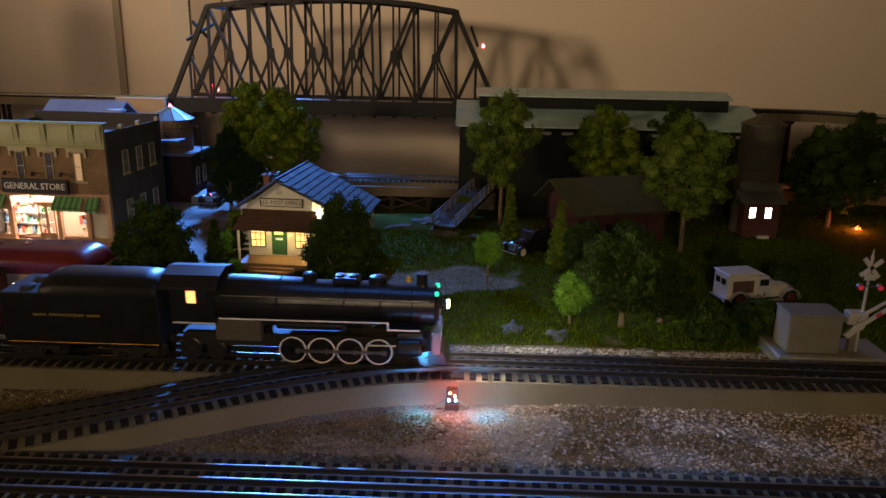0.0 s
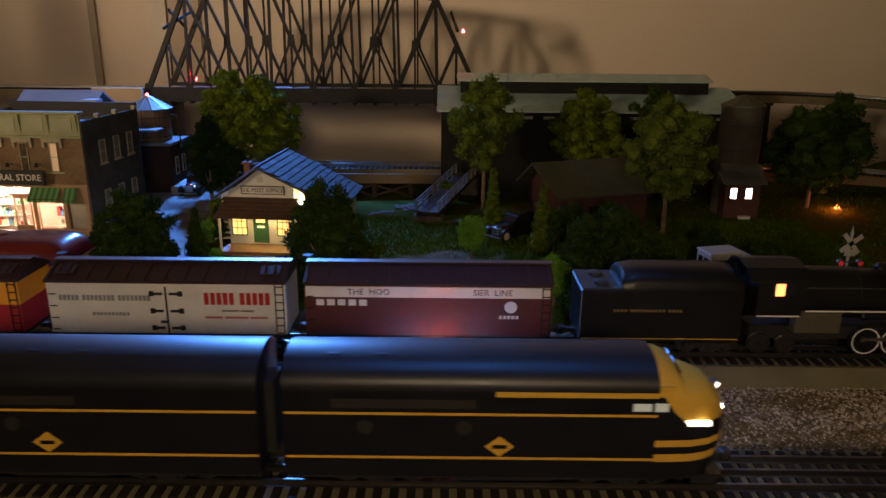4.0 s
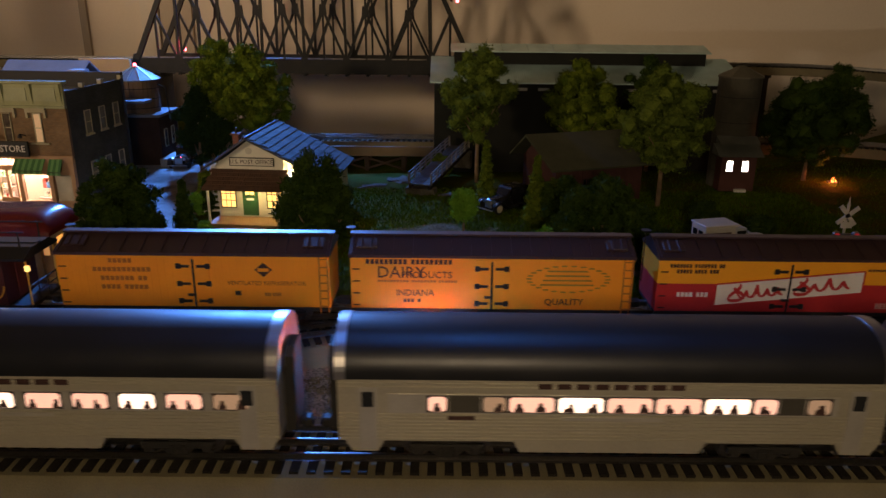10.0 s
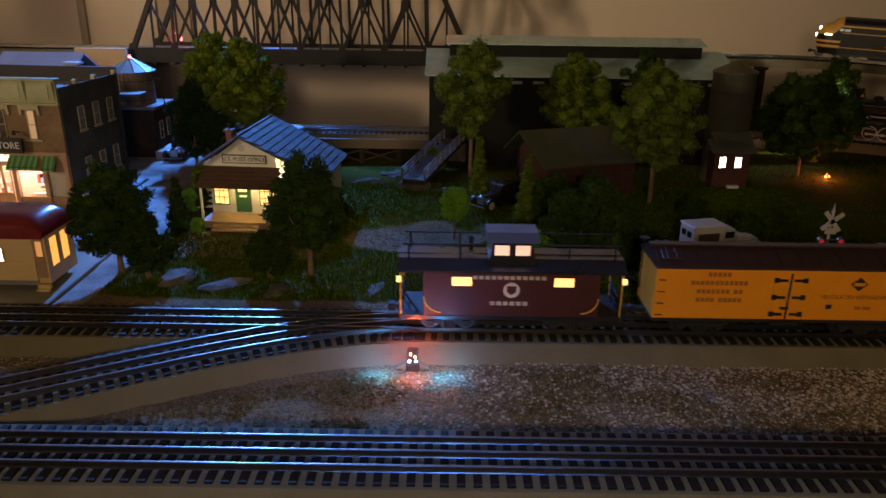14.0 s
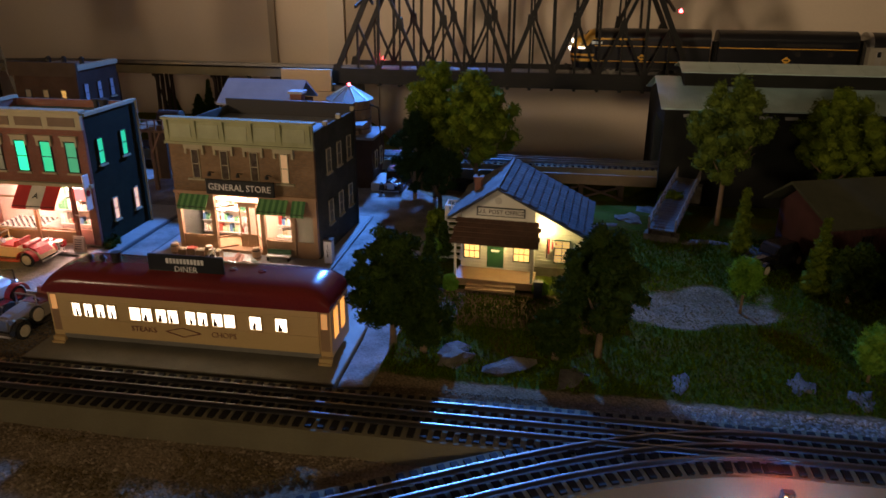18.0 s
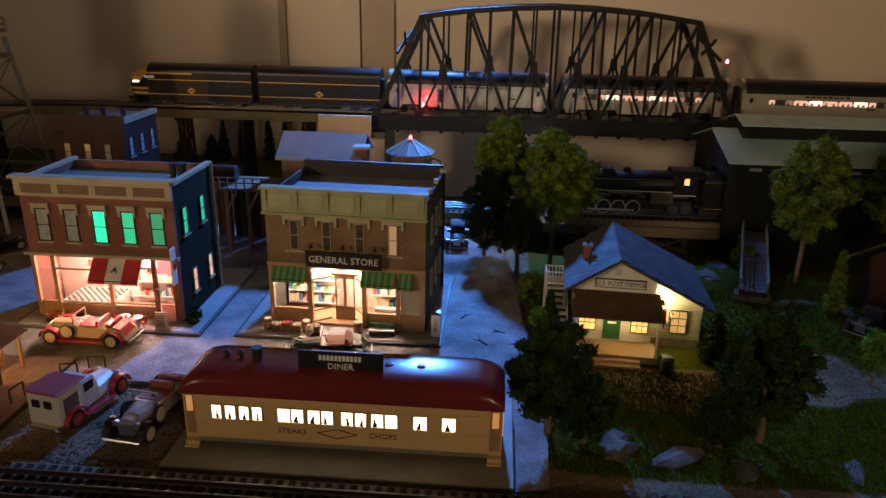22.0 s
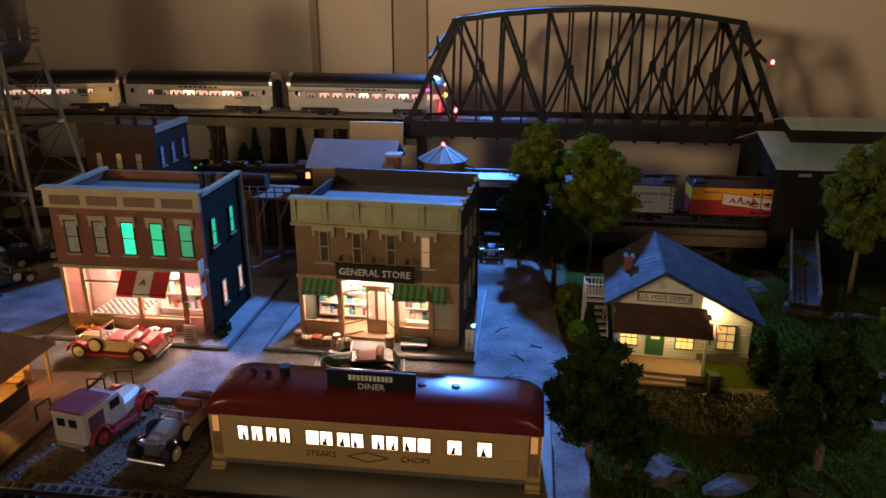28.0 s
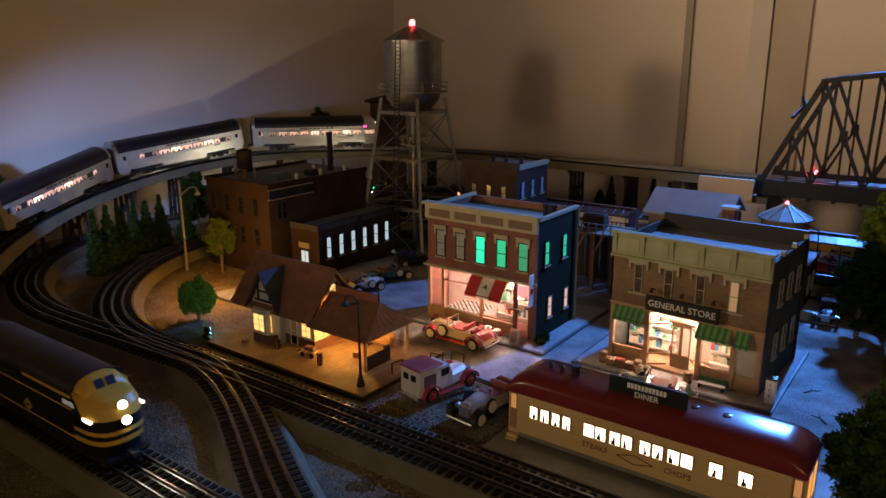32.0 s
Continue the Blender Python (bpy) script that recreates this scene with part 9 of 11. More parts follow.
def coach(kind, label, turned=False):
    """A stainless streamlined car: fluted sides, black rounded roof, skirts with truck openings, lit windows."""
    L = 0.328
    w, zb, ze, zt = 0.031, 0.0195, 0.0625, 0.087
    t = thing("passenger_coach" if kind == "coach" else ("baggage_coach" if kind == "baggage" else "observation_coach"), label, "train car", group="streamlined passenger train")
    h = L / 2
    rear = -h + (0.036 if kind == "observation" else 0.0)
    prof = coach_side_profile(w, zb, ze)
    part("body", prism(BM(), prof, rear, h, "x"), SILVER, t, "fluted stainless car side")
    part("roof", arc_roof(rear + 0.004, h - 0.006, w + 0.0003, ze, zt), ROOF_BLACK, t, "black rounded roof", smooth=True)
    part("end_band", arc_roof(h - 0.006, h + 0.0015, w + 0.0008, ze, zt + 0.0006), CHROME, t, "bright silver end band")
    cuts = (-0.30 * L, 0.30 * L)
    for a, b in ((rear + 0.004, cuts[0] - 0.038), (cuts[0] + 0.040, cuts[1] - 0.040), (cuts[1] + 0.038, h - 0.001)):
        if b - a > 0.01:
            part("skirt", prism(BM(), [(a, 0.0195), (b, 0.0195), (b - 0.004, 0.012), (a + 0.004, 0.012)], -w + 0.0002, w - 0.0002, "y"), SILVER, t)
    for c in cuts:
        truck(t, c, 0.036)
    part("underframe", box(BM(), rear + 0.01, -0.022, 0.013, h - 0.01, 0.022, 0.0205), IRON, t)
    ends = [(h, 1)] + ([(-h, -1)] if kind != "observation" else [])
    for x, d in ends:
        bm = prism(BM(), [(-0.013, 0.014), (0.013, 0.014), (0.013, 0.066), (0.008, 0.071), (-0.008, 0.071), (-0.013, 0.066)], min(x, x + d * 0.007), max(x, x + d * 0.007), "x")
        part("diaphragm", bm, IRON, t, "black ribbed end diaphragm")
        for s in (-1, 1):
            part("end_door", box(BM(), x - d * 0.018 - 0.0055, s * w, 0.013, x - d * 0.018 + 0.0055, s * (w + 0.0005), 0.056, 0.0002), SILVER_FLAT, t)
            part("door_window", box(BM(), x - d * 0.018 - 0.0035, s * (w + 0.0005), 0.043, x - d * 0.018 + 0.0035, s * (w + 0.0009), 0.053), DARK_GLASS, t)
        coupler(t, x, d)
    if kind != "observation":
        part("end_band", arc_roof(-h - 0.0015, -h + 0.005, w + 0.0008, ze, zt + 0.0006), CHROME, t, "bright silver end band")
    for s in (-1, 1):
        part("window_band", box(BM(), rear + 0.03, s * (w - 0.0004), 0.0385, h - 0.03, s * (w + 0.0001), 0.0515), SILVER_FLAT, t, "smooth grey panel between the windows")
        if kind == "baggage":
            for a, b in ((0.24, 0.31), (0.69, 0.75)):
                xa, xb = -h + a * L, -h + b * L
                dr = part("baggage_door", box(BM(), xa, s * w, 0.015, xb, s * (w + 0.0009), 0.056, 0.0003), SILVER_FLAT, t, "plain silver sliding door")
                for q in (0.1, 0.55):
                    part("pane", box(BM(), xa + q * (xb - xa), s * (w + 0.0009), 0.044, xa + (q + 0.33) * (xb - xa), s * (w + 0.0013), 0.052), mat("dim_pane", (0.5, 0.4, 0.25), None, 0.3, emit=0.25, bump=0), dr)
            # no opening is cut: a black plate paints the doorway's inner shade
            part("open_door", box(BM(), -h + 0.66 * L, s * w, 0.026, -h + 0.685 * L, s * (w + 0.0011), 0.052), BLACK, t, "black plate painted as the shade of an open doorway")
        else:
            wins = COACH_WIN if kind == "coach" else [(0.05 + 0.085 * i, 0.05 + 0.085 * i + 0.068) for i in range(10)] + [(0.92, 0.955)]
            for i, (a, b) in enumerate(wins):
                xa, xb = -h + a * L, -h + b * L
                if (s == -1) != turned:
                    xa, xb = -xb, -xa
                if xa < rear + 0.003:
                    continue
                wide = xb - xa > 0.02
                fr = part("window", box(BM(), xa - 0.0002, s * (w - 0.0002), 0.0394, xb + 0.0002, s * (w + 0.0003), 0.0508, 0.0), mat("window_gasket", (0.05, 0.035, 0.025)), t)
                r, za, zb_ = 0.0016, 0.0402, 0.0500
                pa, pb = xa + 0.0008, xb - 0.0008
                pts = [(pa + r, za), (pb - r, za), (pb, za + r), (pb, zb_ - r), (pb - r, zb_), (pa + r, zb_), (pa, zb_ - r), (pa, za + r)]
                glow = PANE_DIM if i in (0, len(wins) - 2) else PANE_HOT if i in (2, 5) else PANE_SOFT
                part("pane", prism(BM(), pts, min(s * (w - 0.0001), s * (w + 0.0006)), max(s * (w - 0.0001), s * (w + 0.0006)), "y"), glow, fr, "lit frosted pane")
                m_ = (xa + xb) / 2
                for k, (ca, cb_) in enumerate(((xa + 0.001, m_), (m_, xb - 0.001)) if wide else ((xa + 0.001, xb - 0.001),)):
                    cut_out(fr, ca, cb_, 0.0404, 0.0496, s * (w + 0.0006), s, i * 7 + k * 13 + len(kind))
            if kind == "coach":
                for a, b in ((0.152, 0.197), (0.741, 0.797)):
                    xa, xb = -h + a * L, -h + b * L
                    if (s == -1) != turned:
                        xa, xb = -xb, -xa
                    part("blank_panel", box(BM(), xa, s * (w - 0.0003), 0.0394, xb, s * (w + 0.0002), 0.0508), mat("dark_blank_panel", (0.06, 0.055, 0.045)), t, "dark blank panel between windows")
        bars(t, (8,), -0.045, s * w, 0.0555, 0.0035, BAR_DARK, side=s, width=3.2)
        part("number_plate", box(BM(), -h + 0.2 * L, s * w, 0.0345, -h + 0.25 * L, s * (w + 0.0007), 0.037), BAR_DARK, t)
        part("name_plate", box(BM(), -0.03, s * w, 0.0345, 0.03, s * (w + 0.0006), 0.0368), SILVER_FLAT, t)
    if kind == "observation":
        # rounded tail with its own windows, a red tail lamp and a bright end lamp
        bm = BM()
        rings = []
        for k in range(7):
            a = math.pi / 2 * k / 6
            x = rear - 0.034 * math.sin(a)
            ww = w * (0.28 + 0.72 * math.cos(a) ** 0.6) if k < 6 else w * 0.28
            top = ze + (zt - ze) * (0.05 + 0.95 * math.cos(a) ** 0.7) if k < 6 else ze + 0.001
            n = 12
            ring = [bm.verts.new((x, -ww + 2 * ww * i / n, ze + (top - ze) * math.sin(math.pi * i / n) ** 0.75)) for i in range(n + 1)]
            ring += [bm.verts.new((x, ww, 0.013)), bm.verts.new((x, -ww, 0.013))]
            rings.append(ring)
        for a, b in zip(rings, rings[1:]):
            for i in range(len(a)):
                bm.faces.new((a[i], a[(i + 1) % len(a)], b[(i + 1) % len(a)], b[i]))
        bm.faces.new(rings[-1])
        bm.faces.new(rings[0][::-1])
        part("tail", bm, SILVER_FLAT, t, "rounded silver observation end", smooth=True)
        for s in (-1, 1):
            for u, v in ((0.002, 0.012), (0.014, 0.023), (0.025, 0.032)):
                a, b = math.asin(u / 0.034), math.asin(v / 0.034)
                ya, yb = w * (0.28 + 0.72 * math.cos(a) ** 0.6) + 0.0004, w * (0.28 + 0.72 * math.cos(b) ** 0.6) + 0.0004
                q = BM()
                prism(q, [(rear - u, s * ya), (rear - v, s * yb), (rear - v, s * (yb - 0.001)), (rear - u, s * (ya - 0.001))], 0.0404, 0.0496, "z")
                part("tail_window", q, PANE_SOFT, t, "lit curved window")
            part("marker_lamp", box(BM(), rear - 0.006, s * (w - 0.001), 0.0575, rear + 0.001, s * (w + 0.0008), 0.0615, 0.0004), mat("marker_pink", (1.0, 0.02, 0.25), None, 0.4, emit=9.0, bump=0), t, "glowing pink marker lamp")
        part("tail_lamp", lathe(BM(), [(0.0042, -h + 0.006), (0.0042, -h - 0.001), (0.0015, -h - 0.0025)], (0, -0.006, 0.045), 12, "x"), mat("tail_amber", (1.0, 0.30, 0.03), None, 0.4, emit=14.0, bump=0), t, "glowing amber tail lamp")
        part("end_lamp", lathe(BM(), [(0.0032, -h + 0.010), (0.0032, -h + 0.001), (0.001, -h)], (0, -0.004, 0.0665), 10, "x"), GLOW_WHITE, t, "small white end lamp")
        for z in (0.0155, 0.0195, 0.0235, 0.0275, 0.0315, 0.0355, 0.0545, 0.0585):
            ring = [(rear - 0.0345 * math.sin(math.pi / 2 * k / 10), w * (0.28 + 0.72 * max(0.0, math.cos(math.pi / 2 * k / 10)) ** 0.6) + 0.0005) for k in range(11)]
            part("flute", prism(BM(), [(x, -y) for x, y in ring] + [(x, y) for x, y in ring[::-1]], z, z + 0.0014, "z"), SILVER, t)
    return t


def nose_slice(z0, z1, x0, tip0, tip1, w0, w1, steps=10):
    """A slice of the rounded nose between two heights."""
    def outline(tip, w):
        pts = [(x0, -w)]
        for i in range(steps + 1):
            a = -math.pi / 2 + math.pi * i / steps
            c, s = math.cos(a), math.sin(a)
            pts.append((x0 + 0.004 + (tip - x0 - 0.004) * abs(c) ** 0.75, w * math.copysign(abs(s) ** 0.7, s)))
        return pts + [(x0, w)]
    bm = BM()
    lo = [bm.verts.new((x, y, z0)) for x, y in outline(tip0, w0)]
    hi = [bm.verts.new((x, y, z1)) for x, y in outline(tip1, w1)]
    n = len(lo)
    for i in range(n):
        bm.faces.new((lo[i], lo[(i + 1) % n], hi[(i + 1) % n], hi[i]))
    bm.faces.new(lo[::-1])
    bm.faces.new(hi)
    return bm


def diesel(cab):
    """A streamlined diesel unit in black with gold stripes; the cab unit has a yellow bulldog nose."""
    L = 0.275 if cab else 0.26
    h, w = L / 2, 0.029
    xc = h - 0.048 if cab else h
    t = thing("diesel_locomotive" if cab else "diesel_booster", "black streamlined diesel with gold stripes and yellow nose" if cab else "black streamlined booster unit with gold stripes", "locomotive", group="streamlined passenger train")
    part("body", box(BM(), -h, -w, 0.012, xc, w, 0.0705), NAVY, t)
    part("roof", arc_roof(-h, xc, w, 0.0705, 0.088), ROOF_BLACK, t, "black rounded roof with fans", smooth=True)
    for s in (-1, 1):
        for z in (0.0245, 0.0545):
            part("stripe", box(BM(), -h + 0.001, s * w, z, xc + (0.0 if cab else -0.001), s * (w + 0.0004), z + 0.0016), GOLD, t, "thin gold stripe")
        if cab:
            part("stripe", box(BM(), xc - 0.098, s * w, 0.0672, xc, s * (w + 0.0005), 0.0705), GOLD, t, "broad gold stripe")
            part("side_window", box(BM(), xc - 0.002, s * w, 0.0585, xc + 0.006, s * (w + 0.0006), 0.0640), mat("cab_pane", (0.5, 0.5, 0.42), None, 0.2, emit=0.3, bump=0), t)
            part("side_window", box(BM(), xc - 0.015, s * w, 0.0585, xc - 0.004, s * (w + 0.0004), 0.0635), mat("cab_pane", (0.5, 0.5, 0.42)), t)
        for x in ((-0.0055,) if cab else (0.0,)):
            bm = prism(BM(), [(x - 0.009, 0.0335), (x, 0.0265), (x + 0.009, 0.0335), (x, 0.0405)], min(s * w, s * (w + 0.0006)), max(s * w, s * (w + 0.0006)), "y")
            em = part("emblem", bm, GOLD, t, "gold diamond emblem")
            part("emblem_bar", box(BM(), x - 0.0045, s * (w + 0.0006), 0.0322, x + 0.0045, s * (w + 0.0009), 0.0348), NAVY, em)
        for x in (-h + 0.05, -h + 0.11):
            bm = lathe(BM(), [(0.005, s * w), (0.005, s * (w + 0.0006)), (0.0038, s * (w + 0.0006)), (0.0038, s * (w + 0.0002))], (x, 0, 0.046), 14, "y")
            part("porthole", bm, IRON, t)
        part("grille", box(BM(), -h + 0.03, s * w, 0.059, xc - 0.11, s * (w + 0.0004), 0.065), IRON, t)
    for x in (-h + 0.03, -h + 0.06, -h + 0.12, -h + 0.15):
        bm = lathe(BM(), [(0.0125, 0.084), (0.0125, 0.0885), (0.0105, 0.0888), (0.003, 0.0882)], (x, 0, -0.0018), 18)
        part("roof_fan", bm, ROOF_BLACK, t)
    for x in (-0.29 * L, 0.27 * L):
        truck(t, x, 0.042, 0.0092, 0.0225, BLACK)
    part("fuel_tank", box(BM(), -0.03, -0.022, 0.004, 0.03, 0.022, 0.0125, 0.001), IRON, t)
    part("skirt", box(BM(), -h + 0.002, -w + 0.002, 0.009, xc, w - 0.002, 0.0125), BLACK, t)
    coupler(t, -h, -1)
    coupler(t, h - (0.004 if cab else 0), 1, 0.012)
    if not cab:
        for x, d in ((-h, -1), (h, 1)):
            part("diaphragm", box(BM(), min(x, x + d * 0.006), -0.011, 0.016, max(x, x + d * 0.006), 0.011, 0.066), IRON, t)
        return t
    tip = h
    lv = [(0.010, 0.0235, NAVY, tip - 0.007, tip - 0.002, 0.0275, 0.0288), (0.0235, 0.029, GOLD, tip - 0.002, tip - 0.001, 0.0288, 0.029), (0.029, 0.034, NAVY, tip - 0.001, tip, 0.029, 0.029),
          (0.034, 0.0385, GOLD, tip, tip, 0.029, 0.029), (0.0385, 0.050, NAVY, tip, tip - 0.001, 0.029, 0.029), (0.050, 0.060, GOLD, tip - 0.001, tip - 0.004, 0.029, 0.028),
          (0.060, 0.0675, GOLD, tip - 0.004, tip - 0.010, 0.028, 0.0255), (0.0675, 0.0725, GOLD, tip - 0.010, tip - 0.020, 0.0255, 0.019), (0.0725, 0.075, GOLD, tip - 0.020, tip - 0.029, 0.019, 0.010)]
    for z0, z1, m, a, b, wa, wb in lv:
        part("nose", nose_slice(z0, z1, xc, a, b, wa, wb), m, t, "yellow rounded nose" if m == GOLD else "black nose band", smooth=True)
    for s in (-1, 1):
        part("side_plate", prism(BM(), [(xc, 0.049), (xc + 0.020, 0.049), (xc + 0.010, 0.058), (xc + 0.004, 0.0672), (xc, 0.0672)], min(s * 0.0278, s * 0.0293), max(s * 0.0278, s * 0.0293), "y"), NAVY, t)
    # cab with raked windscreen
    prof = [(xc - 0.001, 0.06), (xc + 0.018, 0.06), (xc + 0.018, 0.0735), (xc + 0.012, 0.083), (xc + 0.004, 0.0862), (xc - 0.001, 0.0868)]
    bm = BM()
    rows = []
    for y, k in ((-0.0268, 0.30), (-0.0245, 0.56), (-0.019, 0.82), (-0.010, 0.96), (0.0, 1.0), (0.010, 0.96), (0.019, 0.82), (0.0245, 0.56), (0.0268, 0.30)):
        rows.append([bm.verts.new((x, y, 0.06 + (z - 0.06) * k)) for x, z in prof])
    for p, q in zip(rows, rows[1:]):
        for i in range(len(prof)):
            j = (i + 1) % len(prof)
            bm.faces.new((p[i], p[j], q[j], q[i]))
    bm.faces.new(rows[0][::-1])
    bm.faces.new(rows[-1])
    part("cab", bm, GOLD, t, "yellow raked cab front", smooth=True)
    for s in (-1, 1):
        a, b = Vector((xc + 0.0176, 0, 0.0745)), Vector((xc + 0.0125, 0, 0.0825))
        d = Vector((0.0006, 0, 0.0006))
        bm = BM()
        ys = (s * 0.0015, s * 0.0105)
        v = [bm.verts.new((p.x + d.x * k, y, p.z + d.z * k)) for k in (0, 1) for p in (a, b) for y in ys]
        for f in ((0, 1, 3, 2), (4, 6, 7, 5), (0, 4, 5, 1), (2, 3, 7, 6), (0, 2, 6, 4), (1, 5, 7, 3)):
            bm.faces.new([v[i] for i in f])
        part("windscreen", bm, mat("blue_glass", (0.03, 0.04, 0.06), None, 0.12, bump=0), t, "dark bluish windscreen pane")
        part("number_board", box(BM(), tip - 0.030, s * 0.0265, 0.0485, tip - 0.015, s * 0.0292, 0.0520, 0.0006), GLOW_WHITE, t, "lit number board", at=pose(0, 0, 0))
        part("side_band", box(BM(), xc - 0.001, s * (w - 0.004), 0.0700, xc + 0.010, s * (w - 0.002), 0.0735), GOLD, t)
    for z, x in ((0.062, tip - 0.0055), (0.047, tip - 0.0005)):
        bm = lathe(BM(), [(0.0048, x - 0.004), (0.0048, x + 0.0012), (0.0040, x + 0.0012)], (0, 0, z), 16, "x")
        hl = part("headlight", bm, CHROME, t, "chrome headlight ring")
        part("lens", lathe(BM(), [(0.0042, x), (0.0042, x + 0.0014), (0.002, x + 0.0024)], (0, 0, z), 16, "x"), NOSE_LIGHT, hl, "lit headlight lens")
    bm = prism(BM(), [(h - 0.020, 0.010), (h - 0.001, 0.010), (h - 0.006, 0.003), (h - 0.020, 0.003)], -0.021, 0.021, "y")
    part("pilot", bm, BLACK, t)
    return t


def boxcar(L, label, side_mat, roof_mat, low_mat=None, reefer=True, name="refrigerator_car"):
    """A wood-sheathed freight car: sides with plank grooves, roof with walk and hatches, doors, ladders, trucks."""
    t = thing(name, label, "train car", group="freight train")
    h, w, zb, ze, zt = L / 2, 0.026, 0.017, 0.0655, 0.0775
    n = int(L / 0.006)
    if low_mat:
        part("lower_side", box(BM(), -h, -w, zb, h, w, zb + 0.026), low_mat, t, "red lower car side")
        part("body", box(BM(), -h, -w, zb + 0.026, h, w, ze), side_mat, t)
    else:
        part("body", box(BM(), -h, -w, zb, h, w, ze), side_mat, t)
    bm = BM()
    for i in range(1, n):
        x = -h + L * i / n
        for s in (-1, 1):
            box(bm, x - 0.0002, s * w - s * 0.0002, zb + 0.001, x + 0.0002, s * (w + 0.00022), ze - 0.002)
    tagged(part("plank_ribs", bm, side_mat if not low_mat else side_mat, t), kind="stuff") if not low_mat else bm.free()
    roof = prism(BM(), [(-w - 0.002, ze - 0.001), (-w - 0.002, ze + 0.0015), (0, zt), (w + 0.002, ze + 0.0015), (w + 0.002, ze - 0.001)], -h - 0.001, h + 0.001, "x")
    rf = part("roof", roof, roof_mat, t, "shallow ribbed car roof")
    m = int(L / 0.017)
    slope = math.atan2(zt - ze - 0.0015, w + 0.002)
    for i in range(m + 1):
        x = -h + 0.002 + (L - 0.004) * i / m
        bm = BM()
        for s in (-1, 1):
            bar(bm, (x, s * (w + 0.001), ze + 0.0024), (x, s * 0.003, zt - 0.0002), 0.0012, 0.0012)
        part("roof_rib", bm, roof_mat, rf)
    part("roof_walk", box(BM(), -h - 0.002, -0.0045, zt - 0.0003, h + 0.002, 0.0045, zt + 0.0012), roof_mat, t)
    if reefer:
        for x in (-h + 0.014, h - 0.014):
            for s in (-1, 1):
                hb = box(BM(), -0.009, -0.0065, 0, 0.009, 0.0065, 0.0032, 0.0006)
                rod(hb, (-0.004, -0.0075, 0.003), (-0.004, 0.0065, 0.0042), 0.0008, n=6)
                rod(hb, (0.004, -0.0075, 0.003), (0.004, 0.0065, 0.0042), 0.0008, n=6)
                part("ice_hatch", hb, roof_mat, t, at=Matrix.Translation((x, s * 0.0145, ze + 0.0058)) @ Matrix.Rotation(-s * slope, 4, "X"))
    part("side_sill", box(BM(), -h, -w - 0.0006, zb - 0.0025, h, w + 0.0006, zb + 0.0005), IRON, t)
    part("underframe", box(BM(), -h + 0.01, -0.006, 0.010, h - 0.01, 0.006, zb), IRON, t)
    for s in (-1, 1):
        dr = part("door", box(BM(), -0.0135, s * (w - 0.0002), zb + 0.001, 0.0135, s * (w + 0.0008), ze - 0.003), side_mat if not low_mat else WHITE_PAINT if reefer else side_mat, t) if not low_mat else None
        hold = dr or t
        if reefer:
            for z in (zb + 0.006, zb + 0.022, zb + 0.038):
                for d in (-1, 1):
                    bm = BM()
                    bar(bm, (d * 0.003, s * (w + 0.0013), z), (d * 0.0125, s * (w + 0.0013), z), 0.0012, 0.0022)
                    box(bm, d * 0.0125 - 0.0022, s * (w + 0.0004), z - 0.0024, d * 0.0125 + 0.0022, s * (w + 0.002), z + 0.0024, 0.0005)
                    part("strap_hinge", bm, BLACK, hold, "black iron strap hinge")
            bm = BM()
            rod(bm, (0, s * (w + 0.0016), zb + 0.001), (0, s * (w + 0.0016), ze - 0.004), 0.0009, n=6)
            bar(bm, (-0.006, s * (w + 0.0018), zb + 0.012), (0.001, s * (w + 0.0018), zb + 0.012), 0.0015, 0.002)
            part("latch_bar", bm, BLACK, hold, "black iron latch bar")
            part("door_sill", box(BM(), -0.012, s * w, zb - 0.004, 0.012, s * (w + 0.003), zb - 0.001), IRON, hold)
        bm = BM()
        for x in (-h + 0.0015, -h + 0.0085) if s > 0 else (h - 0.0085, h - 0.0015):
            rod(bm, (x, s * (w + 0.0014), zb - 0.004), (x, s * (w + 0.0014), ze), 0.0006, n=5)
        xa = -h + 0.0015 if s > 0 else h - 0.0085
        for k in range(7):
            z = zb + 0.002 + k * 0.0072
            rod(bm, (xa, s * (w + 0.0014), z), (xa + 0.007, s * (w + 0.0014), z), 0.0006, n=5)
        part("ladder", bm, mat("ladder_paint", (0.45, 0.17, 0.02)) if low_mat is None and side_mat in (ORANGE, CREAM_Y) else IRON, t)
        bm = BM()
        for k in range(4):
            z = zb + 0.004 + k * 0.011
            xb = h - 0.008 if s > 0 else -h + 0.002
            rod(bm, (xb, s * (w + 0.0015), z), (xb + 0.006, s * (w + 0.0015), z), 0.0006, n=5)
        part("grab_irons", bm, IRON, t)
    for x in (-L * 0.31, L * 0.31):
        truck(t, x, 0.034)
    coupler(t, h, 1)
    coupler(t, -h, -1)
    rod_b = BM()
    rod(rod_b, (-h - 0.003, 0.012, 0.03), (-h - 0.003, 0.012, 0.079), 0.0006, n=5)
    lathe(rod_b, [(0.0045, 0.0785), (0.0045, 0.0795), (0.003, 0.0795)], (-h - 0.003, 0.012, 0), 12)
    part("brake_wheel", rod_b, IRON, t)
    return t


W_ = 0.026


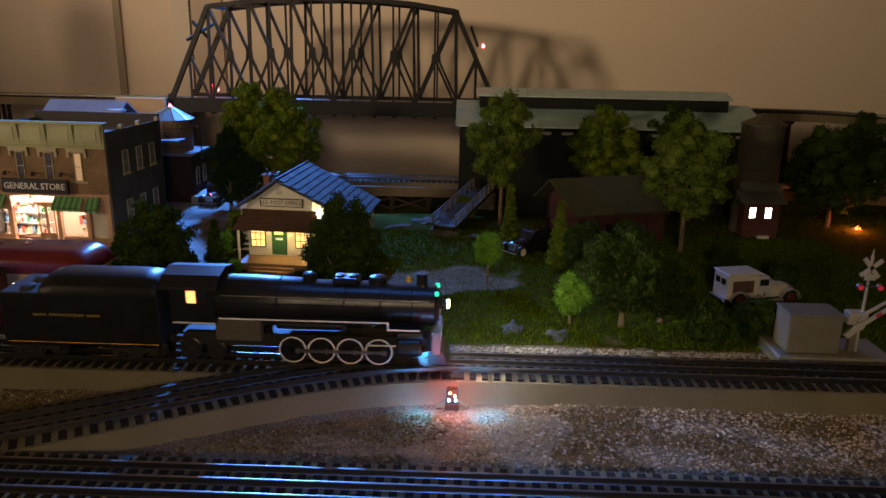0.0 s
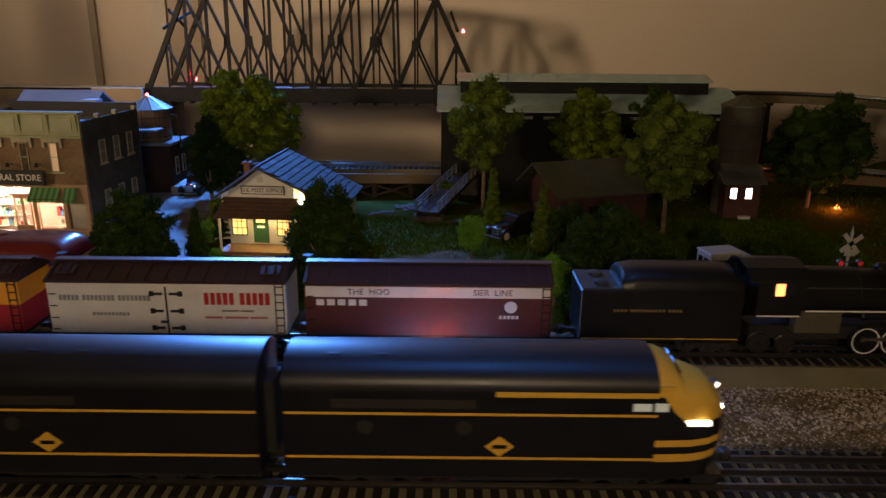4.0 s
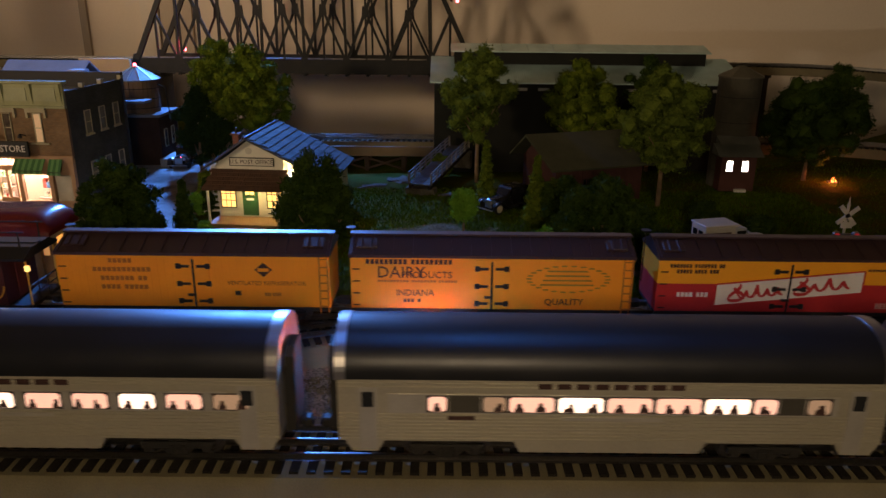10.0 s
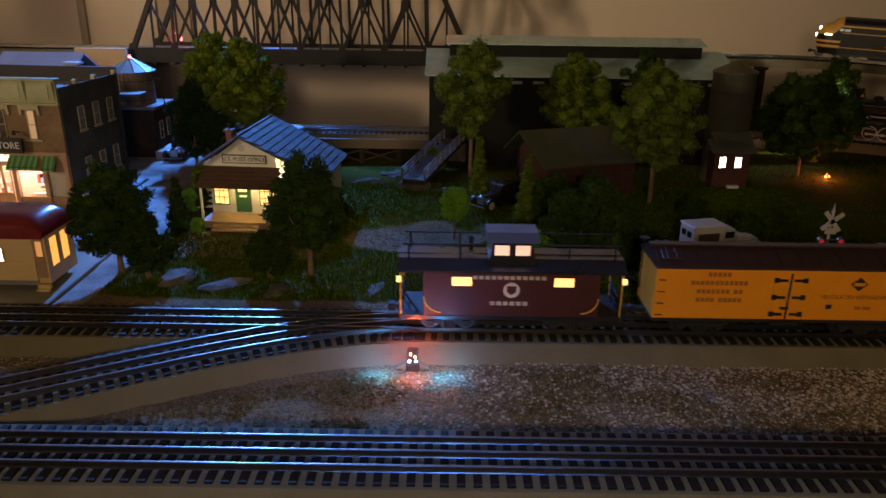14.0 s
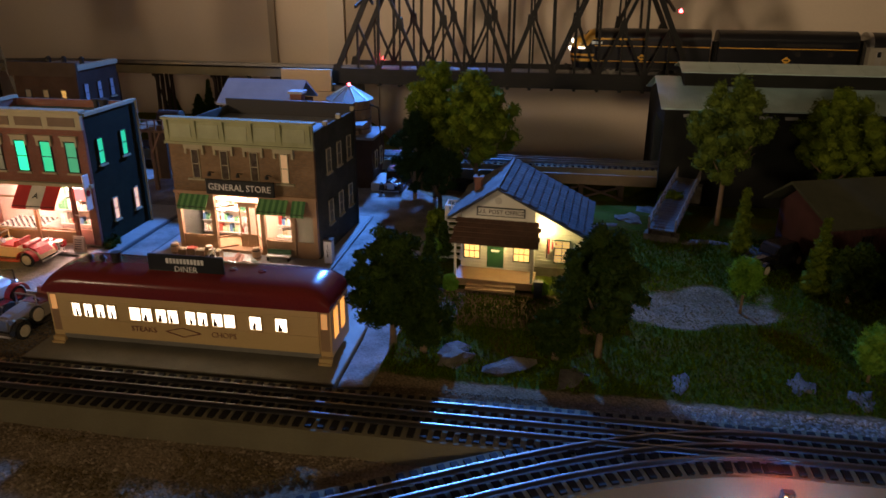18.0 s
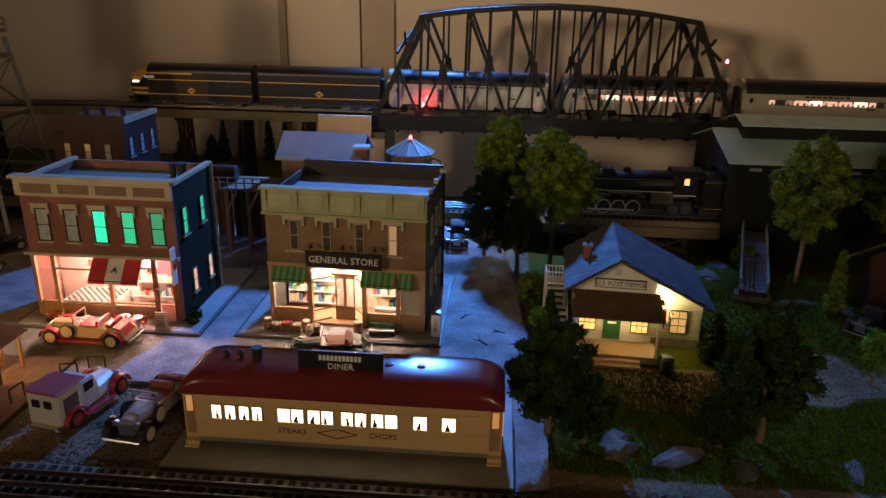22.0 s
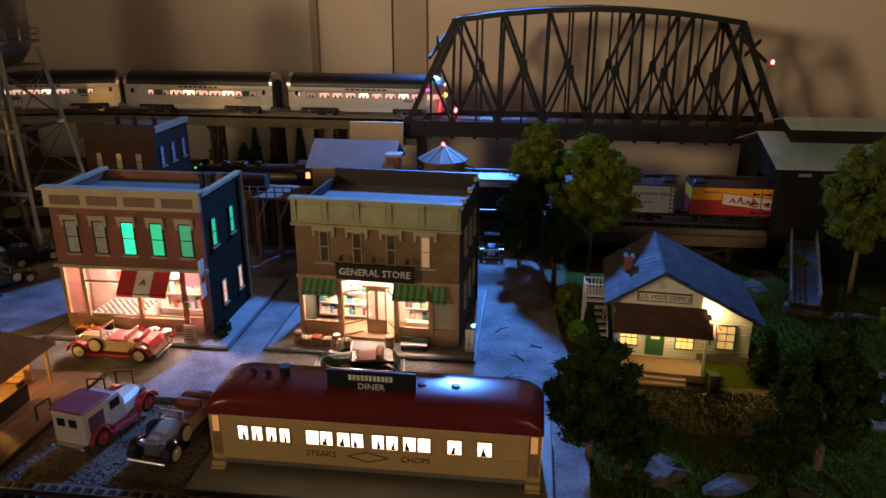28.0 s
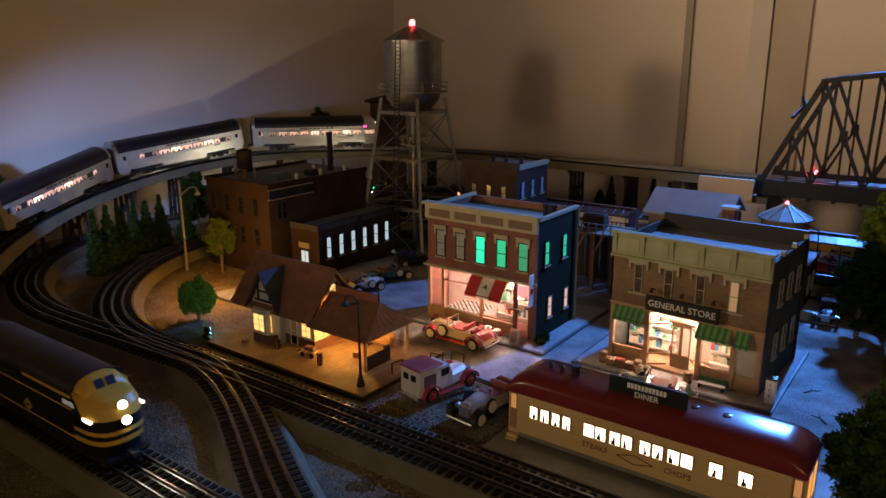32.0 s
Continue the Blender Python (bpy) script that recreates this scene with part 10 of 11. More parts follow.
def script_strokes(parent, x0, z0, x1, z1, n, h, material, s=-1):
    """A flourish in place of a brand's script: two running looped ribbons, each led by a tall swash."""
    bm = BM()
    y = s * (W_ + 0.0012)

    def at(u, k):
        return Vector((x0 + (x1 - x0) * u, y, z0 + (z1 - z0) * u + k))
    for u0, u1, loops in ((0.0, 0.47, 4), (0.52, 1.0, 3)):
        pts = []
        for i in range(19):
            a = 2 * math.pi * (0.08 + 0.75 * i / 18)
            pts.append(at(u0 + 0.075 + 0.055 * math.sin(2 * a) + 0.05 * i / 18, h * (0.75 + 0.95 * math.cos(a))))
        for i in range(loops * 12 + 1):
            v = i / (loops * 12)
            a = 2 * math.pi * loops * v
            pts.append(at(u0 + 0.14 + (u1 - u0 - 0.14) * v + 0.014 * math.sin(a), h * (0.42 - 0.42 * math.cos(a)) * (1.6 if int(v * loops) == 1 else 1.0)))
        for i, (p, q) in enumerate(zip(pts, pts[1:])):
            thick = 0.0015 + 0.0014 * abs(math.sin(i * 0.52))
            bar(bm, p, q, 0.0004, thick)
    return part("flourish", bm, material, parent, "red looping script flourish")


HIGH_CARS, LOW_CARS = [], []
for maker, L, dist in ((lambda: diesel(True), 0.275, 0.1375), (lambda: diesel(False), 0.26, 0.42), (lambda: coach("baggage", "silver fluted baggage coach with black roof"), 0.32, 0.7335),
                       (lambda: coach("coach", "silver fluted passenger coach with lit windows", True), 0.32, 1.098), (lambda: coach("coach", "silver fluted passenger coach with lit windows"), 0.32, 1.453),
                       (lambda: coach("observation", "silver observation coach with rounded tail and red lamp"), 0.328, 1.8165)):
    HIGH_CARS.append((maker(), L * 0.3, dist))

# ---- steam locomotive ----
STEAM = mat("steam_black", (0.008, 0.008, 0.009), (0.014, 0.013, 0.012), 0.34, bump=0.05, spec=0.35)
steam = thing("steam_locomotive", "black steam locomotive with white running-board stripe", "locomotive", group="freight train")
bm = lathe(BM(), [(0.0165, 0.112), (0.0185, 0.110), (0.0192, 0.075), (0.0205, 0.07), (0.0205, 0.0), (0.0215, -0.002), (0.0235, -0.05), (0.0235, -0.084)], (0, 0, 0.053), 24, "x")
part("boiler", bm, STEAM, steam, smooth=True)
for x in (0.09, 0.062, 0.03, -0.002, -0.03, -0.058):
    r = 0.0196 if x > 0.07 else (0.0209 if x > -0.004 else 0.0232)
    part("boiler_band", lathe(BM(), [(r, x - 0.0008), (r + 0.0003, x - 0.0004), (r + 0.0003, x + 0.0004), (r, x + 0.0008)], (0, 0, 0.053), 24, "x"), STEAM, steam)
part("smokebox_front", lathe(BM(), [(0.015, 0.112), (0.0145, 0.114), (0.006, 0.1155), (0.002, 0.116)], (0, 0, 0.053), 20, "x"), STEAM, steam)
hl = part("headlight", lathe(BM(), [(0.0045, 0.112), (0.005, 0.121), (0.0043, 0.1215)], (0, 0, 0.054), 14, "x"), STEAM, steam)
part("lens", lathe(BM(), [(0.0040, 0.1213), (0.0040, 0.1219), (0.002, 0.1224)], (0, 0, 0.054), 14, "x"), HEADLIGHT, hl, "lit headlight lens")
for s in (-1, 1):
    part("marker_lamp", box(BM(), 0.110, s * 0.012 - 0.0015, 0.066, 0.1135, s * 0.012 + 0.0015, 0.0695, 0.0004), GLOW_GREEN, steam, "small green marker lamp")
part("smokestack", lathe(BM(), [(0.0065, 0.069), (0.0052, 0.073), (0.0048, 0.0815), (0.0060, 0.083), (0.0045, 0.083)], (0.098, 0, 0), 16), STEAM, steam)
part("bell", lathe(BM(), [(0.0035, 0.0745), (0.0025, 0.078), (0.001, 0.080)], (0.086, 0, 0), 12), GOLD, steam)
for x, r, z in ((0.058, 0.0085, 0.079), (-0.004, 0.0065, 0.080)):
    part("dome", lathe(BM(), [(r, 0.068), (r, z - 0.002), (r * 0.8, z), (r * 0.3, z + 0.0012)], (x, 0, 0), 18), STEAM, steam)
part("feedwater_tank", box(BM(), 0.018, -0.0105, 0.0715, 0.042, 0.0105, 0.0785, 0.0025), STEAM, steam)
for x in (0.024, 0.036):
    part("tank_lid", lathe(BM(), [(0.0045, 0.078), (0.0045, 0.0796), (0.002, 0.0802)], (x, 0, 0), 14), STEAM, steam)
for s in (-1, 1):
    part("running_board", box(BM(), -0.08, s * 0.017, 0.0435, 0.07, s * 0.027, 0.0455), STEAM, steam)
    part("board_edge", box(BM(), -0.08, s * 0.027, 0.0438, 0.07, s * 0.0273, 0.0452), WHITE_PAINT, steam, "white running-board edge")
    part("running_board", box(BM(), 0.07, s * 0.017, 0.037, 0.098, s * 0.027, 0.039), STEAM, steam)
    part("board_edge", box(BM(), 0.07, s * 0.027, 0.0373, 0.098, s * 0.0273, 0.0387), WHITE_PAINT, steam, "white running-board edge")
    part("board_riser", box(BM(), 0.069, s * 0.026, 0.0373, 0.0705, s * 0.0273, 0.0452), WHITE_PAINT, steam)
    part("handrail", rod(BM(), (-0.08, s * 0.022, 0.064), (0.105, s * 0.019, 0.0625), 0.0006, n=6), CHROME, steam)
    part("firebox_side", box(BM(), -0.085, s * 0.012, 0.022, -0.045, s * 0.0225, 0.043), mat("firebox_olive", (0.10, 0.085, 0.055)), steam, "dull olive firebox side")
    part("cylinder", lathe(BM(), [(0.0075, 0.077), (0.0085, 0.079), (0.0085, 0.098), (0.0075, 0.1)], (0, s * 0.0225, 0.021), 16, "x"), STEAM, steam)
    part("valve_chest", lathe(BM(), [(0.0045, 0.078), (0.0045, 0.1)], (0, s * 0.0225, 0.0325), 12, "x"), STEAM, steam)
    part("piston_rod", rod(BM(), (0.05, s * 0.0228, 0.021), (0.078, s * 0.0228, 0.021), 0.0009, n=6), CHROME, steam)
    part("pipe", rod(BM(), (-0.07, s * 0.0222, 0.058), (0.06, s * 0.0208, 0.056), 0.0009, n=6), STEAM, steam)
    part("air_tank", lathe(BM(), [(0.003, -0.03), (0.0042, -0.028), (0.0042, 0.03), (0.003, 0.032)], (0, s * 0.0235, 0.0395), 12, "x"), STEAM, steam)
cab = part("cab", prism(BM(), [(-0.026, 0.038), (0.026, 0.038), (0.026, 0.072), (0.018, 0.0795), (0, 0.0825), (-0.018, 0.0795), (-0.026, 0.072)], -0.123, -0.083, "x"), STEAM, steam)
part("cab_roof", prism(BM(), [(-0.0285, 0.0705), (-0.0275, 0.073), (-0.018, 0.081), (0, 0.0845), (0.018, 0.081), (0.0275, 0.073), (0.0285, 0.0705), (0.018, 0.079), (0, 0.082), (-0.018, 0.079)], -0.132, -0.080, "x"), STEAM, steam)
for s in (-1, 1):
    part("cab_window", box(BM(), -0.108, s * 0.0262, 0.058, -0.100, s * 0.0266, 0.069), mat("fire_pane", (1.0, 0.28, 0.08), None, 0.4, emit=3.0, bump=0), cab, "glowing orange cab window")
    part("cab_window", box(BM(), -0.098, s * 0.0262, 0.058, -0.090, s * 0.0266, 0.069), DARK_GLASS, cab)
    part("cab_stripe", box(BM(), -0.122, s * 0.026, 0.0385, -0.084, s * 0.0264, 0.0398), WHITE_PAINT, cab)
part("frame", box(BM(), -0.12, -0.011, 0.012, 0.105, 0.011, 0.024), IRON, steam)
part("pilot", prism(BM(), [(0.105, 0.003), (0.124, 0.003), (0.118, 0.014), (0.105, 0.016)], -0.02, 0.02, "y"), STEAM, steam)
part("pilot_beam", box(BM(), 0.108, -0.024, 0.014, 0.116, 0.024, 0.034, 0.001), mat("beam_blue_grey", (0.16, 0.18, 0.22)), steam)
for x, r in ((0.104, 0.0075), (-0.088, 0.0085), (-0.112, 0.0095)):
    for s in (-1, 1):
        part("small_wheel", wheel_bm(x, s * 0.0165, r, r), STEEL, steam)
DRIVER_R = 0.0128
DRIVERS, RODS = [], []
for x in (-0.0175, 0.0085, 0.0345, 0.0605):
    for s in (-1, 1):
        bm = lathe(BM(), [(DRIVER_R * 1.08, -s * 0.002), (DRIVER_R * 1.08, -s * 0.001), (DRIVER_R, -s * 0.001), (DRIVER_R * 0.97, s * 0.0018), (DRIVER_R * 0.80, s * 0.0018), (DRIVER_R * 0.78, 0.0)], (0, 0, 0), 24, "y")
        d = part("driving_wheel", bm, STEAM, steam, "spoked driving wheel with white tyre", at=pose(x, s * 0.0165, DRIVER_R))
        part("tyre", lathe(BM(), [(DRIVER_R * 0.985, s * 0.0017), (DRIVER_R * 0.985, s * 0.0022), (DRIVER_R * 0.88, s * 0.0022), (DRIVER_R * 0.88, s * 0.0017)], (0, 0, 0), 28, "y", hollow=True), WHITE_PAINT, d, "white tyre ring")
        sp = BM()
        for k in range(10):
            a = 2 * math.pi * k / 10
            bar(sp, (0, s * 0.0015, 0), (DRIVER_R * 0.84 * math.cos(a), s * 0.0015, DRIVER_R * 0.84 * math.sin(a)), 0.0011, 0.0011)
        part("spokes", sp, STEAM, d)
        part("counterweight", prism(BM(), [(-0.008, -0.004), (-0.004, -0.0085), (0.004, -0.0085), (0.008, -0.004)], s * 0.0012, s * 0.0026, "y"), STEAM, d)
        DRIVERS.append((d, x, s))
for s in (-1, 1):
    bm = box(BM(), -0.0195, -0.0007, -0.0014, 0.0625, 0.0007, 0.0014)
    for x in (-0.0175, 0.0085, 0.0345, 0.0605):
        lathe(bm, [(0.0024, -0.0012), (0.0024, 0.0012)], (x, 0, 0), 10, "y")
    RODS.append((part("side_rod", bm, CHROME, steam, "bright steel side rod", at=pose(0, s * 0.0205, DRIVER_R + 0.005)), s))
coupler(steam, -0.123, -1)
LOW_CARS.append((steam, 0.06, 0.125))

tender = thing("tender", "black coal tender with pale rear deck", "train car", group="freight train")
part("tank", box(BM(), -0.071, -0.0265, 0.015, 0.071, 0.0265, 0.062, 0.001), STEAM, tender)
bm = BM()
rings = []
for x, k in ((-0.036, 0.55), (-0.033, 0.82), (-0.022, 1.0), (0.054, 1.0), (0.066, 0.86), (0.070, 0.6)):
    rings.append([bm.verts.new((x, 0.0262 * math.cos(a), 0.0618 + 0.0175 * k * math.sin(a) ** 0.7)) for a in (math.pi * i / 12 for i in range(13))])
for p, q in zip(rings, rings[1:]):
    for i in range(12):
        bm.faces.new((p[i], p[i + 1], q[i + 1], q[i]))
bm.faces.new(rings[0])
bm.faces.new(rings[-1][::-1])
part("coal_load", bm, STEAM, tender, "smooth black humped coal load", smooth=True)
for x in (-0.02, 0.005, 0.03, 0.054):
    part("cover_rib", bar(BM(), (x, -0.024, 0.0665), (x, 0.024, 0.0665), 0.0009, 0.0022), STEAM, tender)
part("rear_deck", box(BM(), -0.070, -0.0255, 0.062, -0.036, 0.0255, 0.0635), mat("deck_grey", (0.05, 0.055, 0.06), None, 0.45, spec=0.3), tender, "smooth grey rear deck")
for y in (-0.012, 0.012):
    part("water_hatch", lathe(BM(), [(0.0065, 0.0633), (0.0065, 0.0662), (0.003, 0.0668)], (-0.052, y, 0), 16), mat("deck_grey", (0.12, 0.13, 0.15)), tender)
for s in (-1, 1):
    part("stripe", box(BM(), -0.069, s * 0.0265, 0.0165, 0.069, s * 0.0268, 0.0172), GOLD, tender)
    bars(tender, (4, 10, 4), -0.042, s * 0.0265, 0.042, 0.0024, mat("dull_gold", (0.22, 0.15, 0.04)), side=s, width=1.3)
for x in (-0.045, 0.045):
    truck(tender, x, 0.034)
coupler(tender, -0.071, -1)
LOW_CARS.append((tender, 0.045, 0.33))

c = boxcar(0.216, "brown boxcar with a white lettered band", OXIDE, ROOF_OX, reefer=False, name="boxcar")
for s in (-1, 1):
    part("white_band", box(BM(), -0.107, s * W_, 0.0535, 0.107, s * (W_ + 0.0010), 0.0632), WHITE_PAINT, c, "white letter band")
    y = s * (W_ + 0.0010)
    f, rz = (1, 0) if s < 0 else (-1, 180)
    lettering("THE  HOO", 0.0078, BAR_DARK, c, pose(f * -0.052, y, 0.0583, 90, 0, rz))
    lettering("SIER  LINE", 0.0078, BAR_DARK, c, pose(f * 0.056, y, 0.0583, 90, 0, rz))
    bars(c, (5,), -0.098, s * W_, 0.0455, 0.0055, WHITE_PAINT, side=s, width=1.7)
    part("emblem", lathe(BM(), [(0.0055, s * W_), (0.0055, s * (W_ + 0.0006))], (0.072, 0, 0.045), 16, "y"), WHITE_PAINT, c, "round white emblem")
    bars(c, (5,), 0.062, s * W_, 0.034, 0.003, WHITE_PAINT, side=s, width=1.2)
    part("sliding_door", box(BM(), -0.022, s * W_, 0.0185, 0.016, s * (W_ + 0.0007), 0.0533), OXIDE, c)
LOW_CARS.append((c, 0.067, 0.534))

c = boxcar(0.208, "white refrigerator car with red bars and iron hinges", WHITE_PAINT, ROOF_OX)
for s in (-1, 1):
    y = s * (W_ + 0.0002)
    bars(c, (5, 8, 8), -0.094, y, 0.048, 0.005, mat("grey_lettering", (0.30, 0.30, 0.32)), side=s, width=0.72)
    bars(c, (10,), -0.066, y, 0.034, 0.003, mat("grey_lettering", (0.30, 0.30, 0.32)), side=s, width=1.1)
    bars(c, (5, 5), 0.033, y, 0.045, 0.011, RED_PAINT, side=s, width=0.5)
    bars(c, (8, 6), 0.048, y, 0.0385, 0.0016, BAR_DARK, side=s, width=1.2)
    bars(c, (6, 8, 6), 0.033, y, 0.032, 0.002, RED_PAINT, side=s, width=1.3)
LOW_CARS.append((c, 0.064, 0.763))

c = boxcar(0.228, "yellow and red refrigerator car with a white slanted panel", CREAM_Y, ROOF_OX, RED_PAINT)
for s in (-1, 1):
    y0 = s * W_
    pts = [(-0.063, 0.023), (0.063, 0.036), (0.063, 0.056), (-0.063, 0.043)]
    pan = part("slanted_panel", prism(BM(), pts, min(y0, y0 + s * 0.0009), max(y0, y0 + s * 0.0009), "y"), WHITE_PAINT, c, "white slanted panel")
    for a, b in zip(pts, pts[1:] + pts[:1]):
        part("panel_edge", bar(BM(), (a[0], y0 + s * 0.001, a[1]), (b[0], y0 + s * 0.001, b[1]), 0.0006, 0.0012), RED_PAINT, pan)
    script_strokes(c, -0.056, 0.0285, 0.052, 0.0405, 10, 0.0085, RED_PAINT, s)
    bars(c, (7, 7, 2), -0.104, y0, 0.0575, 0.0034, BAR_DARK, side=s, width=0.8)
    bars(c, (5, 4, 3), -0.098, y0, 0.0525, 0.0034, BAR_DARK, side=s, width=0.8)
    bars(c, (10, 4), 0.066, y0, 0.0555, 0.002, BAR_DARK, side=s, width=1.0)
    bars(c, (4, 3), -0.096, y0, 0.031, 0.004, WHITE_PAINT, side=s, width=0.9)
    lettering("BEER", 0.007, mat("pale_pink", (0.75, 0.5, 0.45)), c, pose(0.085 * (1 if s < 0 else -1), y0 + s * 0.0003, 0.0235, 90, 0, 0 if s < 0 else 180))
LOW_CARS.append((c, 0.071, 1.006))

c = boxcar(0.243, "orange refrigerator car lettered dairy products", ORANGE, ROOF_OX)
for s in (-1, 1):
    y0 = s * (W_ + 0.0003)
    f = 1 if s < 0 else -1
    rz = 0 if s < 0 else 180
    bars(c, (9, 9), -0.108, y0, 0.0585, 0.0042, BAR_DARK, side=s, width=0.95)
    lettering("DAIRY", 0.0145, BAR_DARK, c, pose(f * -0.078, y0, 0.0505, 90, 0, rz))
    lettering("PRODUCTS", 0.0085, BAR_DARK, c, pose(f * -0.056, y0, 0.0485, 90, 4 * f * 0, rz))
    bars(c, (10, 8, 6), -0.098, y0, 0.042, 0.0018, mat("orange_lettering", (0.42, 0.14, 0.02)), side=s, width=1.5)
    lettering("INDIANA", 0.008, BAR_DARK, c, pose(f * -0.066, y0, 0.032, 90, 0, rz))
    bars(c, (3, 1), -0.076, y0, 0.0235, 0.003, BAR_DARK, side=s, width=1.1)
    lettering("QUALITY", 0.0082, BAR_DARK, c, pose(f * 0.063, y0, 0.0245, 90, 0, rz))
    bm = BM()
    for k in range(26):
        a = 2 * math.pi * k / 26
        box(bm, 0.066 * f + 0.034 * math.cos(a) - 0.0022, y0, 0.046 + 0.012 * math.sin(a) - 0.0005, 0.066 * f + 0.034 * math.cos(a) + 0.0022, y0 + s * 0.0004, 0.046 + 0.012 * math.sin(a) + 0.0005)
    tagged(part("oval_emblem", bm, mat("emblem_olive", (0.30, 0.22, 0.03)), c, "faded oval emblem"), kind="stuff")
    bm = BM()
    for k in range(4):
        box(bm, f * 0.066 - 0.024 + 0.002 * k, y0, 0.040 + 0.0042 * k, f * 0.066 + 0.022 - 0.002 * k, y0 + s * 0.0004, 0.0412 + 0.0042 * k)
    part("emblem_lines", bm, mat("emblem_olive", (0.30, 0.22, 0.03)), c)
LOW_CARS.append((c, 0.075, 1.2625))

c = boxcar(0.233, "orange refrigerator car with a black diamond emblem", ORANGE, ROOF_OX)
for s in (-1, 1):
    y0 = s * (W_ + 0.0003)
    f = 1 if s < 0 else -1
    rz = 0 if s < 0 else 180
    for z, words in ((0.0575, (5,)), (0.0495, (12,)), (0.0415, (7, 2)), (0.0335, (4, 5))):
        bars(c, words, -0.09 + 0.002 * (14 - sum(words)), y0, z, 0.0038, mat("orange_lettering", (0.42, 0.14, 0.02)), side=s, width=1.1)
    bm = prism(BM(), [(f * 0.06 - 0.0075, 0.052), (f * 0.06, 0.0455), (f * 0.06 + 0.0075, 0.052), (f * 0.06, 0.0585)], min(y0, y0 + s * 0.0004), max(y0, y0 + s * 0.0004), "y")
    em = part("emblem", bm, BAR_DARK, c, "black diamond emblem")
    part("emblem_bar", box(BM(), f * 0.06 - 0.005, y0 + s * 0.0004, 0.0505, f * 0.06 + 0.005, y0 + s * 0.0007, 0.0535), ORANGE, em)
    lettering("VENTILATED REFRIGERATOR", 0.0052, mat("orange_lettering", (0.42, 0.14, 0.02)), c, pose(f * 0.062, y0, 0.0395, 90, 0, rz))
    bars(c, (3, 4), 0.06, y0, 0.028, 0.003, mat("orange_lettering", (0.42, 0.14, 0.02)), side=s)
    part("placard", box(BM(), f * 0.037 - 0.0025, y0, 0.0285, f * 0.037 + 0.0025, y0 + s * 0.0006, 0.0325), BLACK, c)
LOW_CARS.append((c, 0.072, 1.5185))

# ---- caboose ----
cb = thing("caboose", "dark red caboose with lit cupola and windows", "train car", group="freight train")
h, w, zb, ze = 0.077, 0.0255, 0.016, 0.059
part("body", box(BM(), -h, -w, zb, h, w, ze), DARKRED, cb)
part("roof", prism(BM(), [(-w - 0.003, ze - 0.001), (-w - 0.003, ze + 0.0012), (-0.014, ze + 0.0075), (0.014, ze + 0.0075), (w + 0.003, ze + 0.0012), (w + 0.003, ze - 0.001)], -0.099, 0.099, "x"), BLACK, cb, "black caboose roof")
cup = part("cupola", prism(BM(), [(-0.021, ze + 0.004), (0.021, ze + 0.004), (0.0165, ze + 0.0265), (-0.0165, ze + 0.0265)], -0.0215, 0.0215, "y"), BLACK, cb, "black cupola with lit panes")
part("cupola_roof", prism(BM(), [(-0.025, ze + 0.0258), (-0.012, ze + 0.031), (0.012, ze + 0.031), (0.025, ze + 0.0258)], -0.0225, 0.0225, "x"), mat("cupola_roof_paint", (0.10, 0.11, 0.13), None, 0.4), cb)
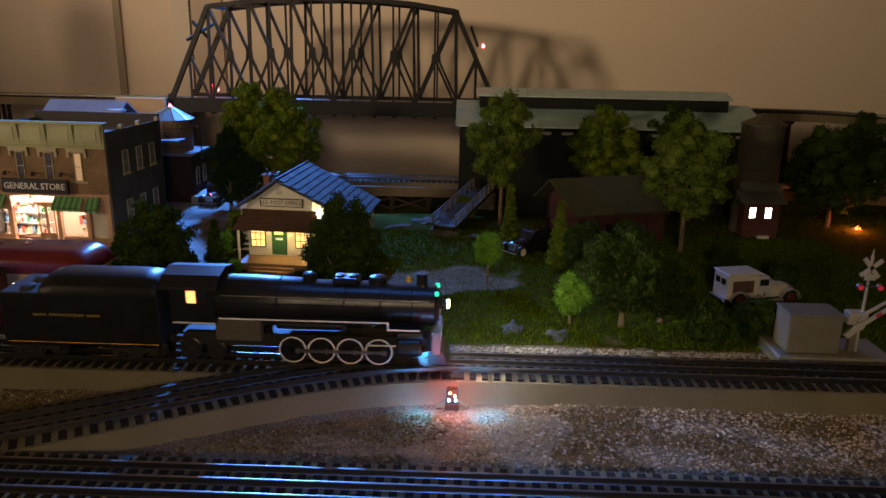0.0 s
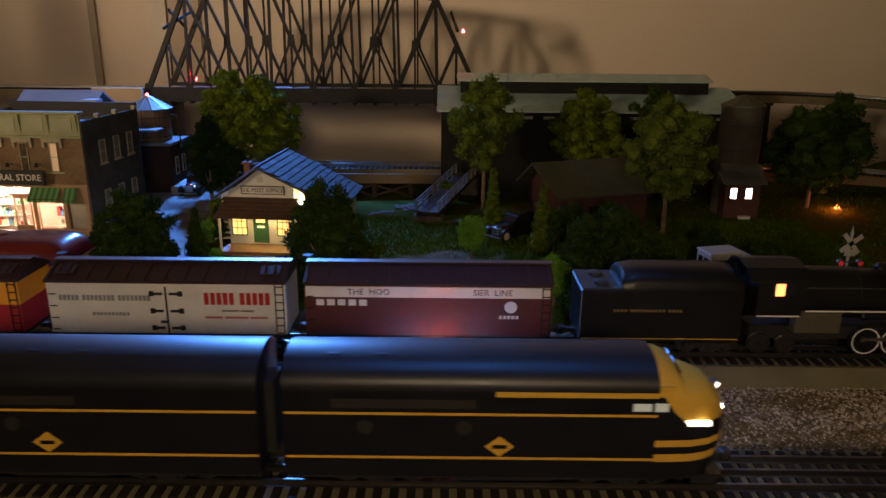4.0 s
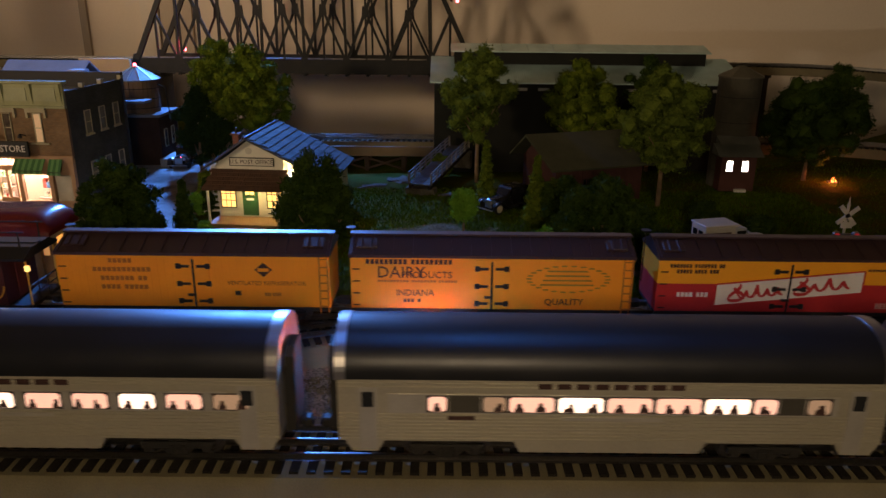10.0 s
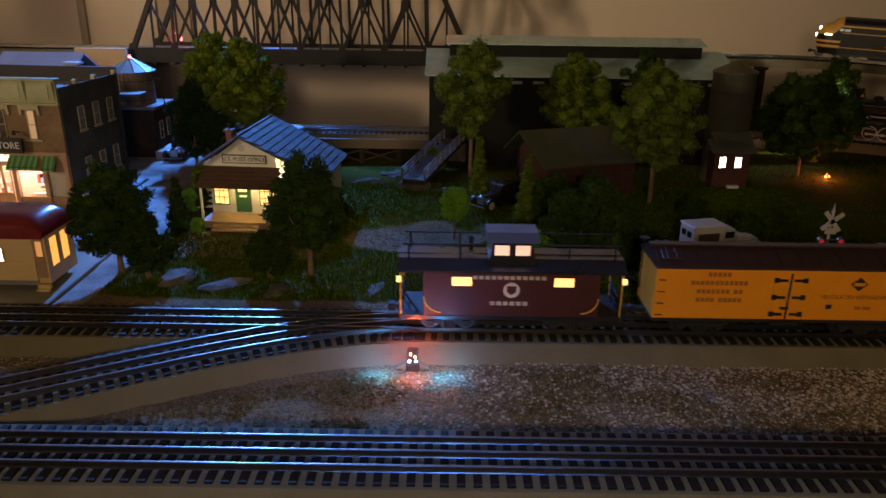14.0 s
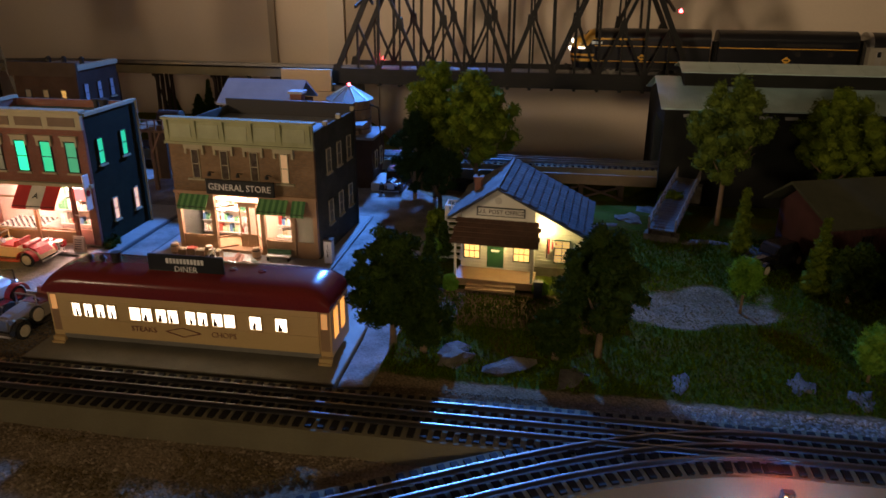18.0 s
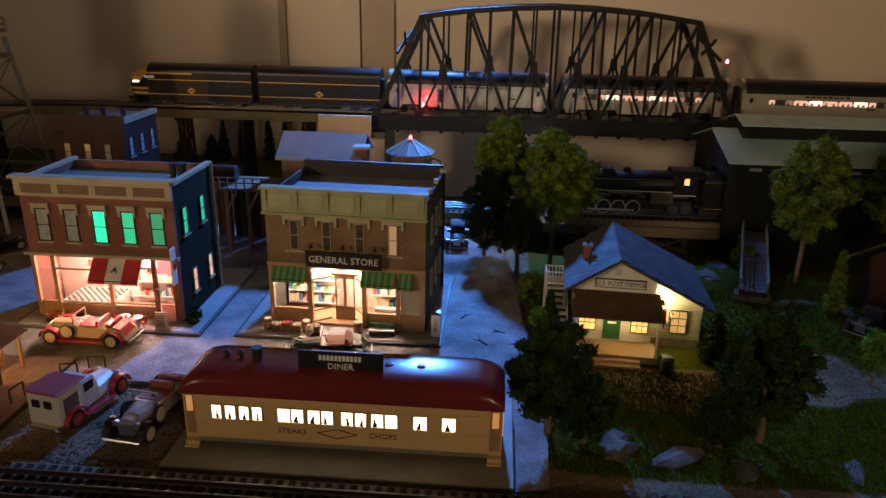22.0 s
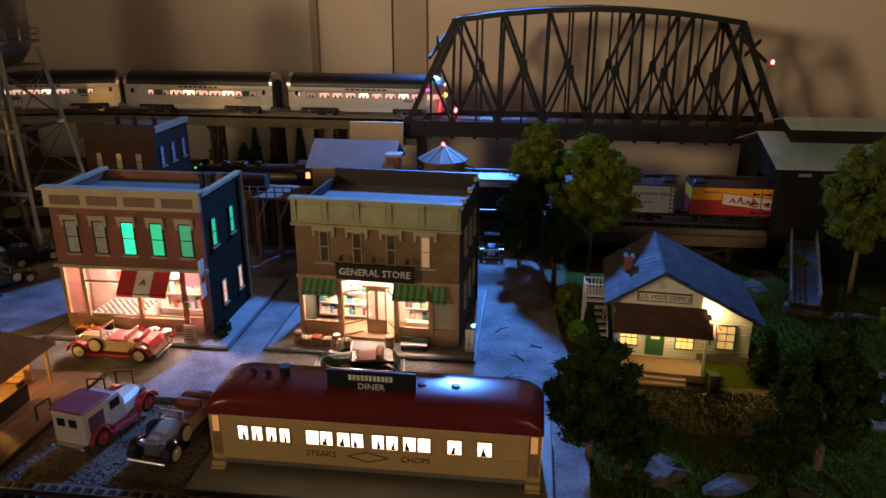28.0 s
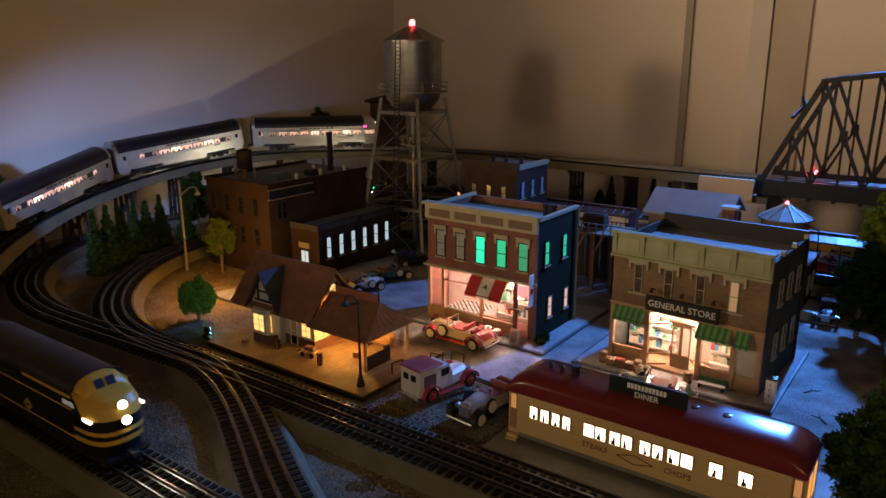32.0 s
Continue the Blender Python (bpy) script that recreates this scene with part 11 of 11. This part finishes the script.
for s in (-1, 1):
    for x in (-0.0155, 0.0025):
        part("pane", box(BM(), x, s * 0.0215, ze + 0.0135, x + 0.0125, s * 0.0219, ze + 0.0225), PANE_SOFT, cup, "lit cupola pane")
        
    for x in (-0.052, 0.037):
        wn = part("window", box(BM(), x - 0.001, s * w, 0.0445, x + 0.018, s * (w + 0.0006), 0.0545), DARKRED, cb)
        part("pane", box(BM(), x, s * w, 0.0455, x + 0.017, s * (w + 0.001), 0.0535), GLOW_YELLOW, wn, "lit yellow pane")
    bars(cb, (12,), -0.034, s * w, 0.0515, 0.0032, mat("pale_lettering", (0.62, 0.58, 0.5)), side=s, width=1.7)
    part("emblem", lathe(BM(), [(0.0072, s * w), (0.0072, s * (w + 0.0005))], (0, 0, 0.0415), 20, "y"), WHITE_PAINT, cb, "round white emblem")
    part("emblem_core", prism(BM(), [(-0.0045, 0.0455), (0.0045, 0.0455), (0.0038, 0.040), (0, 0.037), (-0.0038, 0.040)], min(s * (w + 0.0005), s * (w + 0.0008)), max(s * (w + 0.0005), s * (w + 0.0008)), "y"), DARKRED, cb)
    bars(cb, (6,), -0.0185, s * w, 0.027, 0.0036, mat("pale_lettering", (0.62, 0.58, 0.5)), side=s, width=1.6)
    part("lower_sill", box(BM(), -0.097, s * 0.0245, 0.0125, 0.097, s * 0.026, 0.0165), BLACK, cb)
    for x in (-0.097, 0.097):
        part("handrail", rod(BM(), (x, s * 0.0235, 0.0165), (x, s * 0.0235, 0.059), 0.0008, n=6), GOLD, cb, "yellow grab rail")
    for d in (-1, 1):
        prev = None
        bm = BM()
        for k in range(6):
            a = math.pi / 2 * k / 5
            p = (d * (0.0765 - 0.015 * (1 - math.cos(a)) ), s * (w + 0.0012), 0.0345 - 0.0145 * math.sin(a))
            if prev:
                rod(bm, prev, p, 0.0007, n=5)
            prev = p
        part("grab_iron", bm, GOLD, cb)
    for x in (-0.09, -0.045, 0.05, 0.09):
        part("antenna_post", rod(BM(), (x, s * 0.016, ze + 0.005), (x, s * 0.016, ze + 0.021), 0.0008, n=6), IRON, cb)
    part("antenna_rail", rod(BM(), (-0.095, s * 0.016, ze + 0.021), (-0.026, s * 0.016, ze + 0.021), 0.0007, n=6), IRON, cb)
    part("antenna_rail", rod(BM(), (0.026, s * 0.016, ze + 0.021), (0.095, s * 0.016, ze + 0.021), 0.0007, n=6), IRON, cb)
for d in (-1, 1):
    part("platform", box(BM(), min(d * h, d * 0.098), -0.026, 0.0135, max(d * h, d * 0.098), 0.026, 0.0165), IRON, cb)
    bm = BM()
    for z in (0.024, 0.032):
        rod(bm, (d * 0.096, -0.023, z), (d * 0.096, 0.023, z), 0.0007, n=5)
    for y in (-0.023, -0.008, 0.008, 0.023):
        rod(bm, (d * 0.096, y, 0.0165), (d * 0.096, y, 0.033), 0.0007, n=5)
    part("railing", bm, IRON, cb)
    part("end_door", box(BM(), min(d * h, d * (h + 0.0008)), -0.007, 0.0175, max(d * h, d * (h + 0.0008)), 0.007, 0.052), mat("door_red", (0.14, 0.025, 0.02)), cb)
    part("marker_lamp", box(BM(), d * 0.0985 - 0.002, -0.0265, 0.048, d * 0.0985 + 0.002, -0.0235, 0.053, 0.0005), GLOW_YELLOW, cb, "amber marker lamp")
    coupler(cb, d * 0.095, d)
part("roof_walk", box(BM(), -0.098, -0.004, ze + 0.0072, 0.098, 0.004, ze + 0.0085), BLACK, cb)
part("smoke_jack", lathe(BM(), [(0.002, ze + 0.005), (0.002, ze + 0.018), (0.0032, ze + 0.0185), (0.001, ze + 0.021)], (-0.035, 0.008, 0), 10), IRON, cb)
for x in (-0.055, 0.055):
    truck(cb, x, 0.032)
LOW_CARS.append((cb, 0.055, 1.76))



def runs(line, zero, table, half, dist, rows_at):
    """Poses along a closed line for a car whose middle trails the front by dist."""
    out = []
    ts, ss = [r[0] for r in table], [r[1] for r in table]
    for t in rows_at:
        k = max(0, min(len(ts) - 2, int(np.searchsorted(ts, t)) - 1))
        u = (t - ts[k]) / (ts[k + 1] - ts[k])
        s = ss[k] + (ss[k + 1] - ss[k]) * u - dist + zero
        a, b = line.at((s + half) % line.length), line.at((s - half) % line.length)
        mid = (a + b) / 2
        q = (a - b).to_track_quat("X", "Z")
        out.append((t, Matrix.LocRotScale(mid, q, None)))
    return out


HIGH_TABLE = ((0, -0.745), (3.5, 0.08), (8, 1.12), (12, 2.04), (13.5, 2.42), (15, 2.79), (19, 3.80), (23, 4.84), (28, 5.945), (28.5, 6.08), (30, 6.51), (32, 7.025))
LOW_TABLE = ((0, 0.01), (20.5, 2.716), (24, 3.205), (32, 4.10))
STEPS = [0.5 * i for i in range(65)]


def motions():
    for car, half, dist in HIGH_CARS:
        walk(car, runs(HIGH, HIGH_ZERO, HIGH_TABLE, half, dist, STEPS))
    for car, half, dist in LOW_CARS:
        walk(car, runs(LOW, LOW_ZERO, LOW_TABLE, half, dist, STEPS))
    # the crossing gate comes down as the engine nears
    walk(arm, [(t, pose(*GATE_PIVOT, 0, -a, 0)) for t, a in ((0, 38), (0.5, 34), (1.0, 28), (1.5, 16), (2.0, 5), (2.5, 0), (32, 0))])
    turn = math.degrees(LOW_TABLE[1][1] / 20.5 / DRIVER_R)
    fine = [i * 0.1 for i in range(321)]
    for wheel, x, s in DRIVERS:
        walk(wheel, [(t, pose(x, s * 0.0165, DRIVER_R, 0, turn * t, 0)) for t in fine])
    for side_rod, s in RODS:
        walk(side_rod, [(t, pose(0.005 * math.cos(radians(turn * t)), s * 0.0205, DRIVER_R - 0.005 * math.sin(radians(turn * t)))) for t in fine])


motions()
